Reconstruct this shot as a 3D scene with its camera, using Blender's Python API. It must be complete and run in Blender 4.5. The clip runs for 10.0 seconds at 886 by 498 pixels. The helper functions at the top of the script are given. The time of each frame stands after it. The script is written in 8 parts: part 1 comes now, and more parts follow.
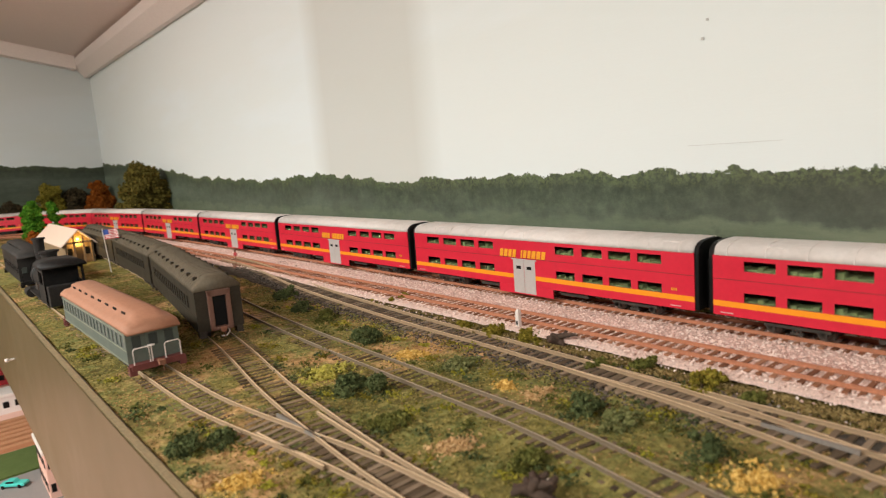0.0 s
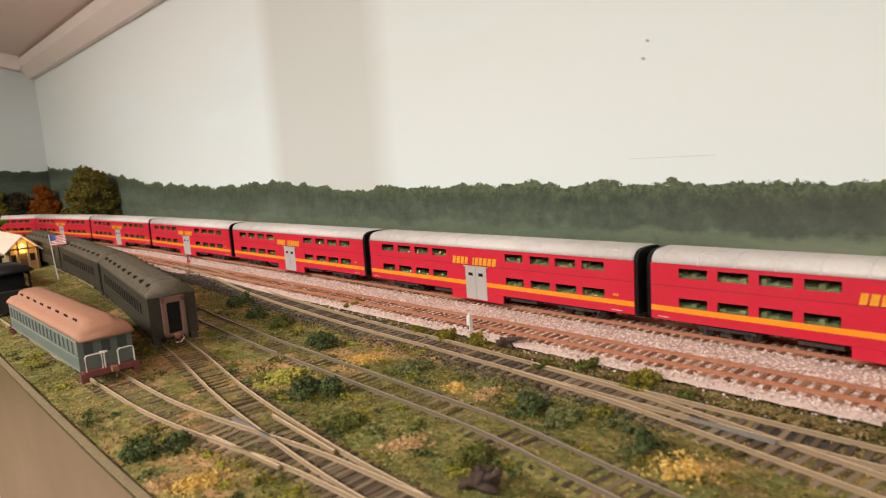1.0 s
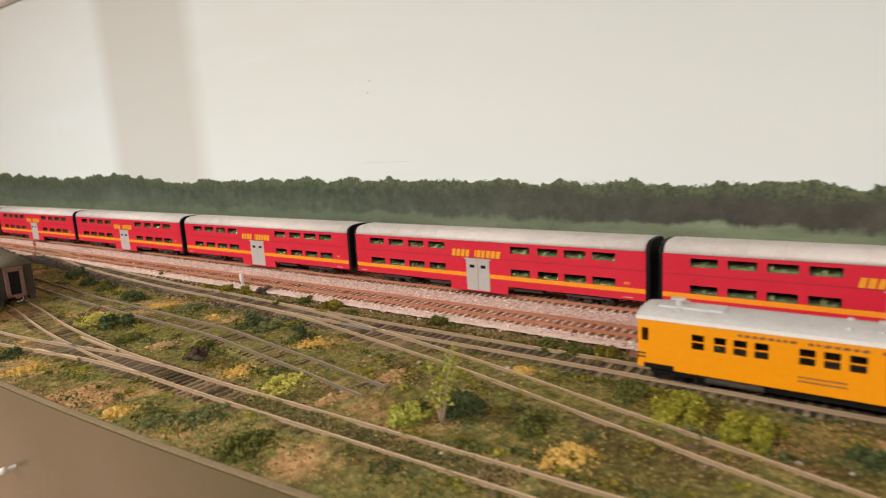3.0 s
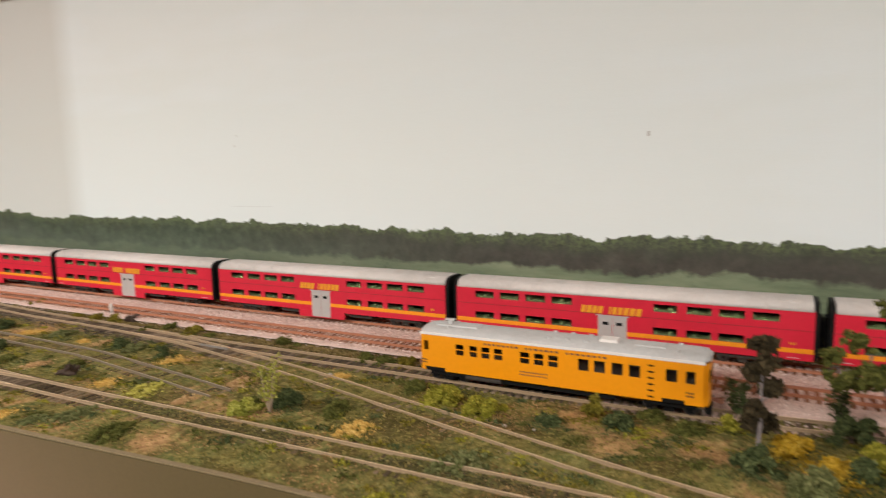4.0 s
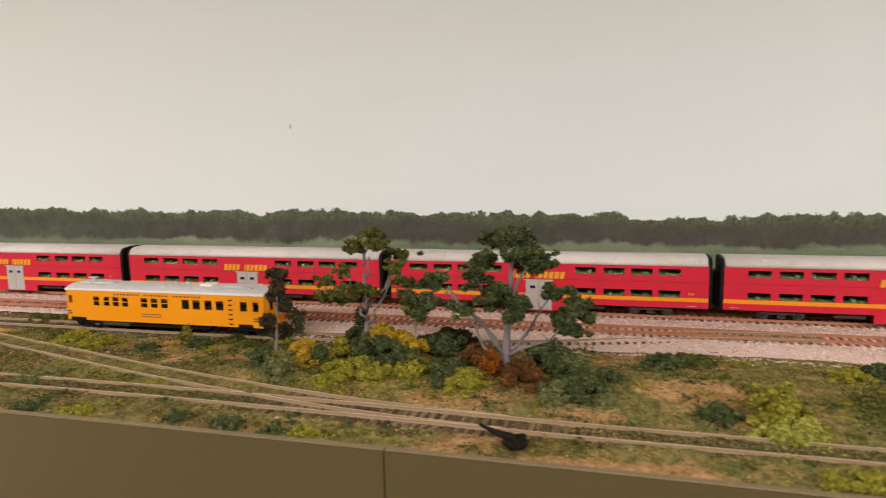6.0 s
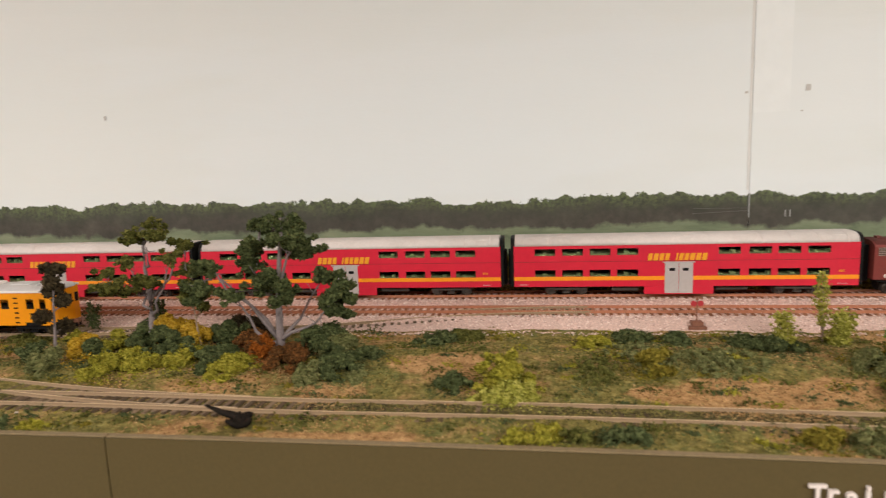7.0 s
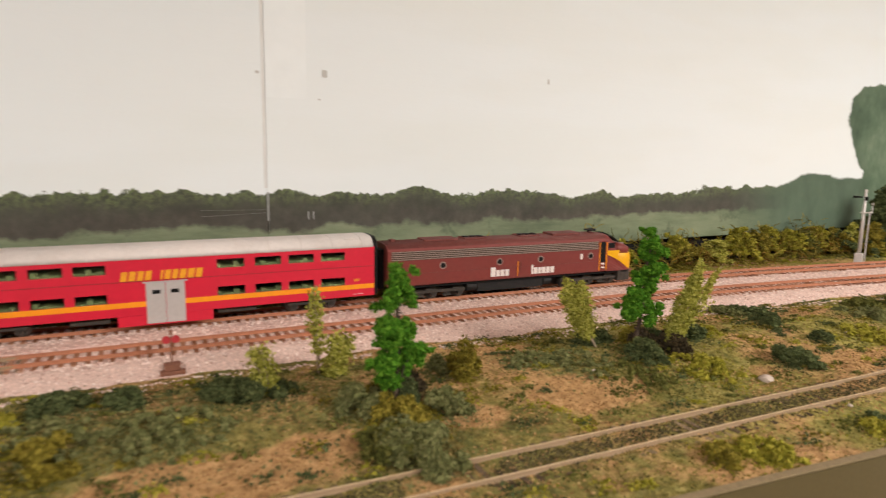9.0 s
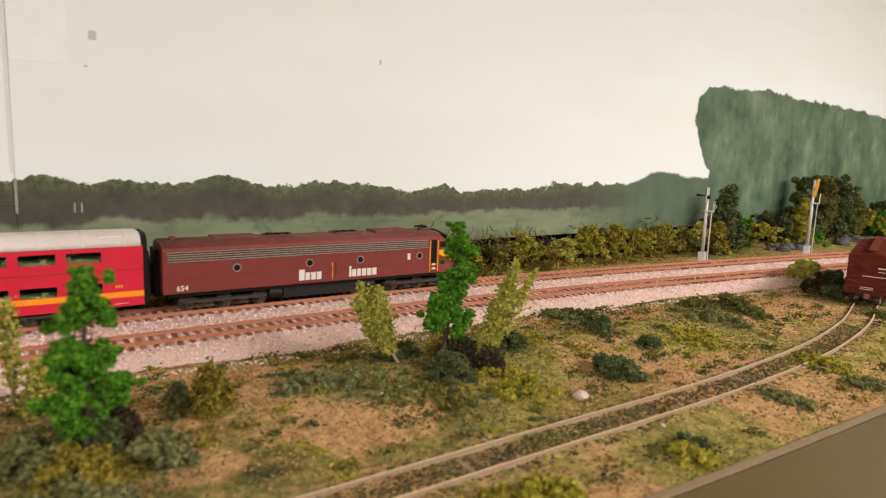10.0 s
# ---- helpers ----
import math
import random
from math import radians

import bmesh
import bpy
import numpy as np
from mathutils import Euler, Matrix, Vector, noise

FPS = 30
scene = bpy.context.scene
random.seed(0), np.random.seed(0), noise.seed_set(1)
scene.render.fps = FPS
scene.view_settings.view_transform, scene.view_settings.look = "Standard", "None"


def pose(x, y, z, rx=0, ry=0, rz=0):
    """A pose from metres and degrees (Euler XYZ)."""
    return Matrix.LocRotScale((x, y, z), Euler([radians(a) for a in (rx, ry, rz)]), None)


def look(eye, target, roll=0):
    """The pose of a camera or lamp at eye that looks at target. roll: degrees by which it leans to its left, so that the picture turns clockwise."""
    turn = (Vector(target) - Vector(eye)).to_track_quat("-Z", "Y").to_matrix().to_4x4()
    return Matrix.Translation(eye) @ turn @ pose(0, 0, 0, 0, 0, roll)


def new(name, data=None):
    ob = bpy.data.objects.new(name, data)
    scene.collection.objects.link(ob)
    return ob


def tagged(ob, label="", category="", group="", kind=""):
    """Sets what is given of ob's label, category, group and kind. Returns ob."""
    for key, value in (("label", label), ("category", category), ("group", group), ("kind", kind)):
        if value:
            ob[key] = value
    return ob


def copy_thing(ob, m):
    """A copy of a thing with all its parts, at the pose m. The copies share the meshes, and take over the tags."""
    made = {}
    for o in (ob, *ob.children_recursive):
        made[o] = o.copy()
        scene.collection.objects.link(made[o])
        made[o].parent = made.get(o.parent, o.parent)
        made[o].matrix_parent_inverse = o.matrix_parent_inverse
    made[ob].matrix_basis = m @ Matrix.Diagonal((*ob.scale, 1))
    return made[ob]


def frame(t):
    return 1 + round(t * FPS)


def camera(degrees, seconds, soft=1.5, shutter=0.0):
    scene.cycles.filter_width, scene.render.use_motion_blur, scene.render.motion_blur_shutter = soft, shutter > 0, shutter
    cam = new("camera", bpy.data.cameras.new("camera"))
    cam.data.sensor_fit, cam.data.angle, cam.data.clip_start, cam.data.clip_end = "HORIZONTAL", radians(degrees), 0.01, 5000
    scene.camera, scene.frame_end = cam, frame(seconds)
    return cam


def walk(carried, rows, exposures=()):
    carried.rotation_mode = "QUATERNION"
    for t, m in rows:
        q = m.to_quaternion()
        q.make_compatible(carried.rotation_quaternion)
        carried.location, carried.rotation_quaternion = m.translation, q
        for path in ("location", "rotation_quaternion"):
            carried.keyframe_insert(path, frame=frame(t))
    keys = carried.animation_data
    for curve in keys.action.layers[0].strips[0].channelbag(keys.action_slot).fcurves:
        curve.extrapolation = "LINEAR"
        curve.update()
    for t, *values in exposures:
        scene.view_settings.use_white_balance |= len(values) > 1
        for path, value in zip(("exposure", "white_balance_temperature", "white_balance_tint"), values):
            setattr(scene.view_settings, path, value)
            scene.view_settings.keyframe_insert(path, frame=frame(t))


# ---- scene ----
cam = camera(69.8, 10.0, soft=1.15, shutter=0.24)
cam.data.dof.use_dof = True
cam.data.dof.focus_distance = 0.62
cam.data.dof.aperture_fstop = 14.0
PATH = [
    (0, (0.118, 0.222, 0.135), (1.368, 1.755, -0.16), -4.5),
    (0.5, (0.118, 0.228, 0.132), (1.446, 1.693, -0.167), -3.7),
    (1, (0.11, 0.209, 0.137), (1.465, 1.653, -0.145), -3.8),
    (1.5, (0.103, 0.172, 0.137), (1.542, 1.525, -0.171), -3.4),
    (2, (0.083, 0.125, 0.144), (1.59, 1.406, -0.156), -2.5),
    (2.5, (0.062, 0.06, 0.149), (1.624, 1.27, -0.166), -2.4),
    (2.7, (0.054, 0.026, 0.148), (1.614, 1.227, -0.208), -3.0),
    (3.8, (-0.02, -0.153, 0.175), (1.648, 0.924, -0.065), -2.6),
    (4, (-0.041, -0.15, 0.174), (1.727, 0.749, -0.086), -1.2),
    (4.5, (-0.057, -0.156, 0.171), (1.806, 0.511, -0.121), -1.8),
    (5, (-0.073, -0.226, 0.168), (1.795, 0.418, -0.143), -2.5),
    (5.5, (-0.098, -0.324, 0.169), (1.796, 0.248, -0.12), -2.1),
    (5.7, (-0.099, -0.361, 0.161), (1.805, 0.184, -0.122), -1.4),
    (6.8, (-0.087, -0.503, 0.152), (1.866, -0.183, -0.137), -2.4),
    (7, (-0.089, -0.524, 0.149), (1.869, -0.253, -0.154), -2.1),
    (7.5, (-0.087, -0.58, 0.148), (1.885, -0.413, -0.142), -2.2),
    (8, (-0.055, -0.609, 0.14), (1.913, -0.785, -0.168), -0.3),
    (8.5, (-0.017, -0.621, 0.146), (1.888, -1.157, -0.144), 0.2),
    (9, (0.033, -0.638, 0.135), (1.804, -1.514, -0.175), 0.9),
    (9.5, (0.052, -0.689, 0.128), (1.696, -1.783, -0.191), 2.4),
    (10, (0.06, -0.727, 0.125), (1.661, -1.888, -0.175), 2.2),
]
walk(cam, [(t, look(eye, target, roll)) for t, eye, target, roll in PATH],
     [(0, 0.0, 6400, 5.5), (2.7, 0.0, 6380, 6.0), (4.2, -0.08, 6330, 7.5), (5.7, -0.06, 6450, 8.5), (7.0, 0.0, 6550, 10.0), (10, 0.0, 6650, 11.5)])

# ---- room light ----
world = bpy.data.worlds.new("world")
world.use_nodes = True
world.node_tree.nodes["Background"].inputs[0].default_value = (1.0, 0.93, 0.85, 1)
world.node_tree.nodes["Background"].inputs[1].default_value = 0.02
scene.world = world


def ceiling_lamp(x, y, z, sx, sy, watts, colour):
    data = bpy.data.lights.new("ceiling_lamp", "AREA")
    data.shape, data.size, data.size_y = "RECTANGLE", sx, sy
    data.energy, data.color = watts, colour
    ob = new("ceiling_lamp", data)
    ob.matrix_world = pose(x, y, z)
    return ob


WARM = (1.0, 0.962, 0.905)
ceiling_lamp(-0.80, 1.12, 0.70, 0.30, 1.20, 48.0, WARM)
ceiling_lamp(-0.80, -0.20, 0.70, 0.30, 1.20, 11.8, WARM)
ceiling_lamp(-0.80, -1.85, 0.70, 0.30, 1.20, 56.5, WARM)
scene.view_settings.exposure = 0.0

# ---- materials ----


def nodes_of(name):
    m = bpy.data.materials.new(name)
    m.use_nodes = True
    nt = m.node_tree
    return m, nt, nt.nodes["Principled BSDF"]


def link(nt, a, b):
    nt.links.new(a, b)


def node(nt, kind, **values):
    n = nt.nodes.new(kind)
    for k, v in values.items():
        n.inputs[k].default_value = v
    return n


def coords(nt, stretch=(1, 1, 1)):
    tc = nt.nodes.new("ShaderNodeTexCoord")
    mp = nt.nodes.new("ShaderNodeMapping")
    mp.inputs["Scale"].default_value = stretch
    link(nt, tc.outputs["Object"], mp.inputs["Vector"])
    return mp.outputs["Vector"]


def noise_tex(nt, vec, scale, detail=4.0, rough=0.6):
    n = node(nt, "ShaderNodeTexNoise", Scale=scale, Detail=detail, Roughness=rough)
    link(nt, vec, n.inputs["Vector"])
    return n.outputs["Fac"]


def ramp(nt, fac, stops):
    r = nt.nodes.new("ShaderNodeValToRGB")
    els = r.color_ramp.elements
    while len(els) < len(stops):
        els.new(0.5)
    for e, (p, c) in zip(els, stops):
        e.position, e.color = p, (*c, 1)
    link(nt, fac, r.inputs["Fac"])
    return r.outputs["Color"]


def mixed(nt, fac, a, b, blend="MIX"):
    m = nt.nodes.new("ShaderNodeMix")
    m.data_type, m.blend_type = "RGBA", blend
    for sock, v in ((m.inputs[0], fac), (m.inputs[6], a), (m.inputs[7], b)):
        if isinstance(v, (int, float)):
            sock.default_value = v
        elif isinstance(v, tuple):
            sock.default_value = (*v, 1)
        else:
            link(nt, v, sock)
    return m.outputs[2]


def calc(nt, op, a, b=0.0, clamp=False):
    m = nt.nodes.new("ShaderNodeMath")
    m.operation, m.use_clamp = op, clamp
    for sock, v in zip(m.inputs, (a, b)):
        if isinstance(v, (int, float)):
            sock.default_value = v
        else:
            link(nt, v, sock)
    return m.outputs[0]


def bumped(nt, bsdf, height, strength, distance):
    b = node(nt, "ShaderNodeBump", Strength=strength, Distance=distance)
    link(nt, height, b.inputs["Height"])
    link(nt, b.outputs["Normal"], bsdf.inputs["Normal"])


def tint(c, k):
    return tuple(min(1.0, max(0.0, v * k)) for v in c)


def paint(name, c, rough=0.5, metal=0.0, grain=900, patch=60, vary=0.25, dirt=None, dirt_amount=0.35, bump=0.15, depth=0.0002, spec=0.4):
    """A worn surface: fine grain, larger blotches and dirt."""
    m, nt, bs = nodes_of(name)
    v = coords(nt)
    fine, wide = noise_tex(nt, v, grain, 3), noise_tex(nt, v, patch, 5)
    col = ramp(nt, fine, [(0.3, tint(c, 1 - vary)), (0.7, tint(c, 1 + vary * 0.6))])
    col = mixed(nt, calc(nt, "MULTIPLY", wide, 0.5), col, tint(c, 1 - vary * 0.8))
    if dirt:
        spots = ramp(nt, noise_tex(nt, v, patch * 2.3, 6, 0.7), [(0.48, (0, 0, 0)), (0.72, (1, 1, 1))])
        col = mixed(nt, calc(nt, "MULTIPLY", spots, dirt_amount), col, dirt)
    link(nt, col, bs.inputs["Base Color"])
    bs.inputs["Metallic"].default_value = metal
    bs.inputs["Specular IOR Level"].default_value = spec
    link(nt, calc(nt, "ADD", calc(nt, "MULTIPLY", wide, 0.3), rough - 0.15), bs.inputs["Roughness"])
    bumped(nt, bs, fine, bump, depth)
    return m


def by_piece(name, stops, rough=0.85, island=True, grain=1500, vary=0.3, calm=0.0):
    """Pieces that differ in colour from one to the next."""
    m, nt, bs = nodes_of(name)
    if island:
        r = nt.nodes.new("ShaderNodeNewGeometry").outputs["Random Per Island"]
    else:
        r = nt.nodes.new("ShaderNodeObjectInfo").outputs["Random"]
    fine = noise_tex(nt, coords(nt), grain, 2)
    mid = stops[len(stops) // 2][1]
    stops = [(p, tuple(a + (b - a) * calm for a, b in zip(c, mid))) for p, c in stops]
    col = mixed(nt, calc(nt, "MULTIPLY", fine, vary), ramp(nt, r, stops), (0.02, 0.015, 0.01))
    link(nt, col, bs.inputs["Base Color"])
    bs.inputs["Roughness"].default_value = rough
    bs.inputs["Specular IOR Level"].default_value = 0.06
    bumped(nt, bs, fine, 0.3, 0.0003)
    return m


# bare spots of the layout's ground: middle x and y, half lengths, strength
BARE_SPOTS = ((0.297, -0.865, 0.024, 0.044, 0.20), (0.384, -0.850, 0.014, 0.032, 0.16), (0.282, -0.985, 0.012, 0.018, 0.11), (0.320, -1.225, 0.022, 0.042, 0.12), (0.368, -1.145, 0.018, 0.050, 0.17), (0.296, -0.787, 0.012, 0.022, 0.12),
              (0.284, -0.645, 0.024, 0.068, 0.24), (0.281, -0.398, 0.017, 0.032, 0.17), (0.326, -0.458, 0.022, 0.048, 0.13), (0.218, -0.420, 0.010, 0.060, 0.14), (0.280, -0.590, 0.014, 0.030, 0.13), (0.362, -0.434, 0.014, 0.026, 0.12), (0.296, -0.700, 0.012, 0.020, 0.12), (0.270, -1.085, 0.020, 0.060, 0.15))


def ground_material():
    m, nt, bs = nodes_of("turf_and_soil")
    v = coords(nt)
    wide, mid, fine, finer = (noise_tex(nt, v, q, 5, 0.65) for q in (8, 34, 190, 900))
    other, third = noise_tex(nt, coords(nt, (1.3, 0.8, 1)), 13, 5, 0.7), noise_tex(nt, coords(nt, (0.9, 1.4, 1)), 52, 4, 0.6)
    soil = ramp(nt, fine, [(0.25, (0.205, 0.110, 0.045)), (0.5, (0.44, 0.255, 0.115)), (0.75, (0.66, 0.410, 0.200))])
    turf = ramp(nt, fine, [(0.28, (0.066, 0.057, 0.017)), (0.5, (0.195, 0.166, 0.052)), (0.72, (0.37, 0.300, 0.104))])
    moss = ramp(nt, fine, [(0.28, (0.050, 0.054, 0.016)), (0.5, (0.146, 0.152, 0.048)), (0.72, (0.29, 0.280, 0.100))])
    dusk = ramp(nt, fine, [(0.28, (0.028, 0.018, 0.0058)), (0.5, (0.085, 0.057, 0.0194)), (0.72, (0.180, 0.120, 0.0418))])
    sep = nt.nodes.new("ShaderNodeSeparateXYZ")
    link(nt, v, sep.inputs[0])
    south = calc(nt, "MULTIPLY", calc(nt, "MULTIPLY", calc(nt, "ADD", sep.outputs["Y"], 0.40), -2.2, True), 0.028)
    middle = calc(nt, "SUBTRACT", 1.0, calc(nt, "MULTIPLY", calc(nt, "ABSOLUTE", calc(nt, "SUBTRACT", sep.outputs["Y"], 0.02)), 3.2, True))
    south = calc(nt, "SUBTRACT", south, calc(nt, "MULTIPLY", middle, 0.035))
    south = calc(nt, "ADD", south, calc(nt, "MULTIPLY", calc(nt, "MULTIPLY", calc(nt, "ADD", sep.outputs["Y"], 0.78), -4.0, True), 0.012))
    k = calc(nt, "ADD", calc(nt, "ADD", calc(nt, "MULTIPLY", wide, 0.72), calc(nt, "MULTIPLY", mid, 0.34)), south)
    for cx, cy, rx, ry, amount in BARE_SPOTS:
        ex = calc(nt, "POWER", calc(nt, "ABSOLUTE", calc(nt, "MULTIPLY", calc(nt, "SUBTRACT", sep.outputs["X"], cx), 1 / rx)), 2.0)
        ey = calc(nt, "POWER", calc(nt, "ABSOLUTE", calc(nt, "MULTIPLY", calc(nt, "SUBTRACT", sep.outputs["Y"], cy), 1 / ry)), 2.0)
        k = calc(nt, "ADD", k, calc(nt, "MULTIPLY", calc(nt, "SUBTRACT", 1.0, calc(nt, "ADD", ex, ey), True), amount))
    fresh = ramp(nt, fine, [(0.28, (0.100, 0.090, 0.020)), (0.5, (0.275, 0.240, 0.062)), (0.72, (0.48, 0.395, 0.128))])
    end = calc(nt, "MULTIPLY", calc(nt, "ADD", sep.outputs["Y"], 0.72), -3.0, True)
    turf = mixed(nt, end, turf, fresh)
    moss = mixed(nt, calc(nt, "MULTIPLY", end, 0.6), moss, fresh)
    col = mixed(nt, ramp(nt, third, [(0.45, (0, 0, 0)), (0.62, (1, 1, 1))]), turf, moss)
    other = calc(nt, "SUBTRACT", calc(nt, "ADD", other, calc(nt, "MULTIPLY", middle, 0.09)), calc(nt, "MULTIPLY", end, 0.05))
    col = mixed(nt, ramp(nt, other, [(0.52, (0, 0, 0)), (0.66, (0.848, 0.800, 0.5760))]), col, dusk)
    col = mixed(nt, ramp(nt, k, [(0.545, (0, 0, 0)), (0.615, (1.000, 0.950, 0.6840))]), col, soil)
    col = mixed(nt, 0.5, col, ramp(nt, finer, [(0.3, (0.25, 0.25, 0.25)), (0.7, (0.85, 0.85, 0.85))]), "OVERLAY")
    link(nt, col, bs.inputs["Base Color"])
    bs.inputs["Roughness"].default_value = 0.95
    bs.inputs["Specular IOR Level"].default_value = 0.1
    bumped(nt, bs, calc(nt, "ADD", fine, calc(nt, "MULTIPLY", finer, 0.6)), 0.8, 0.0012)
    return m


def curve_of(nt, value, points):
    c = nt.nodes.new("ShaderNodeFloatCurve")
    pts = c.mapping.curves[0].points
    while len(pts) < len(points):
        pts.new(0.5, 0.5)
    for p, (x, y) in zip(pts, points):
        p.location, p.handle_type = (x, y), "VECTOR"
    c.mapping.update()
    link(nt, value, c.inputs["Value"])
    return c.outputs["Value"]


def backdrop_material(name, along, lo, hi, heights, giant=None, shade_band=None, dark=1.0, flank=None, lesser=None, pale=1.0):
    """A hand-painted landscape: pale sky, dark woods, a pale green meadow. along: the axis of the wall."""
    m, nt, bs = nodes_of(name)
    tc = nt.nodes.new("ShaderNodeTexCoord")
    sep = nt.nodes.new("ShaderNodeSeparateXYZ")
    link(nt, tc.outputs["Object"], sep.inputs[0])
    u, z = sep.outputs[along], sep.outputs["Z"]
    v = tc.outputs["Object"]
    flat = coords(nt, (1, 0.22, 1) if along == "Y" else (0.22, 1, 1))
    s = calc(nt, "MULTIPLY", calc(nt, "SUBTRACT", u, lo), 1 / (hi - lo), True)
    top = calc(nt, "MULTIPLY", curve_of(nt, s, heights), 0.4)
    leaf = noise_tex(nt, v, 90, 6, 0.7)
    lobes = noise_tex(nt, v, 26, 3, 0.5)
    edge = calc(nt, "ADD", calc(nt, "MULTIPLY", calc(nt, "SUBTRACT", leaf, 0.5), 0.016), calc(nt, "MULTIPLY", calc(nt, "SUBTRACT", lobes, 0.5), 0.028))
    under = calc(nt, "SUBTRACT", calc(nt, "ADD", top, edge), z)
    woods = calc(nt, "MULTIPLY", under, 900, True)
    # sky paint with brush streaks
    streak = noise_tex(nt, flat, 55, 6, 0.7)
    broad = noise_tex(nt, flat, 3.5, 3)
    sky = ramp(nt, broad, [(0.3, tint((0.785, 0.845, 0.880), pale)), (0.7, tint((0.815, 0.845, 0.840), pale))])
    warm = ramp(nt, noise_tex(nt, flat, 6, 4, 0.6), [(0.46, (0, 0, 0)), (0.54, (0.30, 0.30, 0.30))])
    sky = mixed(nt, warm, sky, tint((0.765, 0.785, 0.745), pale))
    sky = mixed(nt, calc(nt, "MULTIPLY", streak, 0.11), sky, tint((0.69, 0.705, 0.70), pale))
    # soft vertical band of shadow on the wall, painted into the sky colour
    if shade_band:
        b0, b1, soft = shade_band
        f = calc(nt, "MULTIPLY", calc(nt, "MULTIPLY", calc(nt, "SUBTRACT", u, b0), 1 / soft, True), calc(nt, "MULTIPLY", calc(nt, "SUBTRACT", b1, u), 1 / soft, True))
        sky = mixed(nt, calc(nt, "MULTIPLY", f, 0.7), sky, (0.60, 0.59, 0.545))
    # woods: dark mass, lighter tips where the brush dabbed
    dab = noise_tex(nt, v, 240, 5, 0.75)
    north = calc(nt, "MULTIPLY", calc(nt, "SUBTRACT", s, 0.545), 11, True)
    brown = ramp(nt, noise_tex(nt, v, 45, 6, 0.7), [(0.3, tint((0.044, 0.038, 0.031), dark)), (0.55, tint((0.078, 0.068, 0.055), dark)), (0.8, tint((0.115, 0.106, 0.082), dark))])
    green = ramp(nt, noise_tex(nt, v, 70, 6, 0.75), [(0.32, tint((0.034, 0.043, 0.028), dark)), (0.52, tint((0.062, 0.080, 0.050), dark)), (0.75, tint((0.118, 0.148, 0.085), dark))])
    crest = calc(nt, "MULTIPLY", calc(nt, "SUBTRACT", 1.0, calc(nt, "MULTIPLY", under, 42, True)), 0.8)
    mass = mixed(nt, calc(nt, "MAXIMUM", north, crest), brown, green)
    smear = ramp(nt, noise_tex(nt, flat, 16, 4), [(0.4, (0, 0, 0)), (0.75, (1, 1, 1))])
    mass = mixed(nt, calc(nt, "MULTIPLY", smear, 0.45), mass, tint((0.082, 0.080, 0.066), dark))
    tips = calc(nt, "MULTIPLY", calc(nt, "SUBTRACT", 1.0, calc(nt, "MULTIPLY", under, 75, True)), calc(nt, "MULTIPLY", calc(nt, "SUBTRACT", dab, 0.42), 6, True))
    mass = mixed(nt, calc(nt, "MULTIPLY", tips, 0.75), mass, tint((0.175, 0.215, 0.085), dark))
    # pale brushed mist low on the woods of the northern half
    fog = ramp(nt, noise_tex(nt, flat, 9, 5, 0.65), [(0.36, (0.25, 0.25, 0.25)), (0.64, (1, 1, 1))])
    deep = calc(nt, "MULTIPLY", calc(nt, "SUBTRACT", under, 0.010), 34, True)
    mist = ramp(nt, noise_tex(nt, flat, 55, 6, 0.75), [(0.3, tint((0.105, 0.130, 0.098), dark)), (0.55, tint((0.165, 0.200, 0.150), dark)), (0.8, tint((0.225, 0.265, 0.195), dark))])
    mass = mixed(nt, calc(nt, "MULTIPLY", calc(nt, "MULTIPLY", fog, deep), calc(nt, "ADD", calc(nt, "MULTIPLY", north, 0.80), 0.12)), mass, mist)
    # meadow below the woods, with an uneven painted edge
    low = calc(nt, "ADD", calc(nt, "MULTIPLY", top, 0.25), calc(nt, "ADD", calc(nt, "ADD", calc(nt, "MULTIPLY", calc(nt, "SUBTRACT", lobes, 0.5), 0.030), calc(nt, "MULTIPLY", calc(nt, "SUBTRACT", leaf, 0.5), 0.010)), 0.043))
    meadow = calc(nt, "MULTIPLY", calc(nt, "MULTIPLY", calc(nt, "SUBTRACT", low, z), 220, True), calc(nt, "SUBTRACT", 0.92, calc(nt, "MULTIPLY", north, 0.62)))
    field = ramp(nt, noise_tex(nt, flat, 40, 6, 0.7), [(0.28, tint((0.105, 0.135, 0.080), dark)), (0.5, tint((0.190, 0.232, 0.138), dark)), (0.75, tint((0.29, 0.325, 0.205), dark))])
    copse = ramp(nt, noise_tex(nt, v, 30, 4, 0.6), [(0.60, (0, 0, 0)), (0.68, (0.7, 0.7, 0.7))])
    field = mixed(nt, copse, field, tint((0.080, 0.105, 0.062), dark))
    mass = mixed(nt, meadow, mass, field)
    col = mixed(nt, woods, sky, mass)
    if giant:
        g = calc(nt, "MULTIPLY", curve_of(nt, s, giant), 0.4)
        side = curve_of(nt, calc(nt, "MULTIPLY", z, 2.5, True), flank)
        over = calc(nt, "MULTIPLY", calc(nt, "SUBTRACT", calc(nt, "ADD", g, calc(nt, "MULTIPLY", edge, 0.75)), z), 350, True)
        inner = calc(nt, "MULTIPLY", calc(nt, "SUBTRACT", calc(nt, "ADD", side, calc(nt, "MULTIPLY", edge, 0.16)), s), 1500, True)
        over = calc(nt, "MULTIPLY", over, inner)
        b = calc(nt, "MULTIPLY", curve_of(nt, s, lesser), 0.4)
        fade = calc(nt, "MULTIPLY", calc(nt, "SUBTRACT", 0.277, s), 45, True)
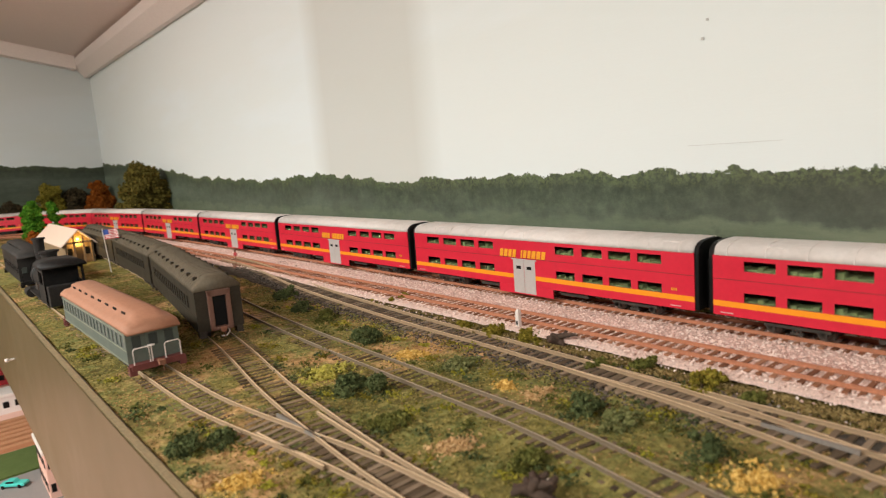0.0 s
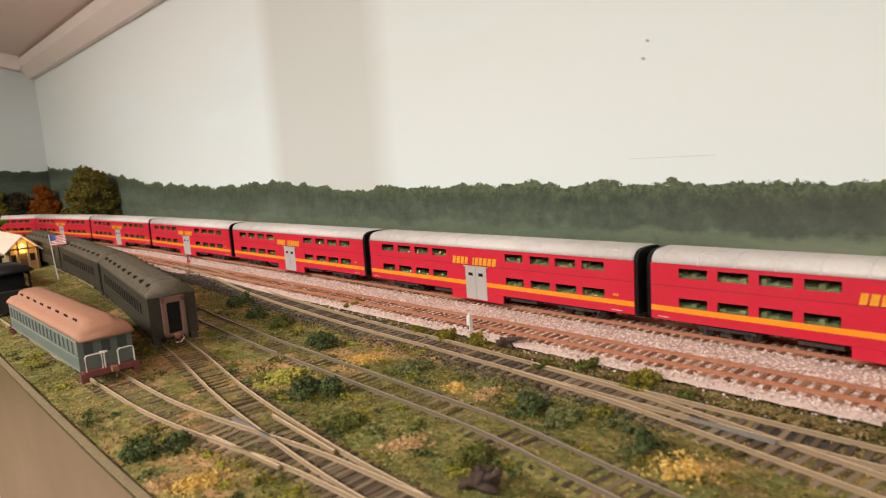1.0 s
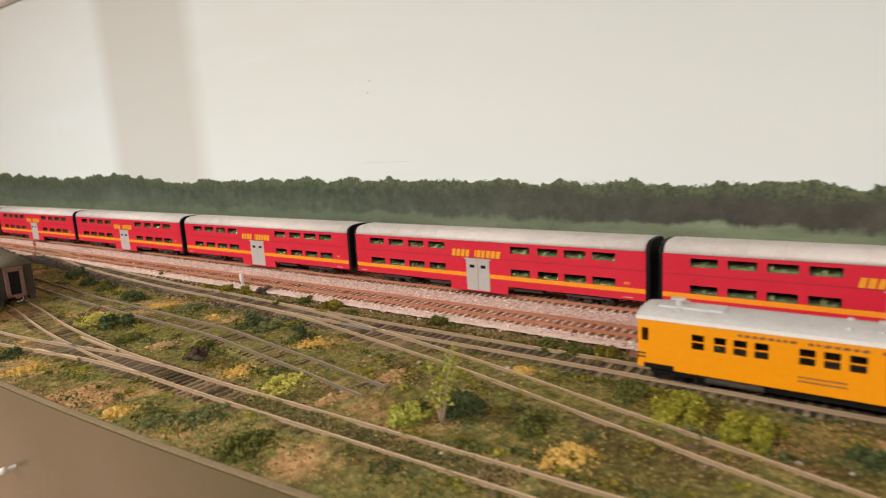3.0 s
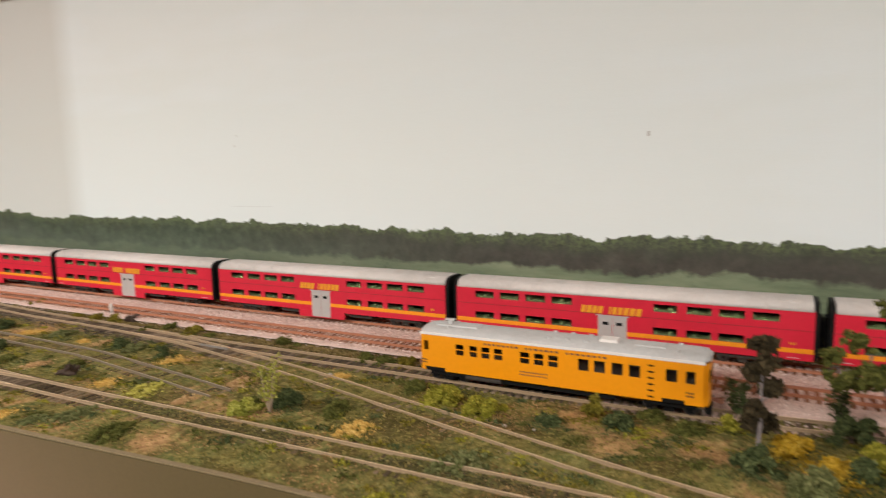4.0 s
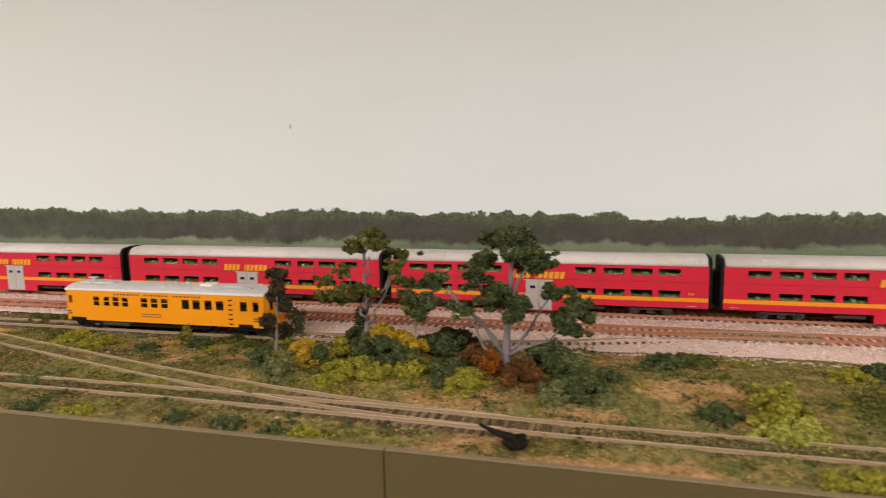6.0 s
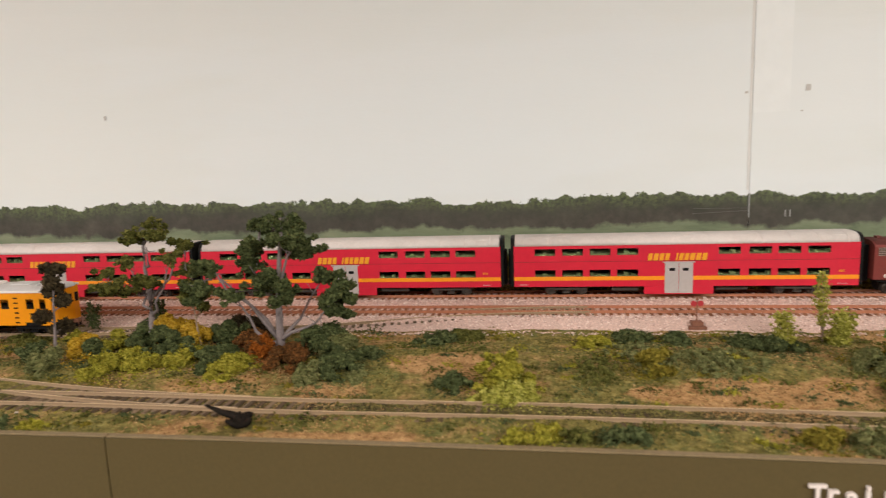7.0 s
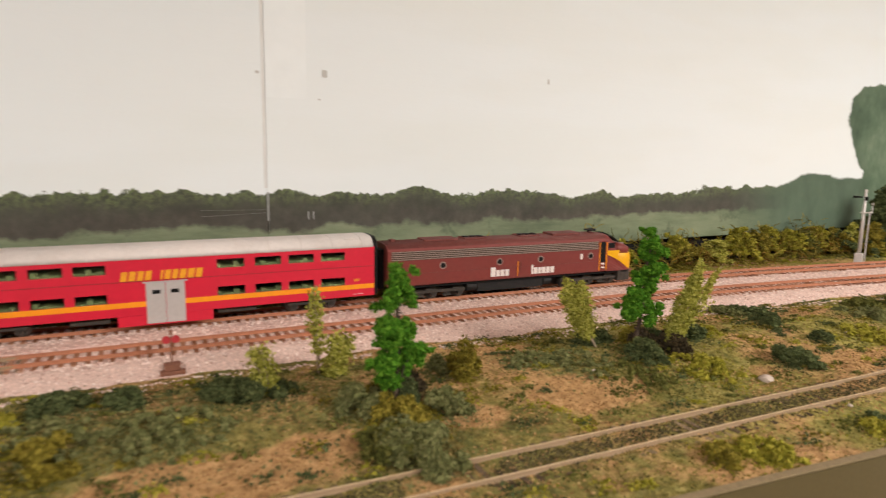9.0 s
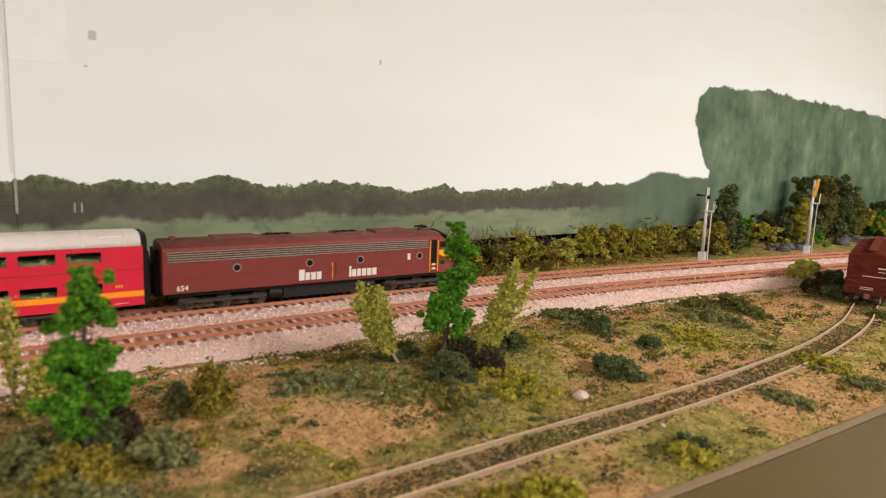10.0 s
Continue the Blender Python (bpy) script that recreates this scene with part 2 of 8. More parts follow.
        small = calc(nt, "MULTIPLY", calc(nt, "MULTIPLY", calc(nt, "SUBTRACT", calc(nt, "ADD", b, calc(nt, "MULTIPLY", edge, 0.45)), z), 300, True), fade)
        strokes = noise_tex(nt, coords(nt, (1, 1, 0.7)), 17, 4, 0.55)
        dabs = calc(nt, "ADD", calc(nt, "MULTIPLY", strokes, 0.7), calc(nt, "MULTIPLY", noise_tex(nt, coords(nt, (1, 1, 0.8)), 62, 4, 0.6), 0.3))
        crown = ramp(nt, dabs, [(0.36, (0.048, 0.080, 0.048)), (0.46, (0.085, 0.135, 0.083)), (0.54, (0.120, 0.178, 0.113)), (0.64, (0.180, 0.238, 0.160))])
        rim = calc(nt, "SUBTRACT", 1.0, calc(nt, "MULTIPLY", calc(nt, "SUBTRACT", side, s), 180, True))
        crown = mixed(nt, calc(nt, "MULTIPLY", rim, 0.5), crown, (0.055, 0.085, 0.055))
        col = mixed(nt, small, col, mixed(nt, 0.35, crown, (0.12, 0.165, 0.12)))
        col = mixed(nt, over, col, crown)
    link(nt, col, bs.inputs["Base Color"])
    bs.inputs["Roughness"].default_value = 0.55
    bs.inputs["Specular IOR Level"].default_value = 0.25
    bumped(nt, bs, calc(nt, "ADD", streak, calc(nt, "MULTIPLY", dab, calc(nt, "MULTIPLY", woods, 0.7))), 0.25, 0.0012)
    return m


def glass_material(name, c, rough=0.05):
    m, nt, bs = nodes_of(name)
    bs.inputs["Base Color"].default_value = (*c, 1)
    bs.inputs["Transmission Weight"].default_value = 1.0
    bs.inputs["Roughness"].default_value = rough
    bs.inputs["IOR"].default_value = 1.2
    return m


def glow_material(name, c, strength):
    m, nt, bs = nodes_of(name)
    bs.inputs["Base Color"].default_value = (*c, 1)
    bs.inputs["Emission Color"].default_value = (*c, 1)
    bs.inputs["Emission Strength"].default_value = strength
    return m


def worn_shaded_rail(name, head, side):
    """A rail with a rubbed head; the shade on its sides is put into the colour."""
    m, nt, bs = nodes_of(name)
    v = coords(nt)
    sep = nt.nodes.new("ShaderNodeSeparateXYZ")
    link(nt, nt.nodes.new("ShaderNodeNewGeometry").outputs["Normal"], sep.inputs[0])
    top = calc(nt, "MULTIPLY", calc(nt, "SUBTRACT", sep.outputs["Z"], 0.86), 9, True)
    fine, wide = noise_tex(nt, v, 600, 3), noise_tex(nt, v, 30, 5)
    col = mixed(nt, top, side, head)
    col = mixed(nt, calc(nt, "MULTIPLY", wide, 0.45), col, tint(side, 0.9))
    col = mixed(nt, calc(nt, "MULTIPLY", fine, 0.35), col, tint(side, 0.6))
    link(nt, col, bs.inputs["Base Color"])
    bs.inputs["Roughness"].default_value = 0.6
    bumped(nt, bs, fine, 0.15, 0.0002)
    return m


GROUND = ground_material()
TURF = by_piece("green_turf_grains", [(0.0, (0.068, 0.061, 0.015)), (0.35, (0.170, 0.146, 0.035)), (0.7, (0.29, 0.238, 0.066)), (1.0, (0.46, 0.36, 0.125))])
TAN_TURF = by_piece("tan_soil_grains", [(0.0, (0.17, 0.090, 0.034)), (0.4, (0.38, 0.215, 0.085)), (0.8, (0.56, 0.34, 0.15)), (1.0, (0.68, 0.46, 0.22))])
STONES = by_piece("pink_granite_chips", [(0.0, (0.45, 0.30, 0.255)), (0.25, (0.71, 0.505, 0.44)), (0.6, (0.86, 0.65, 0.575)), (1.0, (0.95, 0.82, 0.755))], 0.8, vary=0.16)
VERGE = by_piece("brown_green_verge", [(0.0, (0.085, 0.060, 0.020)), (0.5, (0.225, 0.160, 0.060)), (1.0, (0.40, 0.290, 0.125))])
EARTH = by_piece("dark_track_earth", [(0.0, (0.032, 0.028, 0.013)), (0.5, (0.090, 0.076, 0.034)), (1.0, (0.19, 0.155, 0.072))])
CINDER = by_piece("cinder_grains", [(0.0, (0.026, 0.021, 0.018)), (0.5, (0.095, 0.076, 0.062)), (1.0, (0.24, 0.19, 0.155))], 0.8)
BED = paint("granite_bed", (0.72, 0.52, 0.45), 0.9, grain=900, patch=120, vary=0.35, bump=0.8, depth=0.001)
CINDER_BED = paint("cinder_bed", (0.080, 0.064, 0.052), 0.95, grain=700, patch=60, vary=0.6, dirt=(0.12, 0.10, 0.05), bump=0.8, depth=0.001)
RUST_RAIL = paint("rust_painted_rail", (0.46, 0.185, 0.10), 0.7, grain=600, patch=40, vary=0.25, dirt=(0.26, 0.115, 0.07))
TAN_RAIL = worn_shaded_rail("weathered_tan_rail", (0.90, 0.675, 0.43), (0.33, 0.225, 0.132))
BRIGHT_RAIL = worn_shaded_rail("thin_worn_rail", (0.52, 0.42, 0.31), (0.17, 0.125, 0.080))
RUST_TIE = by_piece("rust_brown_ties", [(0.0, (0.19, 0.082, 0.048)), (0.5, (0.32, 0.145, 0.082)), (1.0, (0.44, 0.23, 0.145))], 0.9, False)
DARK_TIE = by_piece("dark_brown_ties", [(0.0, (0.062, 0.044, 0.029)), (0.6, (0.160, 0.112, 0.071)), (1.0, (0.30, 0.215, 0.138))], 0.9, False)
BROWN_TIE = by_piece("weathered_brown_ties", [(0.0, (0.11, 0.078, 0.052)), (0.6, (0.21, 0.152, 0.104)), (1.0, (0.33, 0.245, 0.170))], 0.9, False)
BROWN_TIES = by_piece("weathered_brown_tie_row", [(0.0, (0.11, 0.078, 0.052)), (0.6, (0.21, 0.152, 0.104)), (1.0, (0.33, 0.245, 0.170))])
RUST_TIES = by_piece("rust_brown_tie_row", [(0.0, (0.19, 0.082, 0.048)), (0.5, (0.32, 0.145, 0.082)), (1.0, (0.44, 0.23, 0.145))], 0.9)
DARK_TIES = by_piece("dark_brown_tie_row", [(0.0, (0.062, 0.044, 0.029)), (0.6, (0.160, 0.112, 0.071)), (1.0, (0.30, 0.215, 0.138))])
FASCIA = paint("olive_brown_paint", (0.092, 0.069, 0.028), 0.42, spec=0.30, grain=500, patch=5, vary=0.10, bump=0.05)
BOARD_EDGE = paint("bare_board_edge", (0.25, 0.185, 0.10), 0.8, grain=500, patch=30, vary=0.25)
CEILING = paint("ceiling_paint", (0.76, 0.635, 0.60), 0.8, grain=200, patch=4, vary=0.05, bump=0.1)
TRIM = paint("white_trim_paint", (0.80, 0.70, 0.66), 0.5, grain=200, patch=9, vary=0.06)
ROOM = paint("room_wall_paint", (0.62, 0.56, 0.48), 0.8, grain=80, patch=2, vary=0.05)
FLOOR = paint("room_floor", (0.25, 0.19, 0.14), 0.7, grain=60, patch=3, vary=0.2)
BLACK_GAP = paint("gap_shade_black", (0.012, 0.012, 0.014), 0.9, vary=0.3)
RED = paint("red_body_paint", (0.62, 0.017, 0.042), 0.42, grain=300, patch=25, vary=0.06, dirt=(0.42, 0.012, 0.028), dirt_amount=0.25, bump=0.02)
ORANGE = paint("orange_yellow_stripe", (0.90, 0.30, 0.012), 0.45, grain=300, patch=40, vary=0.08, bump=0.02)
GOLD = paint("gold_lettering", (0.85, 0.36, 0.02), 0.5, grain=900, patch=90, vary=0.2, bump=0.02)
SILVER = paint("weathered_silver_roof", (0.70, 0.635, 0.60), 0.5, grain=350, patch=14, vary=0.07, dirt=(0.44, 0.37, 0.33), dirt_amount=0.35, bump=0.04)
DOOR_GREY = paint("grey_door_paint", (0.46, 0.42, 0.40), 0.5, grain=400, patch=60, vary=0.08, bump=0.03)
UNDER = paint("grimy_underframe", (0.046, 0.035, 0.028), 0.8, grain=700, patch=90, vary=0.35, dirt=(0.105, 0.080, 0.058), dirt_amount=0.5, bump=0.3)
BLACK = paint("black_plastic", (0.008, 0.0072, 0.007), 0.55, spec=0.15, grain=700, patch=90, vary=0.35, bump=0.1)
WHEEL = paint("worn_wheel_metal", (0.12, 0.10, 0.085), 0.45, 0.7, vary=0.3)
MAROON = paint("maroon_body_paint", (0.195, 0.036, 0.029), 0.5, spec=0.3, grain=350, patch=40, vary=0.12, dirt=(0.155, 0.050, 0.039), dirt_amount=0.25, bump=0.04)
MAROON_ROOF = paint("dusty_maroon_roof", (0.150, 0.034, 0.027), 0.65, grain=400, patch=50, vary=0.2, dirt=(0.20, 0.085, 0.065), dirt_amount=0.35, bump=0.08)
NOSE = paint("yellow_nose_paint", (0.82, 0.40, 0.010), 0.35, grain=300, patch=60, vary=0.07, bump=0.02)
STEEL = paint("bare_metal_grille", (0.36, 0.275, 0.24), 0.5, 0.4, grain=500, patch=60, vary=0.3)
WHITE = paint("white_lettering", (0.74, 0.66, 0.62), 0.6, grain=700, patch=90, vary=0.12, bump=0.03)
YELLOW = paint("bright_yellow_body", (0.83, 0.295, 0.003), 0.38, grain=300, patch=25, vary=0.05, bump=0.02)
GREY_ROOF = paint("pale_grey_roof", (0.56, 0.545, 0.535), 0.55, grain=400, patch=30, vary=0.10, dirt=(0.38, 0.35, 0.32), bump=0.06)
WHITE_EDGE = paint("white_roof_edge", (0.80, 0.74, 0.70), 0.5, grain=400, patch=40, vary=0.08)
SOOT = paint("dark_olive_car_paint", (0.036, 0.028, 0.018), 0.6, spec=0.25, grain=400, patch=45, vary=0.2, dirt=(0.055, 0.044, 0.032), dirt_amount=0.45, bump=0.06)
SOOT_ROOF = paint("dusty_grey_brown_roof", (0.115, 0.092, 0.062), 0.75, spec=0.2, grain=400, patch=45, vary=0.2, dirt=(0.10, 0.088, 0.07), dirt_amount=0.4, bump=0.08)
FRAME_BROWN = paint("reddish_brown_door_frame", (0.17, 0.082, 0.058), 0.6, grain=400, patch=60, vary=0.15)
SAGE = paint("faded_green_coach_paint", (0.105, 0.125, 0.105), 0.55, grain=400, patch=40, vary=0.12, dirt=(0.17, 0.17, 0.14), bump=0.03)
SAGE_PALE = paint("pale_green_stripe", (0.25, 0.26, 0.19), 0.55, grain=400, patch=50, vary=0.12)
STEAM_BLACK = paint("dull_black_engine_paint", (0.015, 0.0135, 0.013), 0.6, spec=0.25, grain=500, patch=70, vary=0.3, dirt=(0.045, 0.034, 0.028), dirt_amount=0.35, bump=0.1)
PANE_GREY = paint("grey_window_pane", (0.17, 0.175, 0.165), 0.25, vary=0.2)
END_TEAL = paint("dark_teal_end_panel", (0.040, 0.048, 0.044), 0.5, vary=0.2)
SALMON = paint("salmon_brown_roof", (0.37, 0.175, 0.105), 0.7, grain=400, patch=40, vary=0.12, dirt=(0.28, 0.13, 0.08), bump=0.06)
OXIDE = paint("oxide_red_platform", (0.15, 0.040, 0.035), 0.6, grain=400, patch=60, vary=0.15)
BOXCAR_LADDER = paint("worn_ladder_paint", (0.20, 0.060, 0.042), 0.7, vary=0.2, spec=0.1)
BOXCAR = paint("boxcar_brown_red", (0.135, 0.026, 0.018), 0.75, grain=400, patch=45, vary=0.15, dirt=(0.15, 0.042, 0.028), dirt_amount=0.3, bump=0.05, spec=0.06)
BARK = paint("grey_bark", (0.225, 0.185, 0.180), 0.85, grain=500, patch=90, vary=0.3, bump=0.5, depth=0.0005)
BROWN_BARK = paint("dark_bark", (0.07, 0.045, 0.03), 0.85, grain=500, patch=90, vary=0.35, bump=0.5, depth=0.0005)
STUMP = paint("dead_stump_wood", (0.082, 0.055, 0.042), 0.85, spec=0.1, grain=500, patch=120, vary=0.4, bump=0.6, depth=0.0006)
TWIG = paint("pale_twig", (0.34, 0.25, 0.17), 0.8, vary=0.2)
BLACK_ROOF = paint("sooty_black_roof", (0.032, 0.029, 0.027), 0.75, spec=0.2, grain=400, patch=45, vary=0.2, dirt=(0.060, 0.052, 0.044), dirt_amount=0.4, bump=0.08)
CREAM = paint("cream_roof_card", (0.72, 0.56, 0.45), 0.8, grain=400, patch=50, vary=0.1)
TIMBER = paint("weathered_timber_wall", (0.30, 0.20, 0.11), 0.8, grain=500, patch=70, vary=0.3)
LAMP_YELLOW = glow_material("warm_lamp_bulb", (1.0, 0.55, 0.08), 25.0)
METAL = paint("silver_mast_metal", (0.68, 0.64, 0.61), 0.5, 0.3, vary=0.12)
DULL_METAL = paint("dull_frog_metal", (0.27, 0.235, 0.205), 0.6, 0.3, vary=0.2)
SIGNAL_RED = paint("faded_red_target", (0.46, 0.035, 0.045), 0.5, vary=0.15)
RUSTY = paint("rusty_machine", (0.24, 0.10, 0.06), 0.8, vary=0.3)
CHAR = paint("charred_dead_wood", (0.020, 0.016, 0.013), 0.9, spec=0.05, grain=500, patch=120, vary=0.4, bump=0.6, depth=0.0006)
SEAM_PAINT = paint("greyed_joint_paint", (0.735, 0.73, 0.71), 0.6, grain=90, patch=30, vary=0.05, bump=0.05)
ROCK = paint("grey_rock", (0.10, 0.098, 0.098), 0.85, grain=500, patch=60, vary=0.35, bump=0.6, depth=0.0008)
POLE_GREY = paint("faint_grey_pole_paint", (0.30, 0.30, 0.285), 0.7, vary=0.15)
WALL_PATCH = paint("smooth_wall_filler", (0.83, 0.865, 0.87), 0.5, grain=60, patch=8, vary=0.03, bump=0.05)
FILLER = paint("pale_grey_filler", (0.56, 0.545, 0.52), 0.7, vary=0.1)
PALE_ROCK = paint("pale_stone", (0.55, 0.45, 0.38), 0.85, vary=0.2)
FLAG_RED = paint("flag_red", (0.45, 0.03, 0.04), 0.8, vary=0.1)
FLAG_BLUE = paint("flag_blue", (0.03, 0.06, 0.24), 0.8, vary=0.1)
TURQUOISE = paint("turquoise_car_paint", (0.08, 0.50, 0.44), 0.25, vary=0.05)
# the pinkish warm light on the lower deck is put into this colour
PINK_LIT_WALL = paint("pink_lit_wall", (0.74, 0.45, 0.37), 0.7, vary=0.1)
PLANK = paint("orange_brown_planks", (0.46, 0.22, 0.11), 0.8, vary=0.25)
ASPHALT = paint("grey_model_street", (0.22, 0.20, 0.19), 0.9, vary=0.15)
GRASS = paint("model_lawn", (0.09, 0.13, 0.03), 0.95, grain=700, patch=70, vary=0.5, bump=0.8, depth=0.001)
SEAT = paint("pale_green_seats", (0.27, 0.275, 0.145), 0.7, vary=0.15)
GLASS = glass_material("green_tinted_glass", (0.46, 0.52, 0.43))
CLEAR = glass_material("clear_glass", (0.85, 0.85, 0.82))
LEAF = {
    "d": by_piece("dark_green_foam", [(0.0, (0.025, 0.034, 0.012)), (0.5, (0.074, 0.094, 0.035)), (1.0, (0.175, 0.2, 0.08))], calm=0.25),
    "g": by_piece("olive_green_foam", [(0.0, (0.034, 0.038, 0.009)), (0.5, (0.105, 0.11, 0.025)), (1.0, (0.225, 0.21, 0.058))], calm=0.25),
    "b": by_piece("grey_green_foam", [(0.0, (0.06, 0.066, 0.022)), (0.5, (0.158, 0.166, 0.06)), (1.0, (0.29, 0.285, 0.12))], calm=0.25),
    "y": by_piece("yellow_green_foam", [(0.0, (0.105, 0.1, 0.011)), (0.5, (0.285, 0.262, 0.028)), (1.0, (0.52, 0.45, 0.075))], calm=0.25),
    "m": by_piece("mustard_olive_foam", [(0.0, (0.066, 0.054, 0.007)), (0.5, (0.200, 0.163, 0.022)), (1.0, (0.39, 0.310, 0.052))], calm=0.25),
    "o": by_piece("golden_orange_foam", [(0.0, (0.34, 0.19, 0.035)), (0.5, (0.70, 0.43, 0.105)), (1.0, (0.88, 0.64, 0.23))], calm=0.25),
    "t": by_piece("tan_soil_crumbs", [(0.0, (0.28, 0.16, 0.064)), (0.5, (0.54, 0.335, 0.155)), (1.0, (0.74, 0.51, 0.27))], calm=0.25),
    "r": by_piece("rust_brown_foam", [(0.0, (0.045, 0.022, 0.007)), (0.5, (0.130, 0.058, 0.019)), (1.0, (0.30, 0.115, 0.032))], calm=0.25),
    "k": by_piece("blackish_brown_foam", [(0.0, (0.014, 0.011, 0.0062)), (0.5, (0.045, 0.034, 0.018)), (1.0, (0.105, 0.078, 0.040))], calm=0.35),
    "u": by_piece("golden_yellow_foam", [(0.0, (0.20, 0.115, 0.008)), (0.5, (0.50, 0.30, 0.022)), (1.0, (0.72, 0.49, 0.075))], calm=0.25),
    "l": by_piece("pale_lime_foam", [(0.0, (0.145, 0.150, 0.018)), (0.5, (0.37, 0.36, 0.06)), (1.0, (0.60, 0.56, 0.15))], calm=0.25),
    "p": by_piece("pale_yellow_foam", [(0.0, (0.24, 0.215, 0.032)), (0.5, (0.52, 0.46, 0.088)), (1.0, (0.74, 0.66, 0.20))], calm=0.25),
    "v": by_piece("vivid_green_foam", [(0.0, (0.014, 0.058, 0.003)), (0.5, (0.062, 0.195, 0.013)), (1.0, (0.19, 0.37, 0.038))], calm=0.45),
    "w": by_piece("drooping_olive_foam", [(0.0, (0.060, 0.045, 0.008)), (0.5, (0.13, 0.105, 0.022)), (1.0, (0.22, 0.17, 0.045))], calm=0.45),
    "a": by_piece("autumn_orange_foam", [(0.0, (0.106, 0.030, 0.0043)), (0.5, (0.276, 0.075, 0.0094)), (1.0, (0.445, 0.140, 0.0216))], calm=0.45),
}
VINE_GREEN = by_piece("green_vines", [(0.0, (0.021, 0.050, 0.0058)), (0.5, (0.074, 0.130, 0.0144)), (1.0, (0.170, 0.230, 0.0360))])
VINE_BROWN = by_piece("brown_vines", [(0.0, (0.053, 0.025, 0.0058)), (0.45, (0.180, 0.090, 0.0180)), (0.8, (0.318, 0.180, 0.0324)), (1.0, (0.382, 0.270, 0.0504))])
VINE_GOLD = by_piece("yellow_olive_vines", [(0.0, (0.055, 0.050, 0.008)), (0.5, (0.23, 0.185, 0.030)), (1.0, (0.45, 0.36, 0.085))])

# ---- building tools ----


class Shape:
    """Collects vertices and faces."""

    def __init__(self):
        self.v, self.f = [], []

    def add(self, verts, faces):
        n = len(self.v)
        self.v += [tuple(p) for p in verts]
        self.f += [tuple(i + n for i in f) for f in faces]
        return self

    def box(self, x0, x1, y0, y1, z0, z1):
        return self.add([(x, y, z) for x in (x0, x1) for y in (y0, y1) for z in (z0, z1)],
                        [(0, 1, 3, 2), (4, 6, 7, 5), (0, 4, 5, 1), (2, 3, 7, 6), (0, 2, 6, 4), (1, 5, 7, 3)])

    def prism(self, outline, x0, x1, cap=True):
        """An outline of (y, z), drawn out along x."""
        n = len(outline)
        faces = [(i, (i + 1) % n, n + (i + 1) % n, n + i) for i in range(n)]
        if cap:
            faces += [tuple(range(n))[::-1], tuple(range(n, 2 * n))]
        return self.add([(x0, y, z) for y, z in outline] + [(x1, y, z) for y, z in outline], faces)

    def loft(self, sections):
        """Outlines of (x, y, z) of one length, joined in a row and closed at both ends."""
        n = len(sections[0])
        faces = [(k * n + i, k * n + (i + 1) % n, (k + 1) * n + (i + 1) % n, (k + 1) * n + i) for k in range(len(sections) - 1) for i in range(n)]
        faces += [tuple(range(n))[::-1], tuple(range((len(sections) - 1) * n, len(sections) * n))]
        return self.add([p for s in sections for p in s], faces)

    def drum(self, a, b, r, n=12, r2=None):
        """A cylinder or cone from a to b."""
        a, b = Vector(a), Vector(b)
        q = (b - a).to_track_quat("Z", "Y")
        ring = [q @ Vector((math.cos(2 * math.pi * i / n), math.sin(2 * math.pi * i / n), 0)) for i in range(n)]
        r2 = r if r2 is None else r2
        return self.add([a + p * r for p in ring] + [b + p * r2 for p in ring],
                        [(i, (i + 1) % n, n + (i + 1) % n, n + i) for i in range(n)] + [tuple(range(n))[::-1], tuple(range(n, 2 * n))])

    def tube(self, pts, radii, n=5):
        rings = []
        for i, p in enumerate(pts):
            d = Vector(pts[min(i + 1, len(pts) - 1)]) - Vector(pts[max(i - 1, 0)])
            q = d.to_track_quat("Z", "Y")
            rings.append([Vector(p) + q @ Vector((math.cos(2 * math.pi * k / n) * radii[i], math.sin(2 * math.pi * k / n) * radii[i], 0)) for k in range(n)])
        return self.loft(rings)

    def mesh(self, name, mat, smooth=False):
        me = bpy.data.meshes.new(name)
        me.from_pydata(self.v, [], self.f)
        bm = bmesh.new()
        bm.from_mesh(me)
        if not smooth and len(bm.verts) < 4000:
            bmesh.ops.remove_doubles(bm, verts=bm.verts, dist=1e-7)
        bmesh.ops.recalc_face_normals(bm, faces=bm.faces)
        bm.to_mesh(me)
        bm.free()
        me.materials.append(mat)
        if smooth:
            me.polygons.foreach_set("use_smooth", [True] * len(me.polygons))
        return me


def part(name, shape, mat, parent=None, label="", smooth=False, bevel=0.0, at=None, shadow=True):
    me = shape if isinstance(shape, bpy.types.Mesh) else shape.mesh(name, mat, smooth)
    ob = new(name, me)
    if parent is not None:
        ob.parent = parent
    if at is not None:
        ob.matrix_basis = at
    if label:
        ob["label"] = label
    if bevel:
        b = ob.modifiers.new("edges", "BEVEL")
        b.width, b.segments, b.limit_method, b.angle_limit = bevel, 2, "ANGLE", radians(35)
    if not shadow:
        ob.visible_shadow = False
    return ob


def thing(name, label, category, group="", at=None):
    ob = new(name)
    ob.empty_display_size = 0.01
    if at is not None:
        ob.matrix_basis = at
    return tagged(ob, label, category, group)


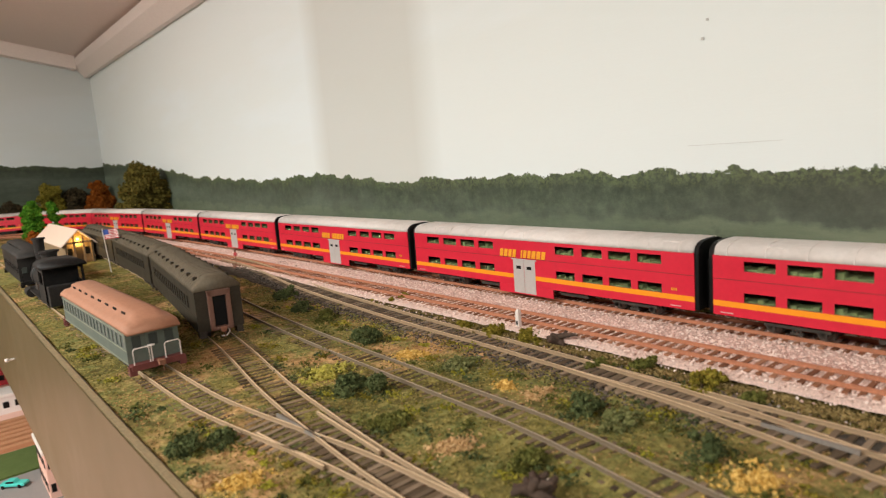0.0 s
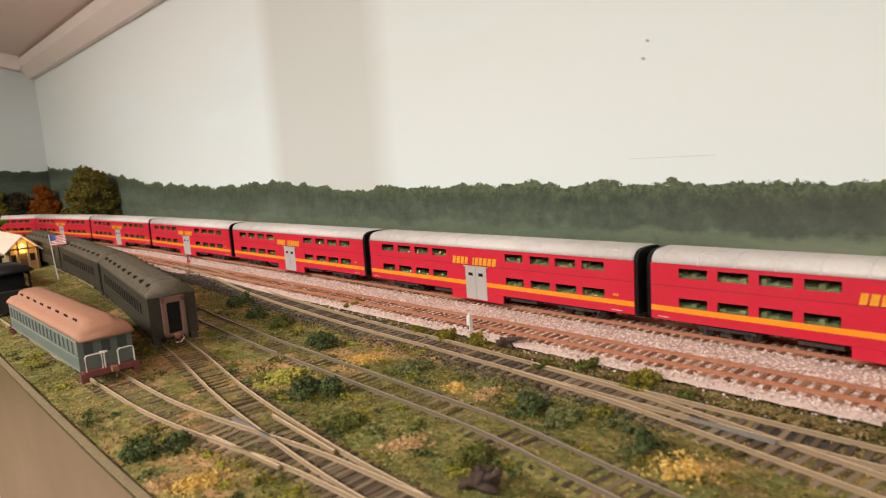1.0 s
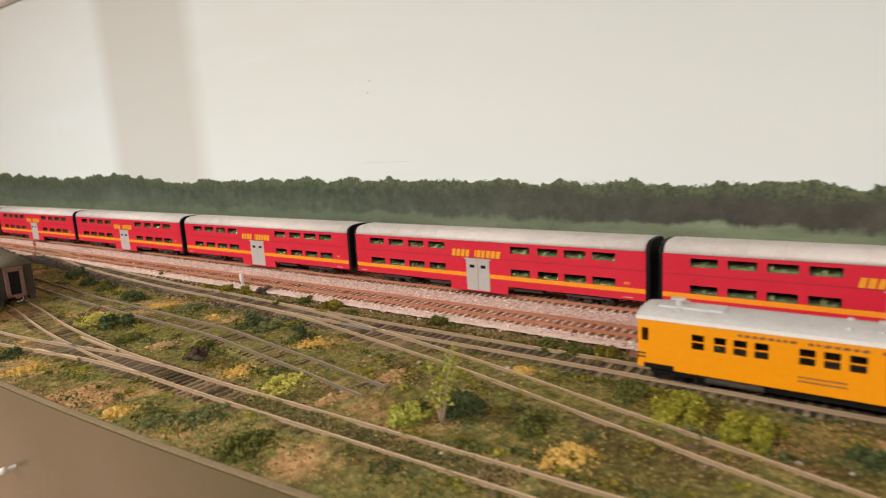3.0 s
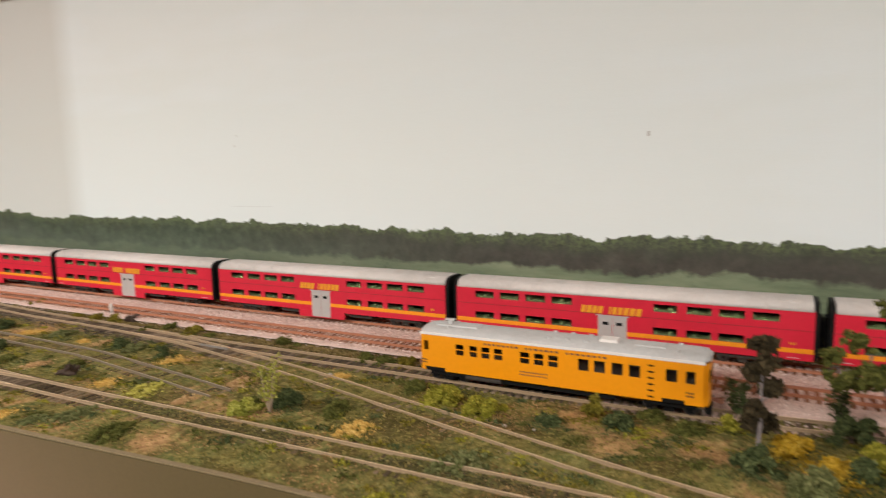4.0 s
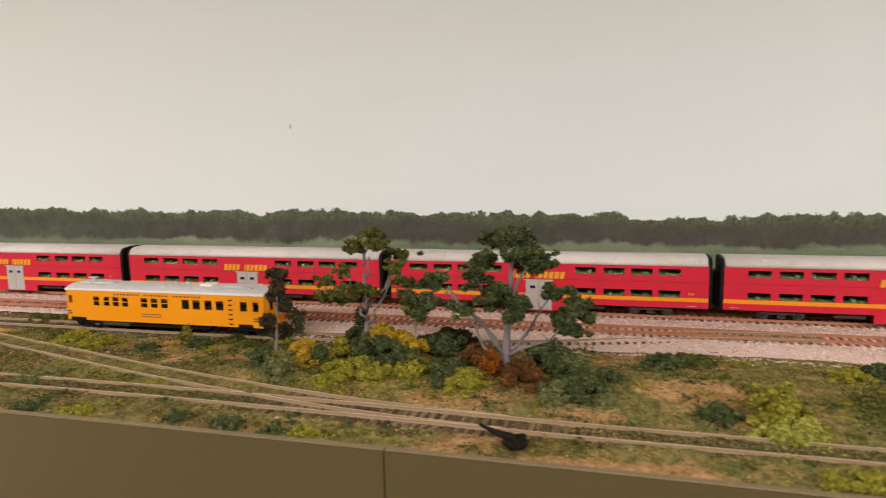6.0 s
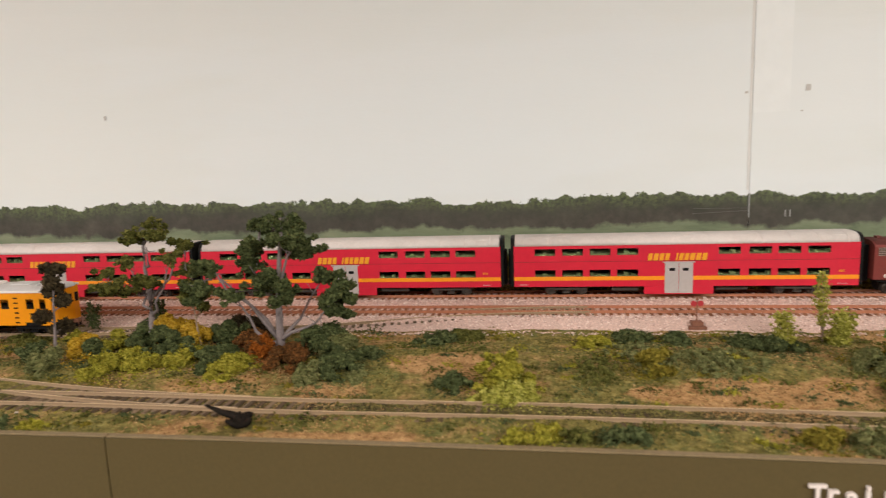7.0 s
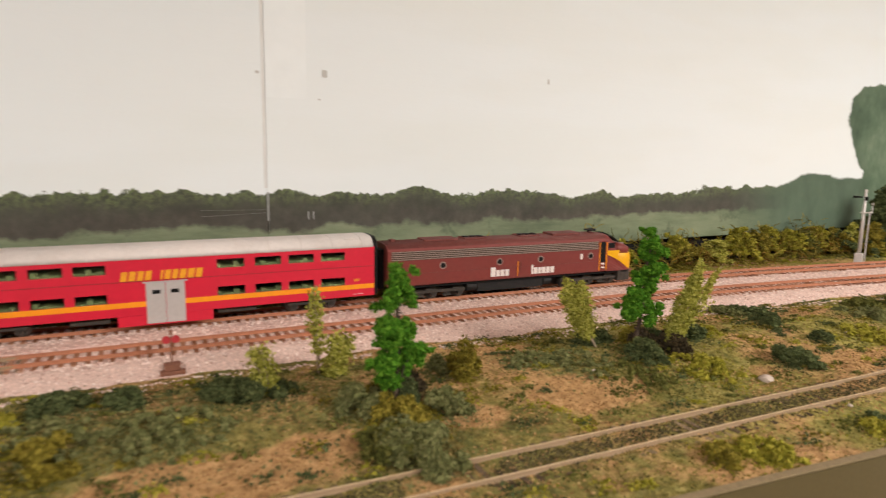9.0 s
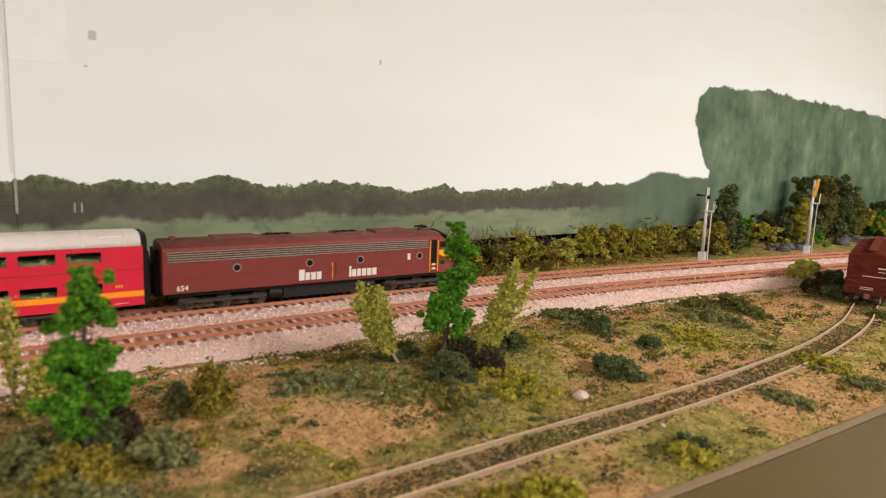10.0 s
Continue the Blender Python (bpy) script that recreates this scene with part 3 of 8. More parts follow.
def fast_mesh(name, verts, faces, mat, smooth=False):
    """A mesh from arrays: verts (n, 3), triangles (m, 3)."""
    me = bpy.data.meshes.new(name)
    me.vertices.add(len(verts))
    me.vertices.foreach_set("co", np.ascontiguousarray(verts, dtype=np.float32).ravel())
    k = faces.shape[1]
    me.loops.add(faces.size)
    me.loops.foreach_set("vertex_index", faces.astype(np.int32).ravel())
    me.polygons.add(len(faces))
    me.polygons.foreach_set("loop_start", np.arange(0, faces.size, k, dtype=np.int32))
    me.polygons.foreach_set("use_smooth", np.full(len(faces), smooth))
    me.update(calc_edges=True)
    me.validate()
    me.materials.append(mat)
    return me


OCTA_V = np.array([(1, 0, 0), (-1, 0, 0), (0, 1, 0), (0, -1, 0), (0, 0, 1), (0, 0, -1)], float)
OCTA_F = np.array([(0, 2, 4), (2, 1, 4), (1, 3, 4), (3, 0, 4), (2, 0, 5), (1, 2, 5), (3, 1, 5), (0, 3, 5)])


TETRA_V = np.array([(1, 1, 1), (1, -1, -1), (-1, 1, -1), (-1, -1, 1)], float) * 0.8
TETRA_F = np.array([(0, 1, 2), (0, 3, 1), (0, 2, 3), (1, 3, 2)])


def crumbs(rng, centres, sizes, flat=1.0, ragged=0.45, fine=False):
    """Small uneven lumps at the given centres."""
    n = len(centres)
    shape, tris = (TETRA_V, TETRA_F) if fine else (OCTA_V, OCTA_F)
    m = len(shape)
    q = rng.normal(size=(n, 3, 3))
    q, _ = np.linalg.qr(q)
    v = shape[None] * (1 + ragged * rng.uniform(-1, 1, (n, m, 1)))
    v = np.einsum("nij,nkj->nki", q, v) * sizes[:, None, None]
    v[:, :, 2] *= flat
    v += centres[:, None, :]
    f = tris[None] + m * np.arange(n)[:, None, None]
    return v.reshape(-1, 3), f.reshape(-1, 3)


def smooth_line(points, step=0.004):
    """A smooth line through points (any number of numbers each), in even steps."""
    p = np.array(points, float)
    ext = np.vstack([2 * p[0] - p[1], p, 2 * p[-1] - p[-2]])
    out = []
    for i in range(1, len(ext) - 2):
        a, b, c, d = ext[i - 1:i + 3]
        for s in np.linspace(0, 1, 30, endpoint=False):
            out.append(0.5 * (2 * b + (c - a) * s + (2 * a - 5 * b + 4 * c - d) * s ** 2 + (3 * b - a - 3 * c + d) * s ** 3))
    out.append(ext[-2])
    out = np.array(out)
    d = np.r_[0, np.cumsum(np.linalg.norm(np.diff(out, axis=0), axis=1))]
    s = np.arange(0, d[-1], step)
    return np.stack([np.interp(s, d, out[:, k]) for k in range(out.shape[1])], 1)


def ripple(x, y, k):
    """A smooth uneven field between about -1 and 1."""
    return (np.sin(k * x + 1.7 * np.sin(0.7 * k * y + 0.4)) + np.sin(1.13 * k * y + 2.1 * np.sin(0.61 * k * x + 1.9)) + 0.6 * np.sin(2.3 * k * (x + 0.6 * y) + 0.7)) / 2.6


# ---- track plan: centre lines (x, y, height of the railhead), from north to south ----
MAIN_Z, YARD_Z, GAUGE = 0.0120, 0.0046, 0.0165
LINE_A = smooth_line([(-0.70, 2.375, MAIN_Z), (0.05, 2.37, MAIN_Z), (0.25, 2.325, MAIN_Z), (0.36, 2.21, MAIN_Z), (0.44, 2.03, MAIN_Z), (0.483, 1.80, MAIN_Z), (0.506, 1.50, MAIN_Z), (0.513, 1.10, MAIN_Z), (0.514, 0.50, MAIN_Z), (0.515, 0.0, MAIN_Z), (0.514, -0.50, MAIN_Z),
                      (0.511, -0.80, MAIN_Z), (0.504, -1.0, MAIN_Z), (0.490, -1.2, MAIN_Z), (0.463, -1.42, MAIN_Z), (0.425, -1.68, MAIN_Z), (0.35, -2.05, MAIN_Z), (0.2, -2.5, MAIN_Z)])
LINE_B = smooth_line([(-0.70, 2.315, MAIN_Z), (0.03, 2.31, MAIN_Z), (0.21, 2.265, MAIN_Z), (0.31, 2.16, MAIN_Z), (0.385, 1.99, MAIN_Z), (0.427, 1.78, MAIN_Z), (0.448, 1.50, MAIN_Z), (0.453, 1.10, MAIN_Z), (0.454, 0.50, MAIN_Z), (0.455, 0.0, MAIN_Z), (0.454, -0.50, MAIN_Z),
                      (0.451, -0.80, MAIN_Z), (0.444, -1.0, MAIN_Z), (0.430, -1.18, MAIN_Z), (0.403, -1.39, MAIN_Z), (0.365, -1.65, MAIN_Z), (0.29, -2.02, MAIN_Z), (0.14, -2.47, MAIN_Z)])
LINE_C = smooth_line([(0.452, 1.12, 0.0118), (0.445, 1.0, 0.0115), (0.424, 0.83, 0.008), (0.415, 0.65, YARD_Z), (0.411, 0.53, YARD_Z), (0.406, 0.42, YARD_Z), (0.404, 0.30, YARD_Z), (0.405, 0.10, YARD_Z), (0.405, -0.06, YARD_Z), (0.413, -0.20, YARD_Z), (0.431, -0.34, 0.006), (0.447, -0.47, 0.0105), (0.454, -0.58, 0.0118)])
LINE_C2 = smooth_line([(0.407, 0.46, YARD_Z), (0.400, 0.38, YARD_Z), (0.384, 0.29, YARD_Z), (0.363, 0.185, YARD_Z), (0.344, 0.11, YARD_Z), (0.324, 0.03, YARD_Z), (0.297, -0.076, YARD_Z), (0.276, -0.18, YARD_Z), (0.262, -0.27, YARD_Z), (0.255, -0.36, YARD_Z)])
LINE_E = smooth_line([(0.36, 1.90, YARD_Z), (0.362, 1.50, YARD_Z), (0.348, 1.20, YARD_Z), (0.324, 0.95, YARD_Z), (0.298, 0.78, YARD_Z), (0.283, 0.67, YARD_Z), (0.267, 0.57, YARD_Z), (0.257, 0.47, YARD_Z), (0.254, 0.40, YARD_Z), (0.254, 0.30, YARD_Z), (0.257, 0.15, YARD_Z), (0.259, 0.0, YARD_Z), (0.259, -0.15, YARD_Z),
                      (0.257, -0.28, YARD_Z), (0.253, -0.40, YARD_Z), (0.252, -0.55, YARD_Z), (0.247, -0.72, YARD_Z), (0.243, -0.90, YARD_Z), (0.240, -1.05, YARD_Z), (0.246, -1.17, YARD_Z), (0.262, -1.27, YARD_Z), (0.284, -1.35, YARD_Z), (0.32, -1.46, YARD_Z), (0.36, -1.6, YARD_Z)])
LINE_F = smooth_line([(0.226, 1.75, YARD_Z), (0.225, 1.30, YARD_Z), (0.222, 1.05, YARD_Z), (0.224, 0.85, YARD_Z), (0.227, 0.66, YARD_Z), (0.230, 0.58, YARD_Z), (0.240, 0.51, YARD_Z), (0.249, 0.455, YARD_Z), (0.254, 0.38, YARD_Z)])
LINE_D = smooth_line([(0.40, 1.45, YARD_Z), (0.385, 1.20, YARD_Z), (0.362, 0.95, YARD_Z), (0.346, 0.80, YARD_Z), (0.337, 0.66, YARD_Z), (0.333, 0.52, YARD_Z), (0.330, 0.42, YARD_Z), (0.322, 0.36, YARD_Z), (0.312, 0.29, YARD_Z), (0.300, 0.215, YARD_Z)])


def line_x(line, y):
    """The line's x at a given y (lines run southward)."""
    return np.interp(-np.asarray(y), -line[:, 1], line[:, 0])


FASCIA_LINE = smooth_line([(0.188, 1.75), (0.190, 1.28), (0.188, 0.80), (0.189, 0.50), (0.196, 0.30), (0.212, 0.05), (0.214, -0.25), (0.212, -0.50), (0.207, -0.70), (0.197, -0.85), (0.189, -0.95), (0.181, -1.10), (0.170, -1.40), (0.16, -1.8), (0.15, -2.6)], 0.02)


def ground_z(x, y):
    """The height of the scenery."""
    x, y = np.asarray(x, float), np.asarray(y, float)
    mound = 0.0055 * np.exp(-((x - 0.335) / 0.045) ** 2) * (1 / (1 + np.exp((y + 0.12) / 0.05))) * (1 / (1 + np.exp(-(y + 1.25) / 0.06)))
    z = 0.0012 + mound + 0.0011 * ripple(x, y, 38) + 0.0007 * ripple(y, x, 130)
    near = np.full(np.broadcast(x, y).shape, 9.0)
    for line in (LINE_C, LINE_C2, LINE_E, LINE_F, LINE_D):
        inside = (y < line[0, 1] + 0.01) & (y > line[-1, 1] - 0.01)
        near = np.where(inside, np.minimum(near, np.abs(x - line_x(line, y))), near)
    by_track = np.exp(-(near / 0.020) ** 4)
    bare = np.clip((y - 0.27) / 0.06, 0, 1) * (0.45 * np.clip((0.74 - y) / 0.10, 0, 1) + 0.55 * np.clip((0.54 - y) / 0.14, 0, 1)) * (x < 0.31) + np.exp(-((y + 0.29) / 0.10) ** 4) * (x < 0.30) + (x > 0.385) + np.exp(-((y - 0.33) / 0.08) ** 4) * (x > 0.345) + 0.12 * np.clip((-0.50 - y) / 0.10, 0, 1) * (x < 0.30)
    fill = 0.0027 - 0.0014 * np.clip(bare, 0, 1)
    sunk = np.where((y < LINE_D[0, 1]) & (y > LINE_D[-1, 1]), np.exp(-((x - line_x(LINE_D, y)) / 0.015) ** 4), 0)
    fill = fill * (1 - sunk) + sunk * 0.0024
    return z * (1 - by_track) + by_track * (fill + 0.0006 * ripple(x, y, 90) + 0.0003 * ripple(y, x, 260))


# ---- setting: room, walls, backdrop, deck ----
WALL_X, NORTH_Y, SOUTH_Y = 0.588, 2.45, -2.75


def structure(name, shape, mat, label, category, bevel=0.0, smooth=False):
    return tagged(part(name, shape, mat, None, "", smooth, bevel), label, category, "", "structure")


def slab(x0, x1, y0, y1, z0, z1):
    return Shape().box(x0, x1, y0, y1, z0, z1)


def sloped_ceiling():
    s = Shape()
    s.add([(x, y, z) for x, z in ((0.72, 0.475), (-3.2, 1.26), (-3.2, 1.34), (0.72, 0.555)) for y in (-3.3, 2.60)],
          [(0, 1, 3, 2), (4, 5, 7, 6), (0, 4, 6, 2), (1, 3, 5, 7), (2, 3, 5, 4), (0, 1, 7, 6)])
    return s


structure("floor", slab(-3.2, 0.72, -3.3, 2.6, -1.40, -1.35), FLOOR, "brown floor of the train room", "floor")
structure("ceiling", sloped_ceiling(), CEILING, "pinkish white sloping ceiling", "ceiling")
# near-black colour carries the shade of the gap below the backdrop boards
structure("wall_east", slab(0.602, 0.70, -3.2, 2.55, -1.35, 0.60), BLACK_GAP, "wall behind the painted backdrop, black for the shade in the gap", "wall")
structure("wall_north", slab(-3.2, 0.602, NORTH_Y + 0.012, 2.55, -1.35, 1.4), ROOM, "beige room wall", "wall")
structure("wall_south", slab(-3.2, 0.602, -3.25, -3.15, -1.35, 1.4), ROOM, "beige room wall", "wall")
structure("wall_west", slab(-3.2, -3.1, -3.15, 2.46, -1.35, 1.4), ROOM, "beige room wall", "wall")

HEIGHTS = [(0.0, 0.25), (0.20, 0.25), (0.235, 0.240), (0.262, 0.242), (0.306, 0.222), (0.36, 0.240), (0.40, 0.243), (0.444, 0.244), (0.494, 0.251), (0.55, 0.254), (0.60, 0.264), (0.635, 0.270), (0.70, 0.264), (0.737, 0.300), (0.765, 0.285), (0.83, 0.31), (0.90, 0.40), (1.0, 0.47)]
GIANT = [(0.0, 0.54), (0.1115, 0.5625), (0.145, 0.585), (0.185, 0.59), (0.1973, 0.61), (0.2102, 0.595), (0.2213, 0.58), (0.2246, 0.59), (0.229, 0.58), (0.25, 0.55), (1.0, 0.5)]
FLANK = [(0.0, 0.2262), (0.2825, 0.2256), (0.315, 0.2281), (0.38, 0.2321), (0.455, 0.2338), (0.53, 0.2335), (0.575, 0.2296), (0.59, 0.2246), (1.0, 0.22)]
LESSER = [(0.0, 0.26), (0.2262, 0.265), (0.2363, 0.2575), (0.2415, 0.28), (0.2483, 0.2825), (0.2525, 0.2625), (0.2598, 0.24), (0.28, 0.235), (1.0, 0.23)]
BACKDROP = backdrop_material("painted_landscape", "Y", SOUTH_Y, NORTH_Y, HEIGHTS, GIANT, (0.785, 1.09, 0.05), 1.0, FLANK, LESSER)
NORTH_ART = backdrop_material("painted_dark_woods", "X", -1.2, 0.6, [(0.0, 0.50), (0.7, 0.50), (0.85, 0.50), (1.0, 0.43)], None, None, 0.55, None, None, 0.74)
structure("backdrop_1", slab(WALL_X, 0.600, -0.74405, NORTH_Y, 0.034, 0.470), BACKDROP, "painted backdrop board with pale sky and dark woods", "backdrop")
structure("backdrop_2", slab(WALL_X - 0.0006, 0.600, SOUTH_Y, -0.74425, 0.034, 0.470), BACKDROP, "painted backdrop board with pale sky and tall green trees", "backdrop")
structure("backdrop_3", slab(-1.4, WALL_X, NORTH_Y, NORTH_Y + 0.010, 0.0, 0.66), NORTH_ART, "grey-green painted backdrop with dark woods", "backdrop")
structure("backdrop_4", slab(-1.4, WALL_X, SOUTH_Y - 0.01, SOUTH_Y, -0.01, 0.66), NORTH_ART, "painted backdrop at the far end", "backdrop")
structure("seam_strip", slab(WALL_X + 0.0003, 0.601, -0.760, -0.730, 0.034, 0.470), FILLER, "grey strip behind the joint of the backdrop boards", "strip")
structure("joint_paint", slab(WALL_X - 0.0003, WALL_X + 0.001, -0.74395, -0.7415, 0.100, 0.4498), SEAM_PAINT, "greyed paint along the joint of the backdrop boards", "paint mark")
trim_outline = [(0.587, 0.4500), (0.574, 0.4500), (0.571, 0.4535), (0.5495, 0.4800), (0.5480, 0.503), (0.587, 0.503)]
crown = Shape().add([(x, y, z) for y in (SOUTH_Y, NORTH_Y - 0.001) for x, z in trim_outline], [(i, (i + 1) % 6, 6 + (i + 1) % 6, 6 + i) for i in range(6)] + [(5, 4, 3, 2, 1, 0), (6, 7, 8, 9, 10, 11)])
structure("trim_1", crown, TRIM, "pinkish white wooden ceiling trim", "trim", 0.001)
beam = Shape().add([(x, y, z) for y in (NORTH_Y - 0.035, NORTH_Y - 0.001) for x, z in ((0.549, 0.470), (-2.9, 1.16), (-2.9, 1.20), (0.549, 0.512))],
                   [(0, 1, 2, 3), (7, 6, 5, 4), (0, 4, 5, 1), (1, 5, 6, 2), (2, 6, 7, 3), (3, 7, 4, 0)])
structure("trim_2", beam, TRIM, "pinkish white trim under the sloping ceiling", "trim")

structure("filler_strip", slab(WALL_X - 0.0009, WALL_X - 0.0005, -0.779, -0.7446, 0.176, 0.4498), WALL_PATCH, "smooth paler filled strip beside the joint of the backdrop", "paint mark")
structure("wall_scratch", slab(WALL_X - 0.0004, WALL_X + 0.0004, 0.415, 0.486, 0.1262, 0.12645), FILLER, "thin dark scratch on the pale backdrop", "blemish")
# thin painted poles and marks on the backdrop
for y, z0, z1, w in ((-0.7441, 0.072, 0.0965, 0.0009), (-0.779, 0.072, 0.079, 0.0006), (-0.7835, 0.072, 0.079, 0.0006)):
    structure("painted_pole", slab(WALL_X - 0.0010, WALL_X - 0.0007, y - w, y + w, z0, z1), POLE_GREY, "pale pole painted on the backdrop", "paint mark")
for z0, z1 in ((0.0790, 0.0770), (0.0815, 0.0822)):
    wire = Shape().add([(x, y, z + d) for x in (WALL_X - 0.0009, WALL_X - 0.0007) for y, z in ((-0.7441, z0), (-0.690, z1)) for d in (-0.00006, 0.00006)], [(0, 1, 3, 2), (4, 6, 7, 5), (0, 4, 5, 1), (2, 3, 7, 6), (0, 2, 6, 4), (1, 5, 7, 3)])
    structure("painted_wire", wire, POLE_GREY, "thin pale wire painted on the backdrop", "paint mark")
for y, z, w, h in ((-0.795, 0.198, 0.0022, 0.0030), (-0.738, 0.196, 0.0014, 0.0010), (-0.790, 0.176, 0.0011, 0.0006), (-1.03, 0.205, 0.0009, 0.0024), (0.472, 0.205, 0.0011, 0.0009), (0.468, 0.218, 0.0010, 0.0008), (-0.05, 0.20, 0.0012, 0.0022)):
    structure("wall_blemish", slab(WALL_X - 0.0012, WALL_X - 0.0007, y - w, y + w, z - h, z + h), FILLER, "small grey filler spot on the backdrop", "blemish")

# scenery deck
ys = np.arange(-2.7, NORTH_Y - 0.004, 0.0048)
cols = 90
fx = np.interp(-ys, -FASCIA_LINE[:, 1], FASCIA_LINE[:, 0])
fx = np.where(ys > 1.75, 0.188 - 0.9 * np.clip((ys - 1.75) / 0.15, 0, 1), fx)
uu = np.linspace(0, 1, cols)
gx = fx[:, None] + (0.597 - fx[:, None]) * uu[None]
gy = np.repeat(ys[:, None], cols, 1)
gv = np.stack([gx, gy, ground_z(gx, gy)], 2).reshape(-1, 3)
ii = (np.arange(len(ys) - 1)[:, None] * cols + np.arange(cols - 1)[None]).ravel()
gf = np.stack([ii, ii + 1, ii + cols + 1, ii + cols], 1)
deck = new("ground", fast_mesh("ground", gv, gf, GROUND, True))
tagged(deck, "green and tan model scenery ground", "ground", "", "structure")
structure("deck_board", slab(0.225, 0.60, SOUTH_Y, NORTH_Y, -0.030, -0.004), BOARD_EDGE, "wooden deck under the scenery", "deck")
structure("deck_board_end", slab(-0.75, 0.22, 1.80, NORTH_Y, -0.030, -0.004), BOARD_EDGE, "wooden deck under the scenery", "deck")


def strip_board(line, t0, t1, z0, z1):
    """An upright board that follows a line in plan."""
    s = Shape()
    secs = []
    for i, (x, y) in enumerate(line):
        secs.append([(x + t0, y, z0), (x + t1, y, z0), (x + t1, y, z1), (x + t0, y, z1)])
    return s.loft(secs)


joint_x = float(np.interp(0.294, -FASCIA_LINE[:, 1], FASCIA_LINE[:, 0]))
north_part = np.vstack([FASCIA_LINE[FASCIA_LINE[:, 1] > -0.285], [(joint_x, -0.2935)]])
south_part = np.vstack([[(joint_x, -0.2943)], FASCIA_LINE[FASCIA_LINE[:, 1] < -0.305]])
for k, line in enumerate((north_part, south_part)):
    f = structure("fascia_%d" % (k + 1), strip_board(line, -0.006, 0.0, -0.155, 0.0022), FASCIA, "olive brown painted fascia board along the deck", "fascia")
    e = part("top_edge", strip_board(line, -0.0050, -0.0012, 0.0023, 0.0030), BOARD_EDGE, f, "pale bare edge of the board")


def fascia_x(y):
    return float(np.interp(-y, -FASCIA_LINE[:, 1], FASCIA_LINE[:, 0]))


def fascia_knob(y, z):
    at = pose(fascia_x(y) - 0.006, y, z)
    t = thing("control_knob", "small white knob on the olive fascia board", "knob", "fascia knobs", at)
    part("stem", Shape().drum((0.001, 0, 0), (-0.006, 0, 0), 0.0014, 10), METAL, t)
    part("cap", Shape().drum((-0.006, 0, 0), (-0.010, 0, 0), 0.0026, 14, 0.0020), WHITE, t, "white plastic cap", True)


fascia_knob(1.178, -0.079)
fascia_knob(0.456, -0.056)


def lettering(text, size, mat, m, extrude=0.0003, spacing=1.0, bold=0.0, shear=0.0):
    """A mesh of the built-in font."""
    c = bpy.data.curves.new("lettering", "FONT")
    c.body, c.size, c.extrude, c.space_character, c.offset, c.shear = text, size, extrude, spacing, bold, shear
    tmp = new("lettering", c)
    bpy.context.view_layer.update()
    me = bpy.data.meshes.new_from_object(tmp.evaluated_get(bpy.context.evaluated_depsgraph_get()))
    bpy.data.objects.remove(tmp)
    me.materials.clear()
    me.materials.append(mat)
    me.transform(m)
    return me


# raised letters on the fascia, each one stuck on by itself
sign = thing("fascia_sign", "raised cream letters reading Trains of Yesterday on the fascia", "sign")
for k, ch in enumerate("Trains of Yesterday"):
    if ch == " ":
        continue
    y = -0.6525 - k * 0.0079
    m = Matrix.Translation((fascia_x(y) - 0.0069, y + 0.0033, -0.0168 + 0.00016 * k + 0.0006 * math.sin(k * 2.3))) @ pose(0, 0, 0, 90, 0, -90 + 4 * math.sin(k))
    part("letter", lettering(ch, 0.0128, WHITE, m, 0.0008, 1, 0.00028), WHITE, sign)

# ---- vehicles: x is the way they head, z = 0 on the railhead ----


def mirror(points):
    return points + [(-y, z) for y, z in reversed(points)]


def pierced(s, x0, x1, z0, z1, holes, y, depth):
    """A flat side at y with square openings, whose edges go depth inward."""
    xs = sorted({x0, x1, *[h[0] for h in holes], *[h[1] for h in holes]})
    zs = sorted({z0, z1, *[h[2] for h in holes], *[h[3] for h in holes]})
    for a, b in zip(xs, xs[1:]):
        for c, d in zip(zs, zs[1:]):
            if not any(h[0] <= (a + b) / 2 <= h[1] and h[2] <= (c + d) / 2 <= h[3] for h in holes):
                s.add([(a, y, c), (b, y, c), (b, y, d), (a, y, d)], [(0, 1, 2, 3)])
    inner = y - math.copysign(depth, y)
    for a, b, c, d in holes:
        o, i = [(a, y, c), (b, y, c), (b, y, d), (a, y, d)], [(a, inner, c), (b, inner, c), (b, inner, d), (a, inner, d)]
        s.add(o + i, [(k, (k + 1) % 4, 4 + (k + 1) % 4, 4 + k) for k in range(4)])
    return s


def wheelset(parent, x, r, gauge=GAUGE):
    w = Shape()
    for side in (-1, 1):
        y = side * gauge / 2
        w.drum((x, y - side * 0.0014, r), (x, y + side * 0.0014, r), r, 16).drum((x, y - side * 0.0020, r), (x, y - side * 0.0013, r), r + 0.0006, 16)
    w.drum((x, -gauge / 2, r), (x, gauge / 2, r), 0.0009, 8)
    part("wheel", w, WHEEL, parent)


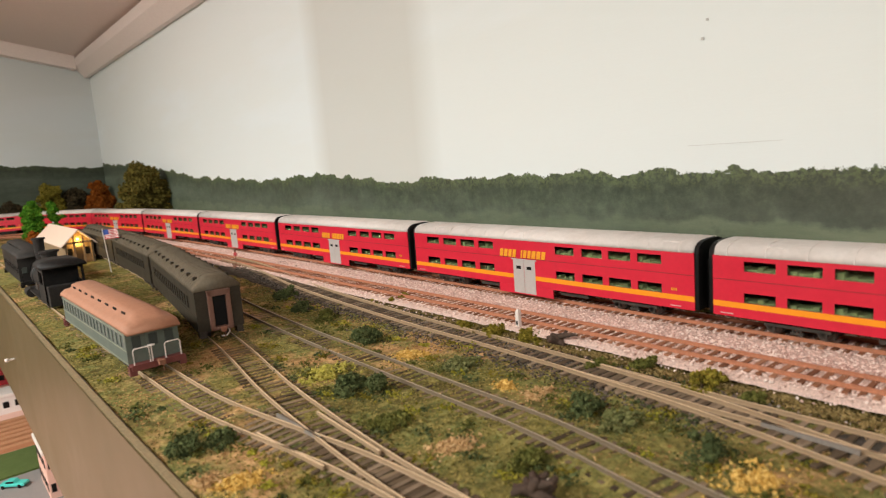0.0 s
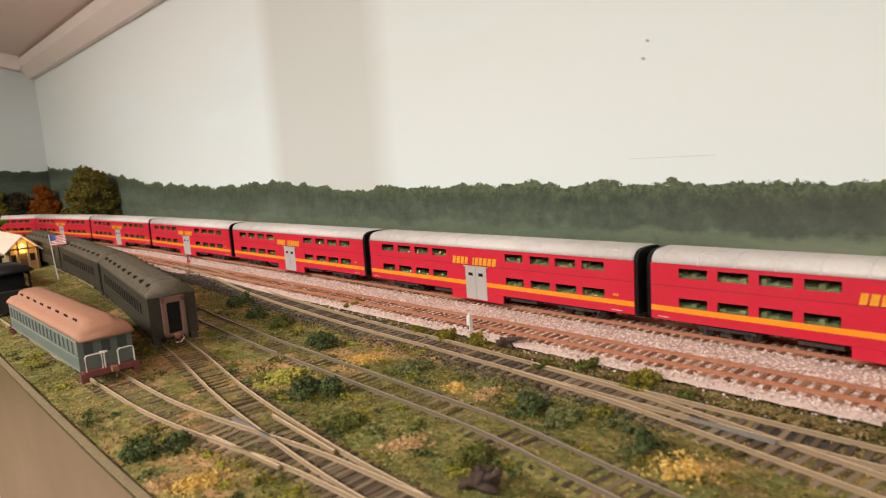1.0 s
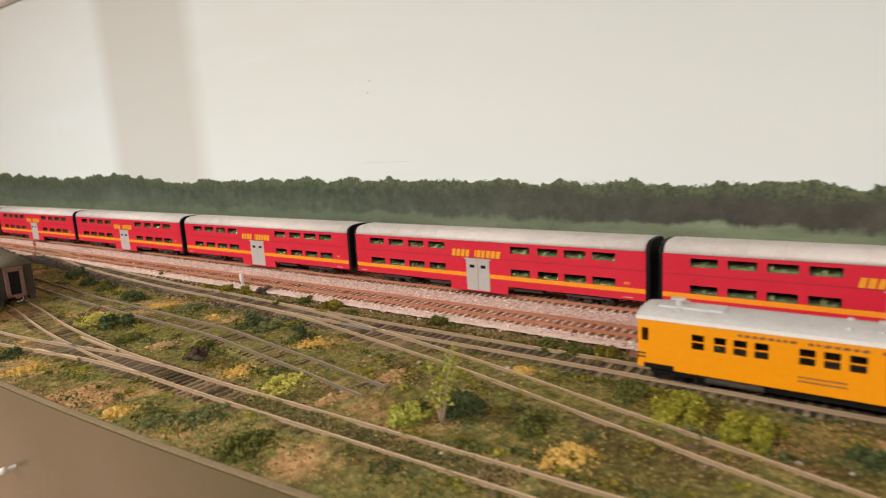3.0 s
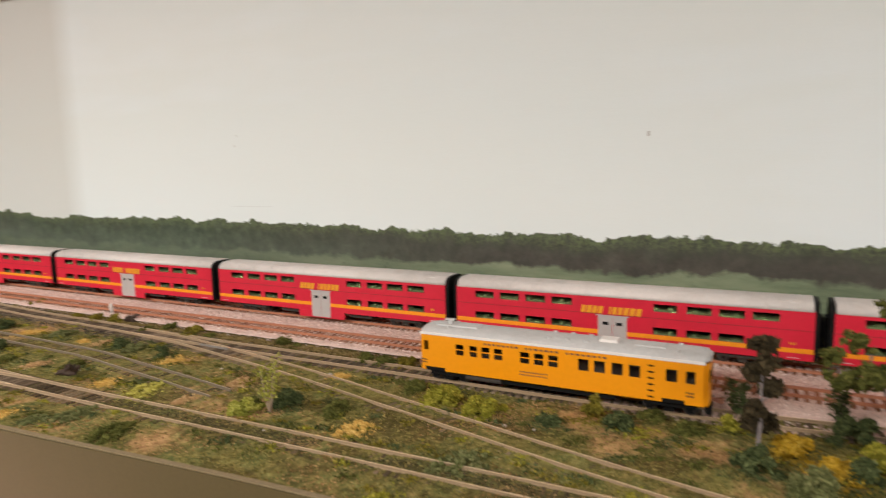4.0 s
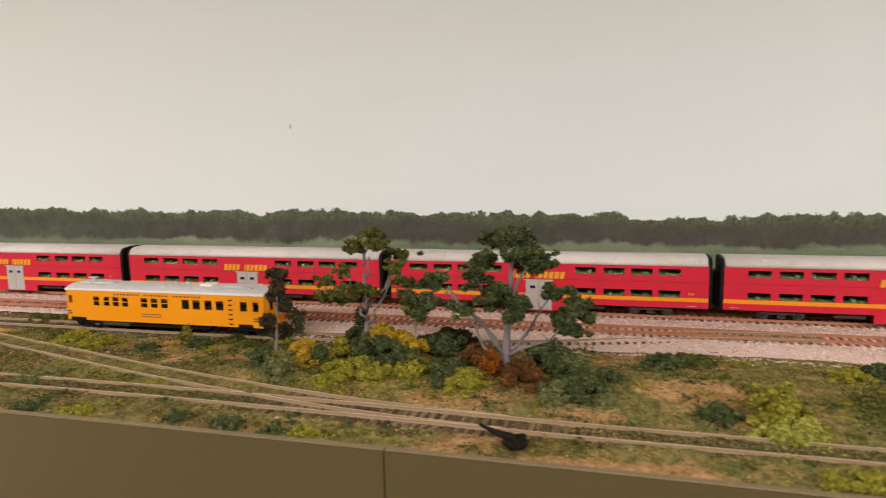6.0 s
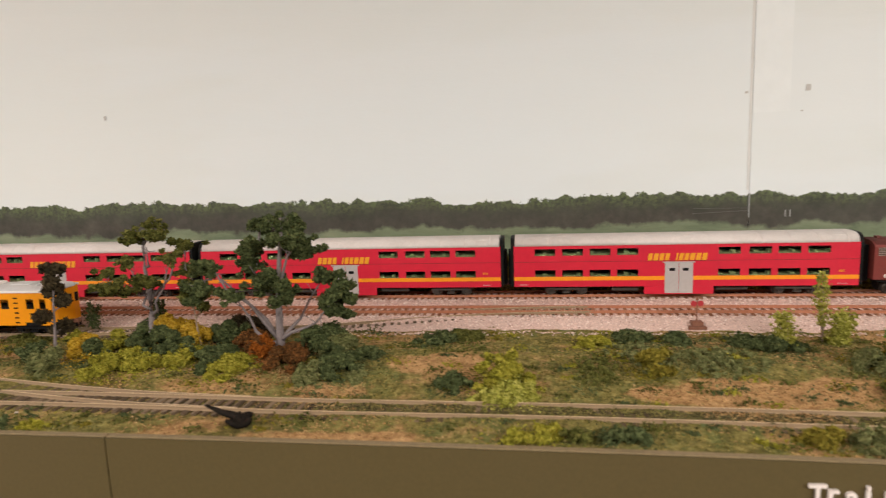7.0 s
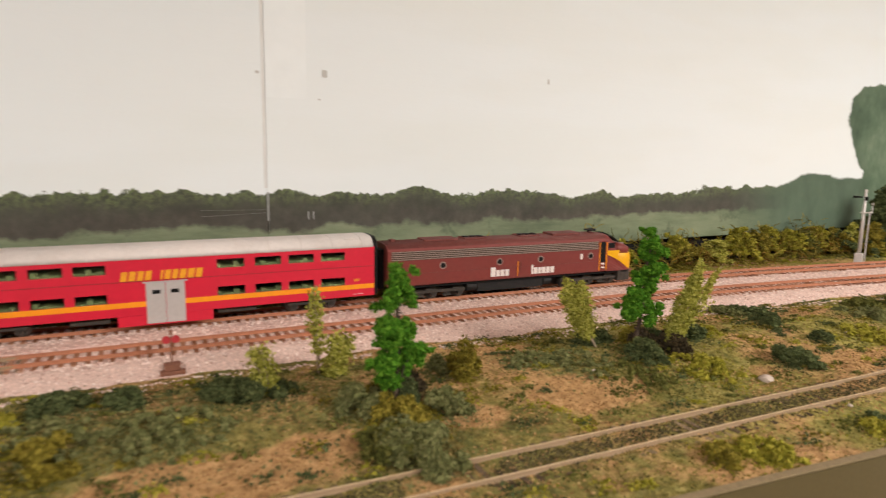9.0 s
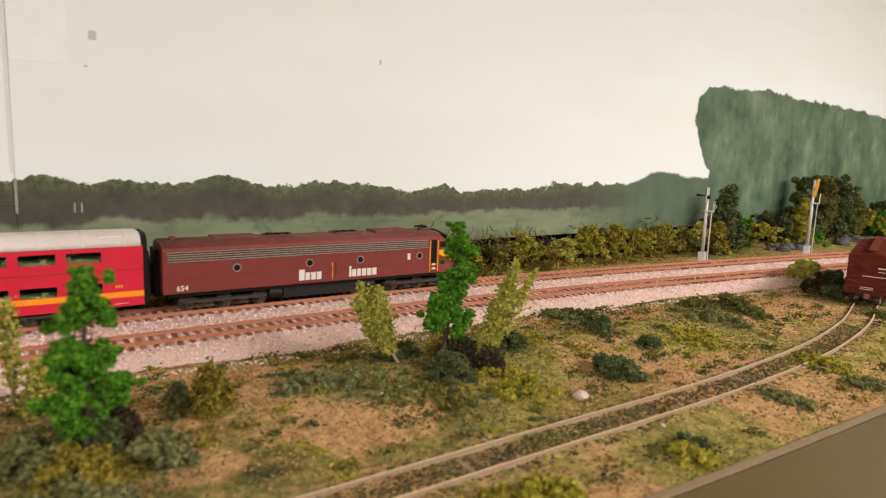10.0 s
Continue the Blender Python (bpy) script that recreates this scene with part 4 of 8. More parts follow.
def truck(parent, x, axles, pitch, r=0.0052, width=0.0135, mat=None):
    """A truck with side frames, springs and wheel sets."""
    t = part("truck", Shape().box(x - pitch * (axles - 1) / 2 - 0.002, x + pitch * (axles - 1) / 2 + 0.002, -0.007, 0.007, r + 0.001, r + 0.003), UNDER, parent)
    for side in (-1, 1):
        y0, y1 = side * (width - 0.0016), side * (width + 0.0012)
        lo, hi = min(y0, y1), max(y0, y1)
        s = Shape()
        half = pitch * (axles - 1) / 2
        s.box(x - half - 0.004, x + half + 0.004, lo + 0.0004, hi - 0.0004, r + 0.0005, r + 0.0026)
        for k in range(axles):
            ax = x - half + k * pitch
            s.box(ax - 0.0022, ax + 0.0022, lo, hi + 0, r - 0.0020, r + 0.0024)
            s.drum((ax, lo, r), (ax, hi + side * 0.0004, r), 0.0016, 8)
        for k in range(axles - 1):
            ax = x - half + (k + 0.5) * pitch
            s.box(ax - 0.0035, ax + 0.0035, lo + 0.0003, hi, r - 0.0026, r - 0.0012)
            for dx in (-0.0021, 0, 0.0021):
                s.drum((ax + dx, (lo + hi) / 2, r - 0.0014), (ax + dx, (lo + hi) / 2, r + 0.0012), 0.0008, 6)
        part("side_frame", s, mat or UNDER, t)
    for k in range(axles):
        wheelset(t, x - pitch * (axles - 1) / 2 + k * pitch, r)
    return t


def coupler(parent, x, way):
    s = Shape().box(min(x, x + way * 0.007), max(x, x + way * 0.007), -0.0011, 0.0011, 0.0085, 0.0107)
    s.box(min(x + way * 0.006, x + way * 0.010), max(x + way * 0.006, x + way * 0.010), -0.0022, 0.0018, 0.0080, 0.0112)
    s.drum((x + way * 0.008, 0.0006, 0.0083), (x + way * 0.008, 0.0006, 0.0035), 0.0003, 6)
    part("coupler", s, RUSTY, parent)


def windows(parent, holes, y, mat, inset=0.0007):
    for a, b, c, d in holes:
        yy = y - math.copysign(inset, y)
        part("window", Shape().box(a - 0.0002, b + 0.0002, min(yy, yy - math.copysign(0.0004, y)), max(yy, yy - math.copysign(0.0004, y)), c - 0.0002, d + 0.0002), mat, parent, "", shadow=False)


def blocks(parent, name, mat, y, x0, z0, h, widths, way, slant=0.0, label="", gap=0.0007):
    """A row of plain blocks in place of a company's lettering."""
    s = Shape()
    x = x0
    for w in widths:
        if w < 0:
            x += way * -w
            continue
        yy = (y, y + math.copysign(0.00025, y))
        hh = h
        a = [(x, z0), (x + way * w, z0), (x + way * (w + slant), z0 + hh), (x + way * slant, z0 + hh)]
        s.add([(px, q, pz) for q in yy for px, pz in a], [(0, 1, 2, 3), (7, 6, 5, 4), (0, 4, 5, 1), (1, 5, 6, 2), (2, 6, 7, 3), (3, 7, 4, 0)])
        x += way * (w + gap)
    part(name, s, mat, parent, label)


def roof_arc(half, eave, crown_z, n=10, flat=0.55):
    """Points of a rounded roof from +half to -half."""
    return [(half * math.copysign(abs(math.cos(a)) ** flat, math.cos(a)), eave + (crown_z - eave) * abs(math.sin(a)) ** 0.9) for a in (math.pi * i / n for i in range(n + 1))]


COACH_L = 0.297


def bilevel_coach():
    L, H = COACH_L / 2, 0.0180
    t = thing("bilevel_coach", "red two-level passenger coach with orange stripe and silver roof", "railway coach", "coaches of the red train")
    u = lambda k: -L + k * COACH_L
    starts = (0.065, 0.149, 0.232, 0.314, 0.609, 0.696, 0.777, 0.858)
    holes = [(u(a), u(a + 0.063), z, z + 0.0063) for a in starts for z in (0.0188, 0.0384)]
    body = Shape()
    for y in (H, -H):
        pierced(body, -L, L, 0.0094, 0.0478, holes, y, 0.0009)
        part("skirt", Shape().box(u(0.395), u(0.597), min(y, y * 0.95), max(y, y * 0.95), 0.0022, 0.0093), RED, t)
    for x in (-L, L):
        body.add([(x, -H, 0.0094), (x, H, 0.0094), (x, H, 0.0478), (x, -H, 0.0478)], [(0, 1, 2, 3)])
    body.add([(-L, -H, 0.0094), (L, -H, 0.0094), (L, H, 0.0094), (-L, H, 0.0094)], [(0, 1, 2, 3)])
    b = part("body", body, RED, t)
    belt = Shape()
    for y in (H, -H):
        belt.box(-L + 0.0005, L - 0.0005, min(y, y * 1.012), max(y, y * 1.012), 0.0326, 0.0329)
    part("belt_seam", belt, MAROON, b)
    roof = roof_arc(H + 0.0003, 0.0475, 0.0557)
    part("roof", Shape().prism(roof, -L + 0.001, L - 0.001), SILVER, t, "weathered silver roof", True)
    for k in range(13):
        x = u(0.03 + k * 0.078)
        part("roof_rib", Shape().prism([(y * 1.012, z + 0.00018) for y, z in roof], x - 0.0003, x + 0.0003), SILVER, t)
    for k, y in ((0.47, -0.0128), (0.12, -0.0128), (0.94, -0.0128), (0.47, 0.0128)):
        part("roof_hatch", Shape().box(u(k) - 0.006, u(k) + 0.006, y - 0.0022, y + 0.0022, 0.0490, 0.0540), SILVER, t, "", False, 0.0003)
    for y in (H, -H):
        windows(t, holes, y, GLASS)
        o = y * 1.008
        s = Shape().box(-L, u(0.455), min(y, o), max(y, o), 0.0152, 0.0188).box(u(0.537), L, min(y, o), max(y, o), 0.0152, 0.0188)
        part("stripe", s, ORANGE, t, "orange yellow stripe")
        d = part("door", Shape().box(u(0.455), u(0.4955), min(y * 0.96, y * 1.02), max(y * 0.96, y * 1.02), 0.0030, 0.0312), DOOR_GREY, t, "grey sliding door", bevel=0.0003)
        part("door_pane", Shape().box(u(0.468), u(0.485), min(y * 1.015, y * 1.028), max(y * 1.015, y * 1.028), 0.0235, 0.0262), BLACK, d)
        d = part("door", Shape().box(u(0.4965), u(0.537), min(y * 0.96, y * 1.02), max(y * 0.96, y * 1.02), 0.0030, 0.0312), DOOR_GREY, t, "grey sliding door", bevel=0.0003)
        part("door_pane", Shape().box(u(0.507), u(0.524), min(y * 1.015, y * 1.028), max(y * 1.015, y * 1.028), 0.0235, 0.0262), BLACK, d)
        part("door_track", Shape().box(u(0.449), u(0.543), min(y, y * 1.035), max(y, y * 1.035), 0.0312, 0.0321), DOOR_GREY, t)
        way = 1 if y < 0 else -1
        blocks(t, "lettering", GOLD, y * 1.008, u(0.404) if way > 0 else u(0.596), 0.0332, 0.0064, (0.0036, 0.0040, 0.0036, 0.0036, -0.0046, 0.0014, 0.0036, 0.0034, 0.0040, 0.0040, 0.0040), way, 0.0012, "slanted gold lettering", 0.0012)
        blocks(t, "number", GOLD, y * 1.008, u(0.945) if way > 0 else u(0.055), 0.0215, 0.0018, (0.0009, 0.0009, 0.0009), way, 0, "", 0.0007)
        for k in (0.03, 0.955):
            part("grab_iron", Shape().box(u(k) - 0.004, u(k) + 0.004, min(y, y * 1.03), max(y, y * 1.03), 0.0112, 0.0115), WHITE, t)
    seats = Shape()
    for z in (0.0165, 0.0365):
        for k in range(26):
            x = u(0.055 + k * 0.0345 + 0.006 * (k % 3))
            if abs(x) > 0.022:
                for y in (-0.0125, 0.0125):
                    seats.box(x - 0.0016, x + 0.0016, y - 0.0032, y + 0.0034, z, z + 0.0046 + 0.0007 * (k * 7 % 3 - 1))
    for z in (0.0165, 0.0365):
        seats.box(u(0.05), u(0.385), -0.0150, 0.0150, z, z + 0.0030).box(u(0.60), u(0.93), -0.0150, 0.0150, z, z + 0.0030)
    part("seats", seats, SEAT, t, "pale green seats inside")
    part("upper_floor", Shape().box(-L + 0.002, L - 0.002, -H + 0.0015, H - 0.0015, 0.0352, 0.0360).box(-L + 0.002, L - 0.002, -H + 0.0015, H - 0.0015, 0.0150, 0.0158), BLACK, t)
    for way in (-1, 1):
        x = way * L
        gate = roof_arc(H - 0.0006, 0.0470, 0.0552)
        part("end_diaphragm", Shape().prism([(H - 0.0006, 0.0100), *gate, (-H + 0.0006, 0.0100)], min(x, x + way * 0.0028), max(x, x + way * 0.0028)), BLACK, t, "black end with rubber gangway")
        part("gangway", Shape().box(min(x, x + way * 0.0055), max(x, x + way * 0.0055), -0.0070, 0.0070, 0.0095, 0.0420), BLACK, t)
        coupler(t, x, way)
        truck(t, way * (L - 0.048), 2, 0.0285)
    part("tank", Shape().box(u(0.30), u(0.38), -0.013, 0.013, 0.0045, 0.0094), UNDER, t)
    part("tank", Shape().box(u(0.61), u(0.70), -0.013, 0.013, 0.0050, 0.0094), UNDER, t)
    return t


def diesel_locomotive():
    Lr, H = -0.123, 0.0178
    t = thing("diesel_locomotive", "maroon streamlined diesel locomotive with yellow nose", "locomotive")
    P = lambda px: -0.123 + (px - 872) * 0.246 / 480
    side = lambda h, s: [(h, 0.0139), (h, 0.0425), (h * 0.93, 0.0448 * s), (h * 0.74, 0.0468 * s), (h * 0.4, 0.0478 * s)]
    whole = [(y, z) for y, z in mirror(side(H, 1))]
    holes = [(P(1272), P(1286), 0.0150, 0.0415)]
    body = Shape()
    secs = [[(x, y, z) for y, z in whole] for x in (Lr, P(1290))]
    body.loft(secs)
    part("body", body, MAROON, t, "maroon body side", False, 0.0004)
    top = [(H * 0.985, 0.0427), (H * 0.925, 0.0451), (H * 0.74, 0.0472), (H * 0.4, 0.0482)]
    part("roof", Shape().prism(mirror(top), Lr + 0.0008, P(1285)), MAROON_ROOF, t, "dusty maroon roof", True)

    def ring(x, w, low, high, belly=1.0, n=24):
        pts = []
        for k in range(n):
            a = 2 * math.pi * k / n
            c, s = math.cos(a), math.sin(a)
            pts.append((x, w * math.copysign(abs(c) ** 0.55, c), (low + high) / 2 + (high - low) / 2 * math.copysign(abs(s) ** 0.55, s)))
        return pts

    cab = Shape().loft([ring(P(1283), H, 0.0139, 0.0481), ring(P(1296), H, 0.0139, 0.0474), ring(P(1307), H * 0.985, 0.0139, 0.0425), ring(P(1314), H * 0.97, 0.0139, 0.0390)])
    part("cab", cab, MAROON, t, "", True)
    nose_top = Shape().loft([ring(P(1310), H * 0.975, 0.0280, 0.0398), ring(P(1322), H * 0.955, 0.0275, 0.0392), ring(P(1334), H * 0.90, 0.0268, 0.0380), ring(P(1342), H * 0.80, 0.0262, 0.0362), ring(P(1347), H * 0.62, 0.0262, 0.0340), ring(P(1349), H * 0.45, 0.0268, 0.0325)])
    n = part("nose", nose_top, MAROON, t, "", True)
    lower = Shape().loft([ring(P(1308), H * 0.985, 0.0120, 0.0336), ring(P(1322), H * 0.97, 0.0115, 0.0336), ring(P(1335), H * 0.925, 0.0112, 0.0334), ring(P(1344), H * 0.84, 0.0112, 0.0328), ring(P(1350), H * 0.68, 0.0112, 0.0318), ring(P(1352), H * 0.5, 0.0118, 0.0306)])
    part("nose_front", lower, NOSE, t, "bright yellow nose panel", True)
    # maroon sweep along the lower side of the nose
    for s in (1, -1):
        swoop = Shape()
        pts = [(P(1288), 0.0139), (P(1341), 0.0137), (P(1338), 0.0152), (P(1329), 0.0186), (P(1318), 0.0222), (P(1307), 0.0253), (P(1296), 0.0276), (P(1288), 0.0292)]
        def outer(x):
            k = max(0.0, (x - P(1308)) / (P(1344) - P(1308)))
            return H * (1.006 - 0.145 * k ** 1.6)
        dense = []
        for i, (a, b) in enumerate(zip(pts, pts[1:] + pts[:1])):
            dense += [(a[0] + (b[0] - a[0]) * q / 6, a[1] + (b[1] - a[1]) * q / 6) for q in range(6)]
        swoop.add([(x, s * outer(x) * k, z) for k in (1.0, 1.012) for x, z in dense], [tuple(range(len(dense))), tuple(range(2 * len(dense) - 1, len(dense) - 1, -1))] + [(i, (i + 1) % len(dense), len(dense) + (i + 1) % len(dense), len(dense) + i) for i in range(len(dense))])
        wing = Shape()
        tri = [(P(1289), 0.0290), (P(1300), 0.0267), (P(1312), 0.0240), (P(1316), 0.0330), (P(1289), 0.0330)]
        wing.add([(x, s * H * k, z) for k in (1.004, 1.013) for x, z in tri], [(0, 1, 2, 3, 4), (9, 8, 7, 6, 5)] + [(i, (i + 1) % 5, 5 + (i + 1) % 5, 5 + i) for i in range(5)])
        part("nose_wing", wing, NOSE, t, "yellow wing beside the cab")
        part("nose_sweep", swoop, MAROON, t)
        # cab side window and doorway
        w = part("cab_window", Shape().box(P(1291), P(1305), s * H * 0.97 - 0.0005, s * H * 0.99 + 0.0005, 0.0352, 0.0400), BLACK, t)
        # the doorway is a black plate that paints in its inner shade
        part("doorway", Shape().box(P(1274), P(1284), min(s * H * 0.96, s * H * 1.008), max(s * H * 0.96, s * H * 1.008), 0.0160, 0.0415), BLACK, t, "black plate for the shade in the open cab doorway")
        for px in (1271.5, 1286.5):
            part("handrail", Shape().box(P(px) - 0.0004, P(px) + 0.0004, min(s * H, s * H * 1.035), max(s * H, s * H * 1.035), 0.0150, 0.0410), ORANGE, t, "yellow handrail")
        part("step_panel", Shape().box(P(1274.5), P(1283.5), min(s * H, s * H * 1.012), max(s * H, s * H * 1.012), 0.0160, 0.0225), MAROON, t)
        for z in (0.0170, 0.0205):
            part("door_step", Shape().box(P(1275.5), P(1282.5), min(s * H, s * H * 1.022), max(s * H, s * H * 1.022), z, z + 0.0014), WHITE, t)
        # grille of long bright bars under the roof
        for k in range(5):
            z = 0.0352 + k * 0.00155
            part("grille_bar", Shape().box(P(878), P(1268), min(s * H, s * H * 1.014), max(s * H, s * H * 1.014), z, z + 0.0006), STEEL, t)
        part("grille_screen", Shape().box(P(878), P(1268), min(s * H, s * H * 1.005), max(s * H, s * H * 1.005), 0.0348, 0.0421), BROWN_BARK, t)
        for z in (0.0236, 0.0146):
            part("side_batten", Shape().box(P(880), P(1266), min(s * H, s * H * 1.010), max(s * H, s * H * 1.010), z, z + 0.0003), MAROON_ROOF, t)
        for px in (965, 1068, 1148, 1252):
            p = part("porthole", Shape().drum((P(px), s * H * 0.99, 0.0292), (P(px), s * H * 1.018, 0.0292), 0.0030, 20), STEEL, t)
            part("porthole_glass", Shape().drum((P(px), s * H * 1.012, 0.0292), (P(px), s * H * 1.024, 0.0292), 0.0022, 20), BLACK, p)
        for px in (1103, 1109):
            part("door_rail", Shape().box(P(px) - 0.0003, P(px) + 0.0003, min(s * H, s * H * 1.03), max(s * H, s * H * 1.03), 0.0160 + (px - 1103) * 0.0004, 0.0285), ORANGE if px == 1103 else MAROON_ROOF, t)
        part("number_board", Shape().box(P(1230), P(1235), min(s * H, s * H * 1.012), max(s * H, s * H * 1.012), 0.0265, 0.0315), WHITE, t)
        way = 1 if s < 0 else -1
        first, second = (P(1052), P(1130)) if way > 0 else (P(1182), P(1104))
        for start, widths in ((first, (0.0043, 0.0034, 0.0036, 0.0036)), (second, (0.0018, 0.0034, 0.0030, 0.0036, 0.0036, 0.0036))):
            blocks(t, "initial", WHITE, s * H * 1.004, start, 0.0165, 0.0080, widths[:1], way, 0, "white lettering")
            blocks(t, "lettering", WHITE, s * H * 1.004, start + way * (widths[0] + 0.0007), 0.0165, 0.0056, widths[1:], way, 0, "white lettering", 0.0009)
        num = Matrix.Translation((P(888 if way > 0 else 912), s * H * 1.006, 0.0160)) @ pose(0, 0, 0, 90, 0, 0 if way > 0 else 180)
        part("road_number", lettering("654", 0.0047, WHITE, num, 0.00015, 1.1, 0.0001), WHITE, t)
    for s in (1, -1):
        m = Shape().loft([[(P(1298), s * 0.0012, 0.0472), (P(1298), s * 0.0148, 0.0458), (P(1315), s * 0.0148, 0.0402), (P(1316), s * 0.0012, 0.0408)], [(P(1300), s * 0.0012, 0.0484), (P(1300), s * 0.0150, 0.0464), (P(1318), s * 0.0150, 0.0404), (P(1319), s * 0.0012, 0.0412)]])
        part("windshield", m, BLACK, t, "dark windshield pane")
    part("headlight", Shape().drum((P(1336), 0, 0.0350), (P(1349), 0, 0.0345), 0.0028, 16), STEEL, n)
    part("nose_emblem", Shape().box(P(1349), P(1353.5), -0.0032, 0.0032, 0.0215, 0.0262), MAROON, t, "plain maroon emblem on the nose", bevel=0.0003)
    roof_bits = (("roof_hatch", 940, 1000, 0.0085, 0.0495), ("roof_hatch", 1182, 1242, 0.0085, 0.0498), ("fan_housing", 1013, 1052, 0.0075, 0.0492), ("fan_housing", 1117, 1158, 0.0075, 0.0492))
    for name, a, b, h, z in roof_bits:
        part(name, Shape().box(P(a), P(b), -h, h, 0.0470, z), MAROON_ROOF, t, "", False, 0.0005)
    for px in (1020, 1033, 1046, 1125, 1138, 1151):
        part("roof_fan", Shape().drum((P(px), 0, 0.0488), (P(px), 0, 0.0500), 0.0030, 16), BLACK, t)
    part("exhaust", Shape().box(P(887), P(894), -0.003, 0.003, 0.0470, 0.0500), MAROON_ROOF, t)
    horn = Shape().drum((P(1270), 0, 0.0478), (P(1270), 0, 0.0505), 0.0008, 8)
    for dy in (-0.003, 0, 0.003):
        horn.drum((P(1265), dy, 0.0507), (P(1281), dy, 0.0509), 0.0006, 8, 0.0012)
    part("horn", horn, BLACK, t)
    part("underframe", Shape().box(P(880), P(1340), -0.0155, 0.0155, 0.0115, 0.0140), BLACK, t)
    tank = Shape().drum((P(1012), -0.0105, 0.0085), (P(1030), -0.0105, 0.0085), 0.0042, 12).drum((P(1012), 0.0105, 0.0085), (P(1030), 0.0105, 0.0085), 0.0042, 12)
    tank.box(P(1032), P(1158), -0.0140, 0.0140, 0.0040, 0.0125).drum((P(1160), -0.0105, 0.0085), (P(1176), -0.0105, 0.0085), 0.0042, 12).drum((P(1160), 0.0105, 0.0085), (P(1176), 0.0105, 0.0085), 0.0042, 12)
    part("fuel_tank", tank, STEAM_BLACK, t)
    part("pilot", Shape().loft([[(P(1318), -0.0150, 0.0035), (P(1318), 0.0150, 0.0035), (P(1318), 0.0160, 0.0135), (P(1318), -0.0160, 0.0135)], [(P(1346), -0.0140, 0.0030), (P(1346), 0.0140, 0.0030), (P(1346), 0.0140, 0.0130), (P(1346), -0.0140, 0.0130)], [(P(1355), -0.0095, 0.0030), (P(1355), 0.0095, 0.0030), (P(1353), 0.0095, 0.0125), (P(1353), -0.0095, 0.0125)]]), UNDER, t, "dusty grey snowplough pilot", False, 0.0004)
    truck(t, P(952), 3, 0.0245, 0.0056, 0.0140)
    truck(t, P(1258), 3, 0.0245, 0.0056, 0.0140)
    coupler(t, Lr, -1)
    coupler(t, P(1352), 1)
    part("rear_diaphragm", Shape().box(Lr - 0.0035, Lr, -0.0075, 0.0075, 0.0110, 0.0430), BLACK, t)
    return t


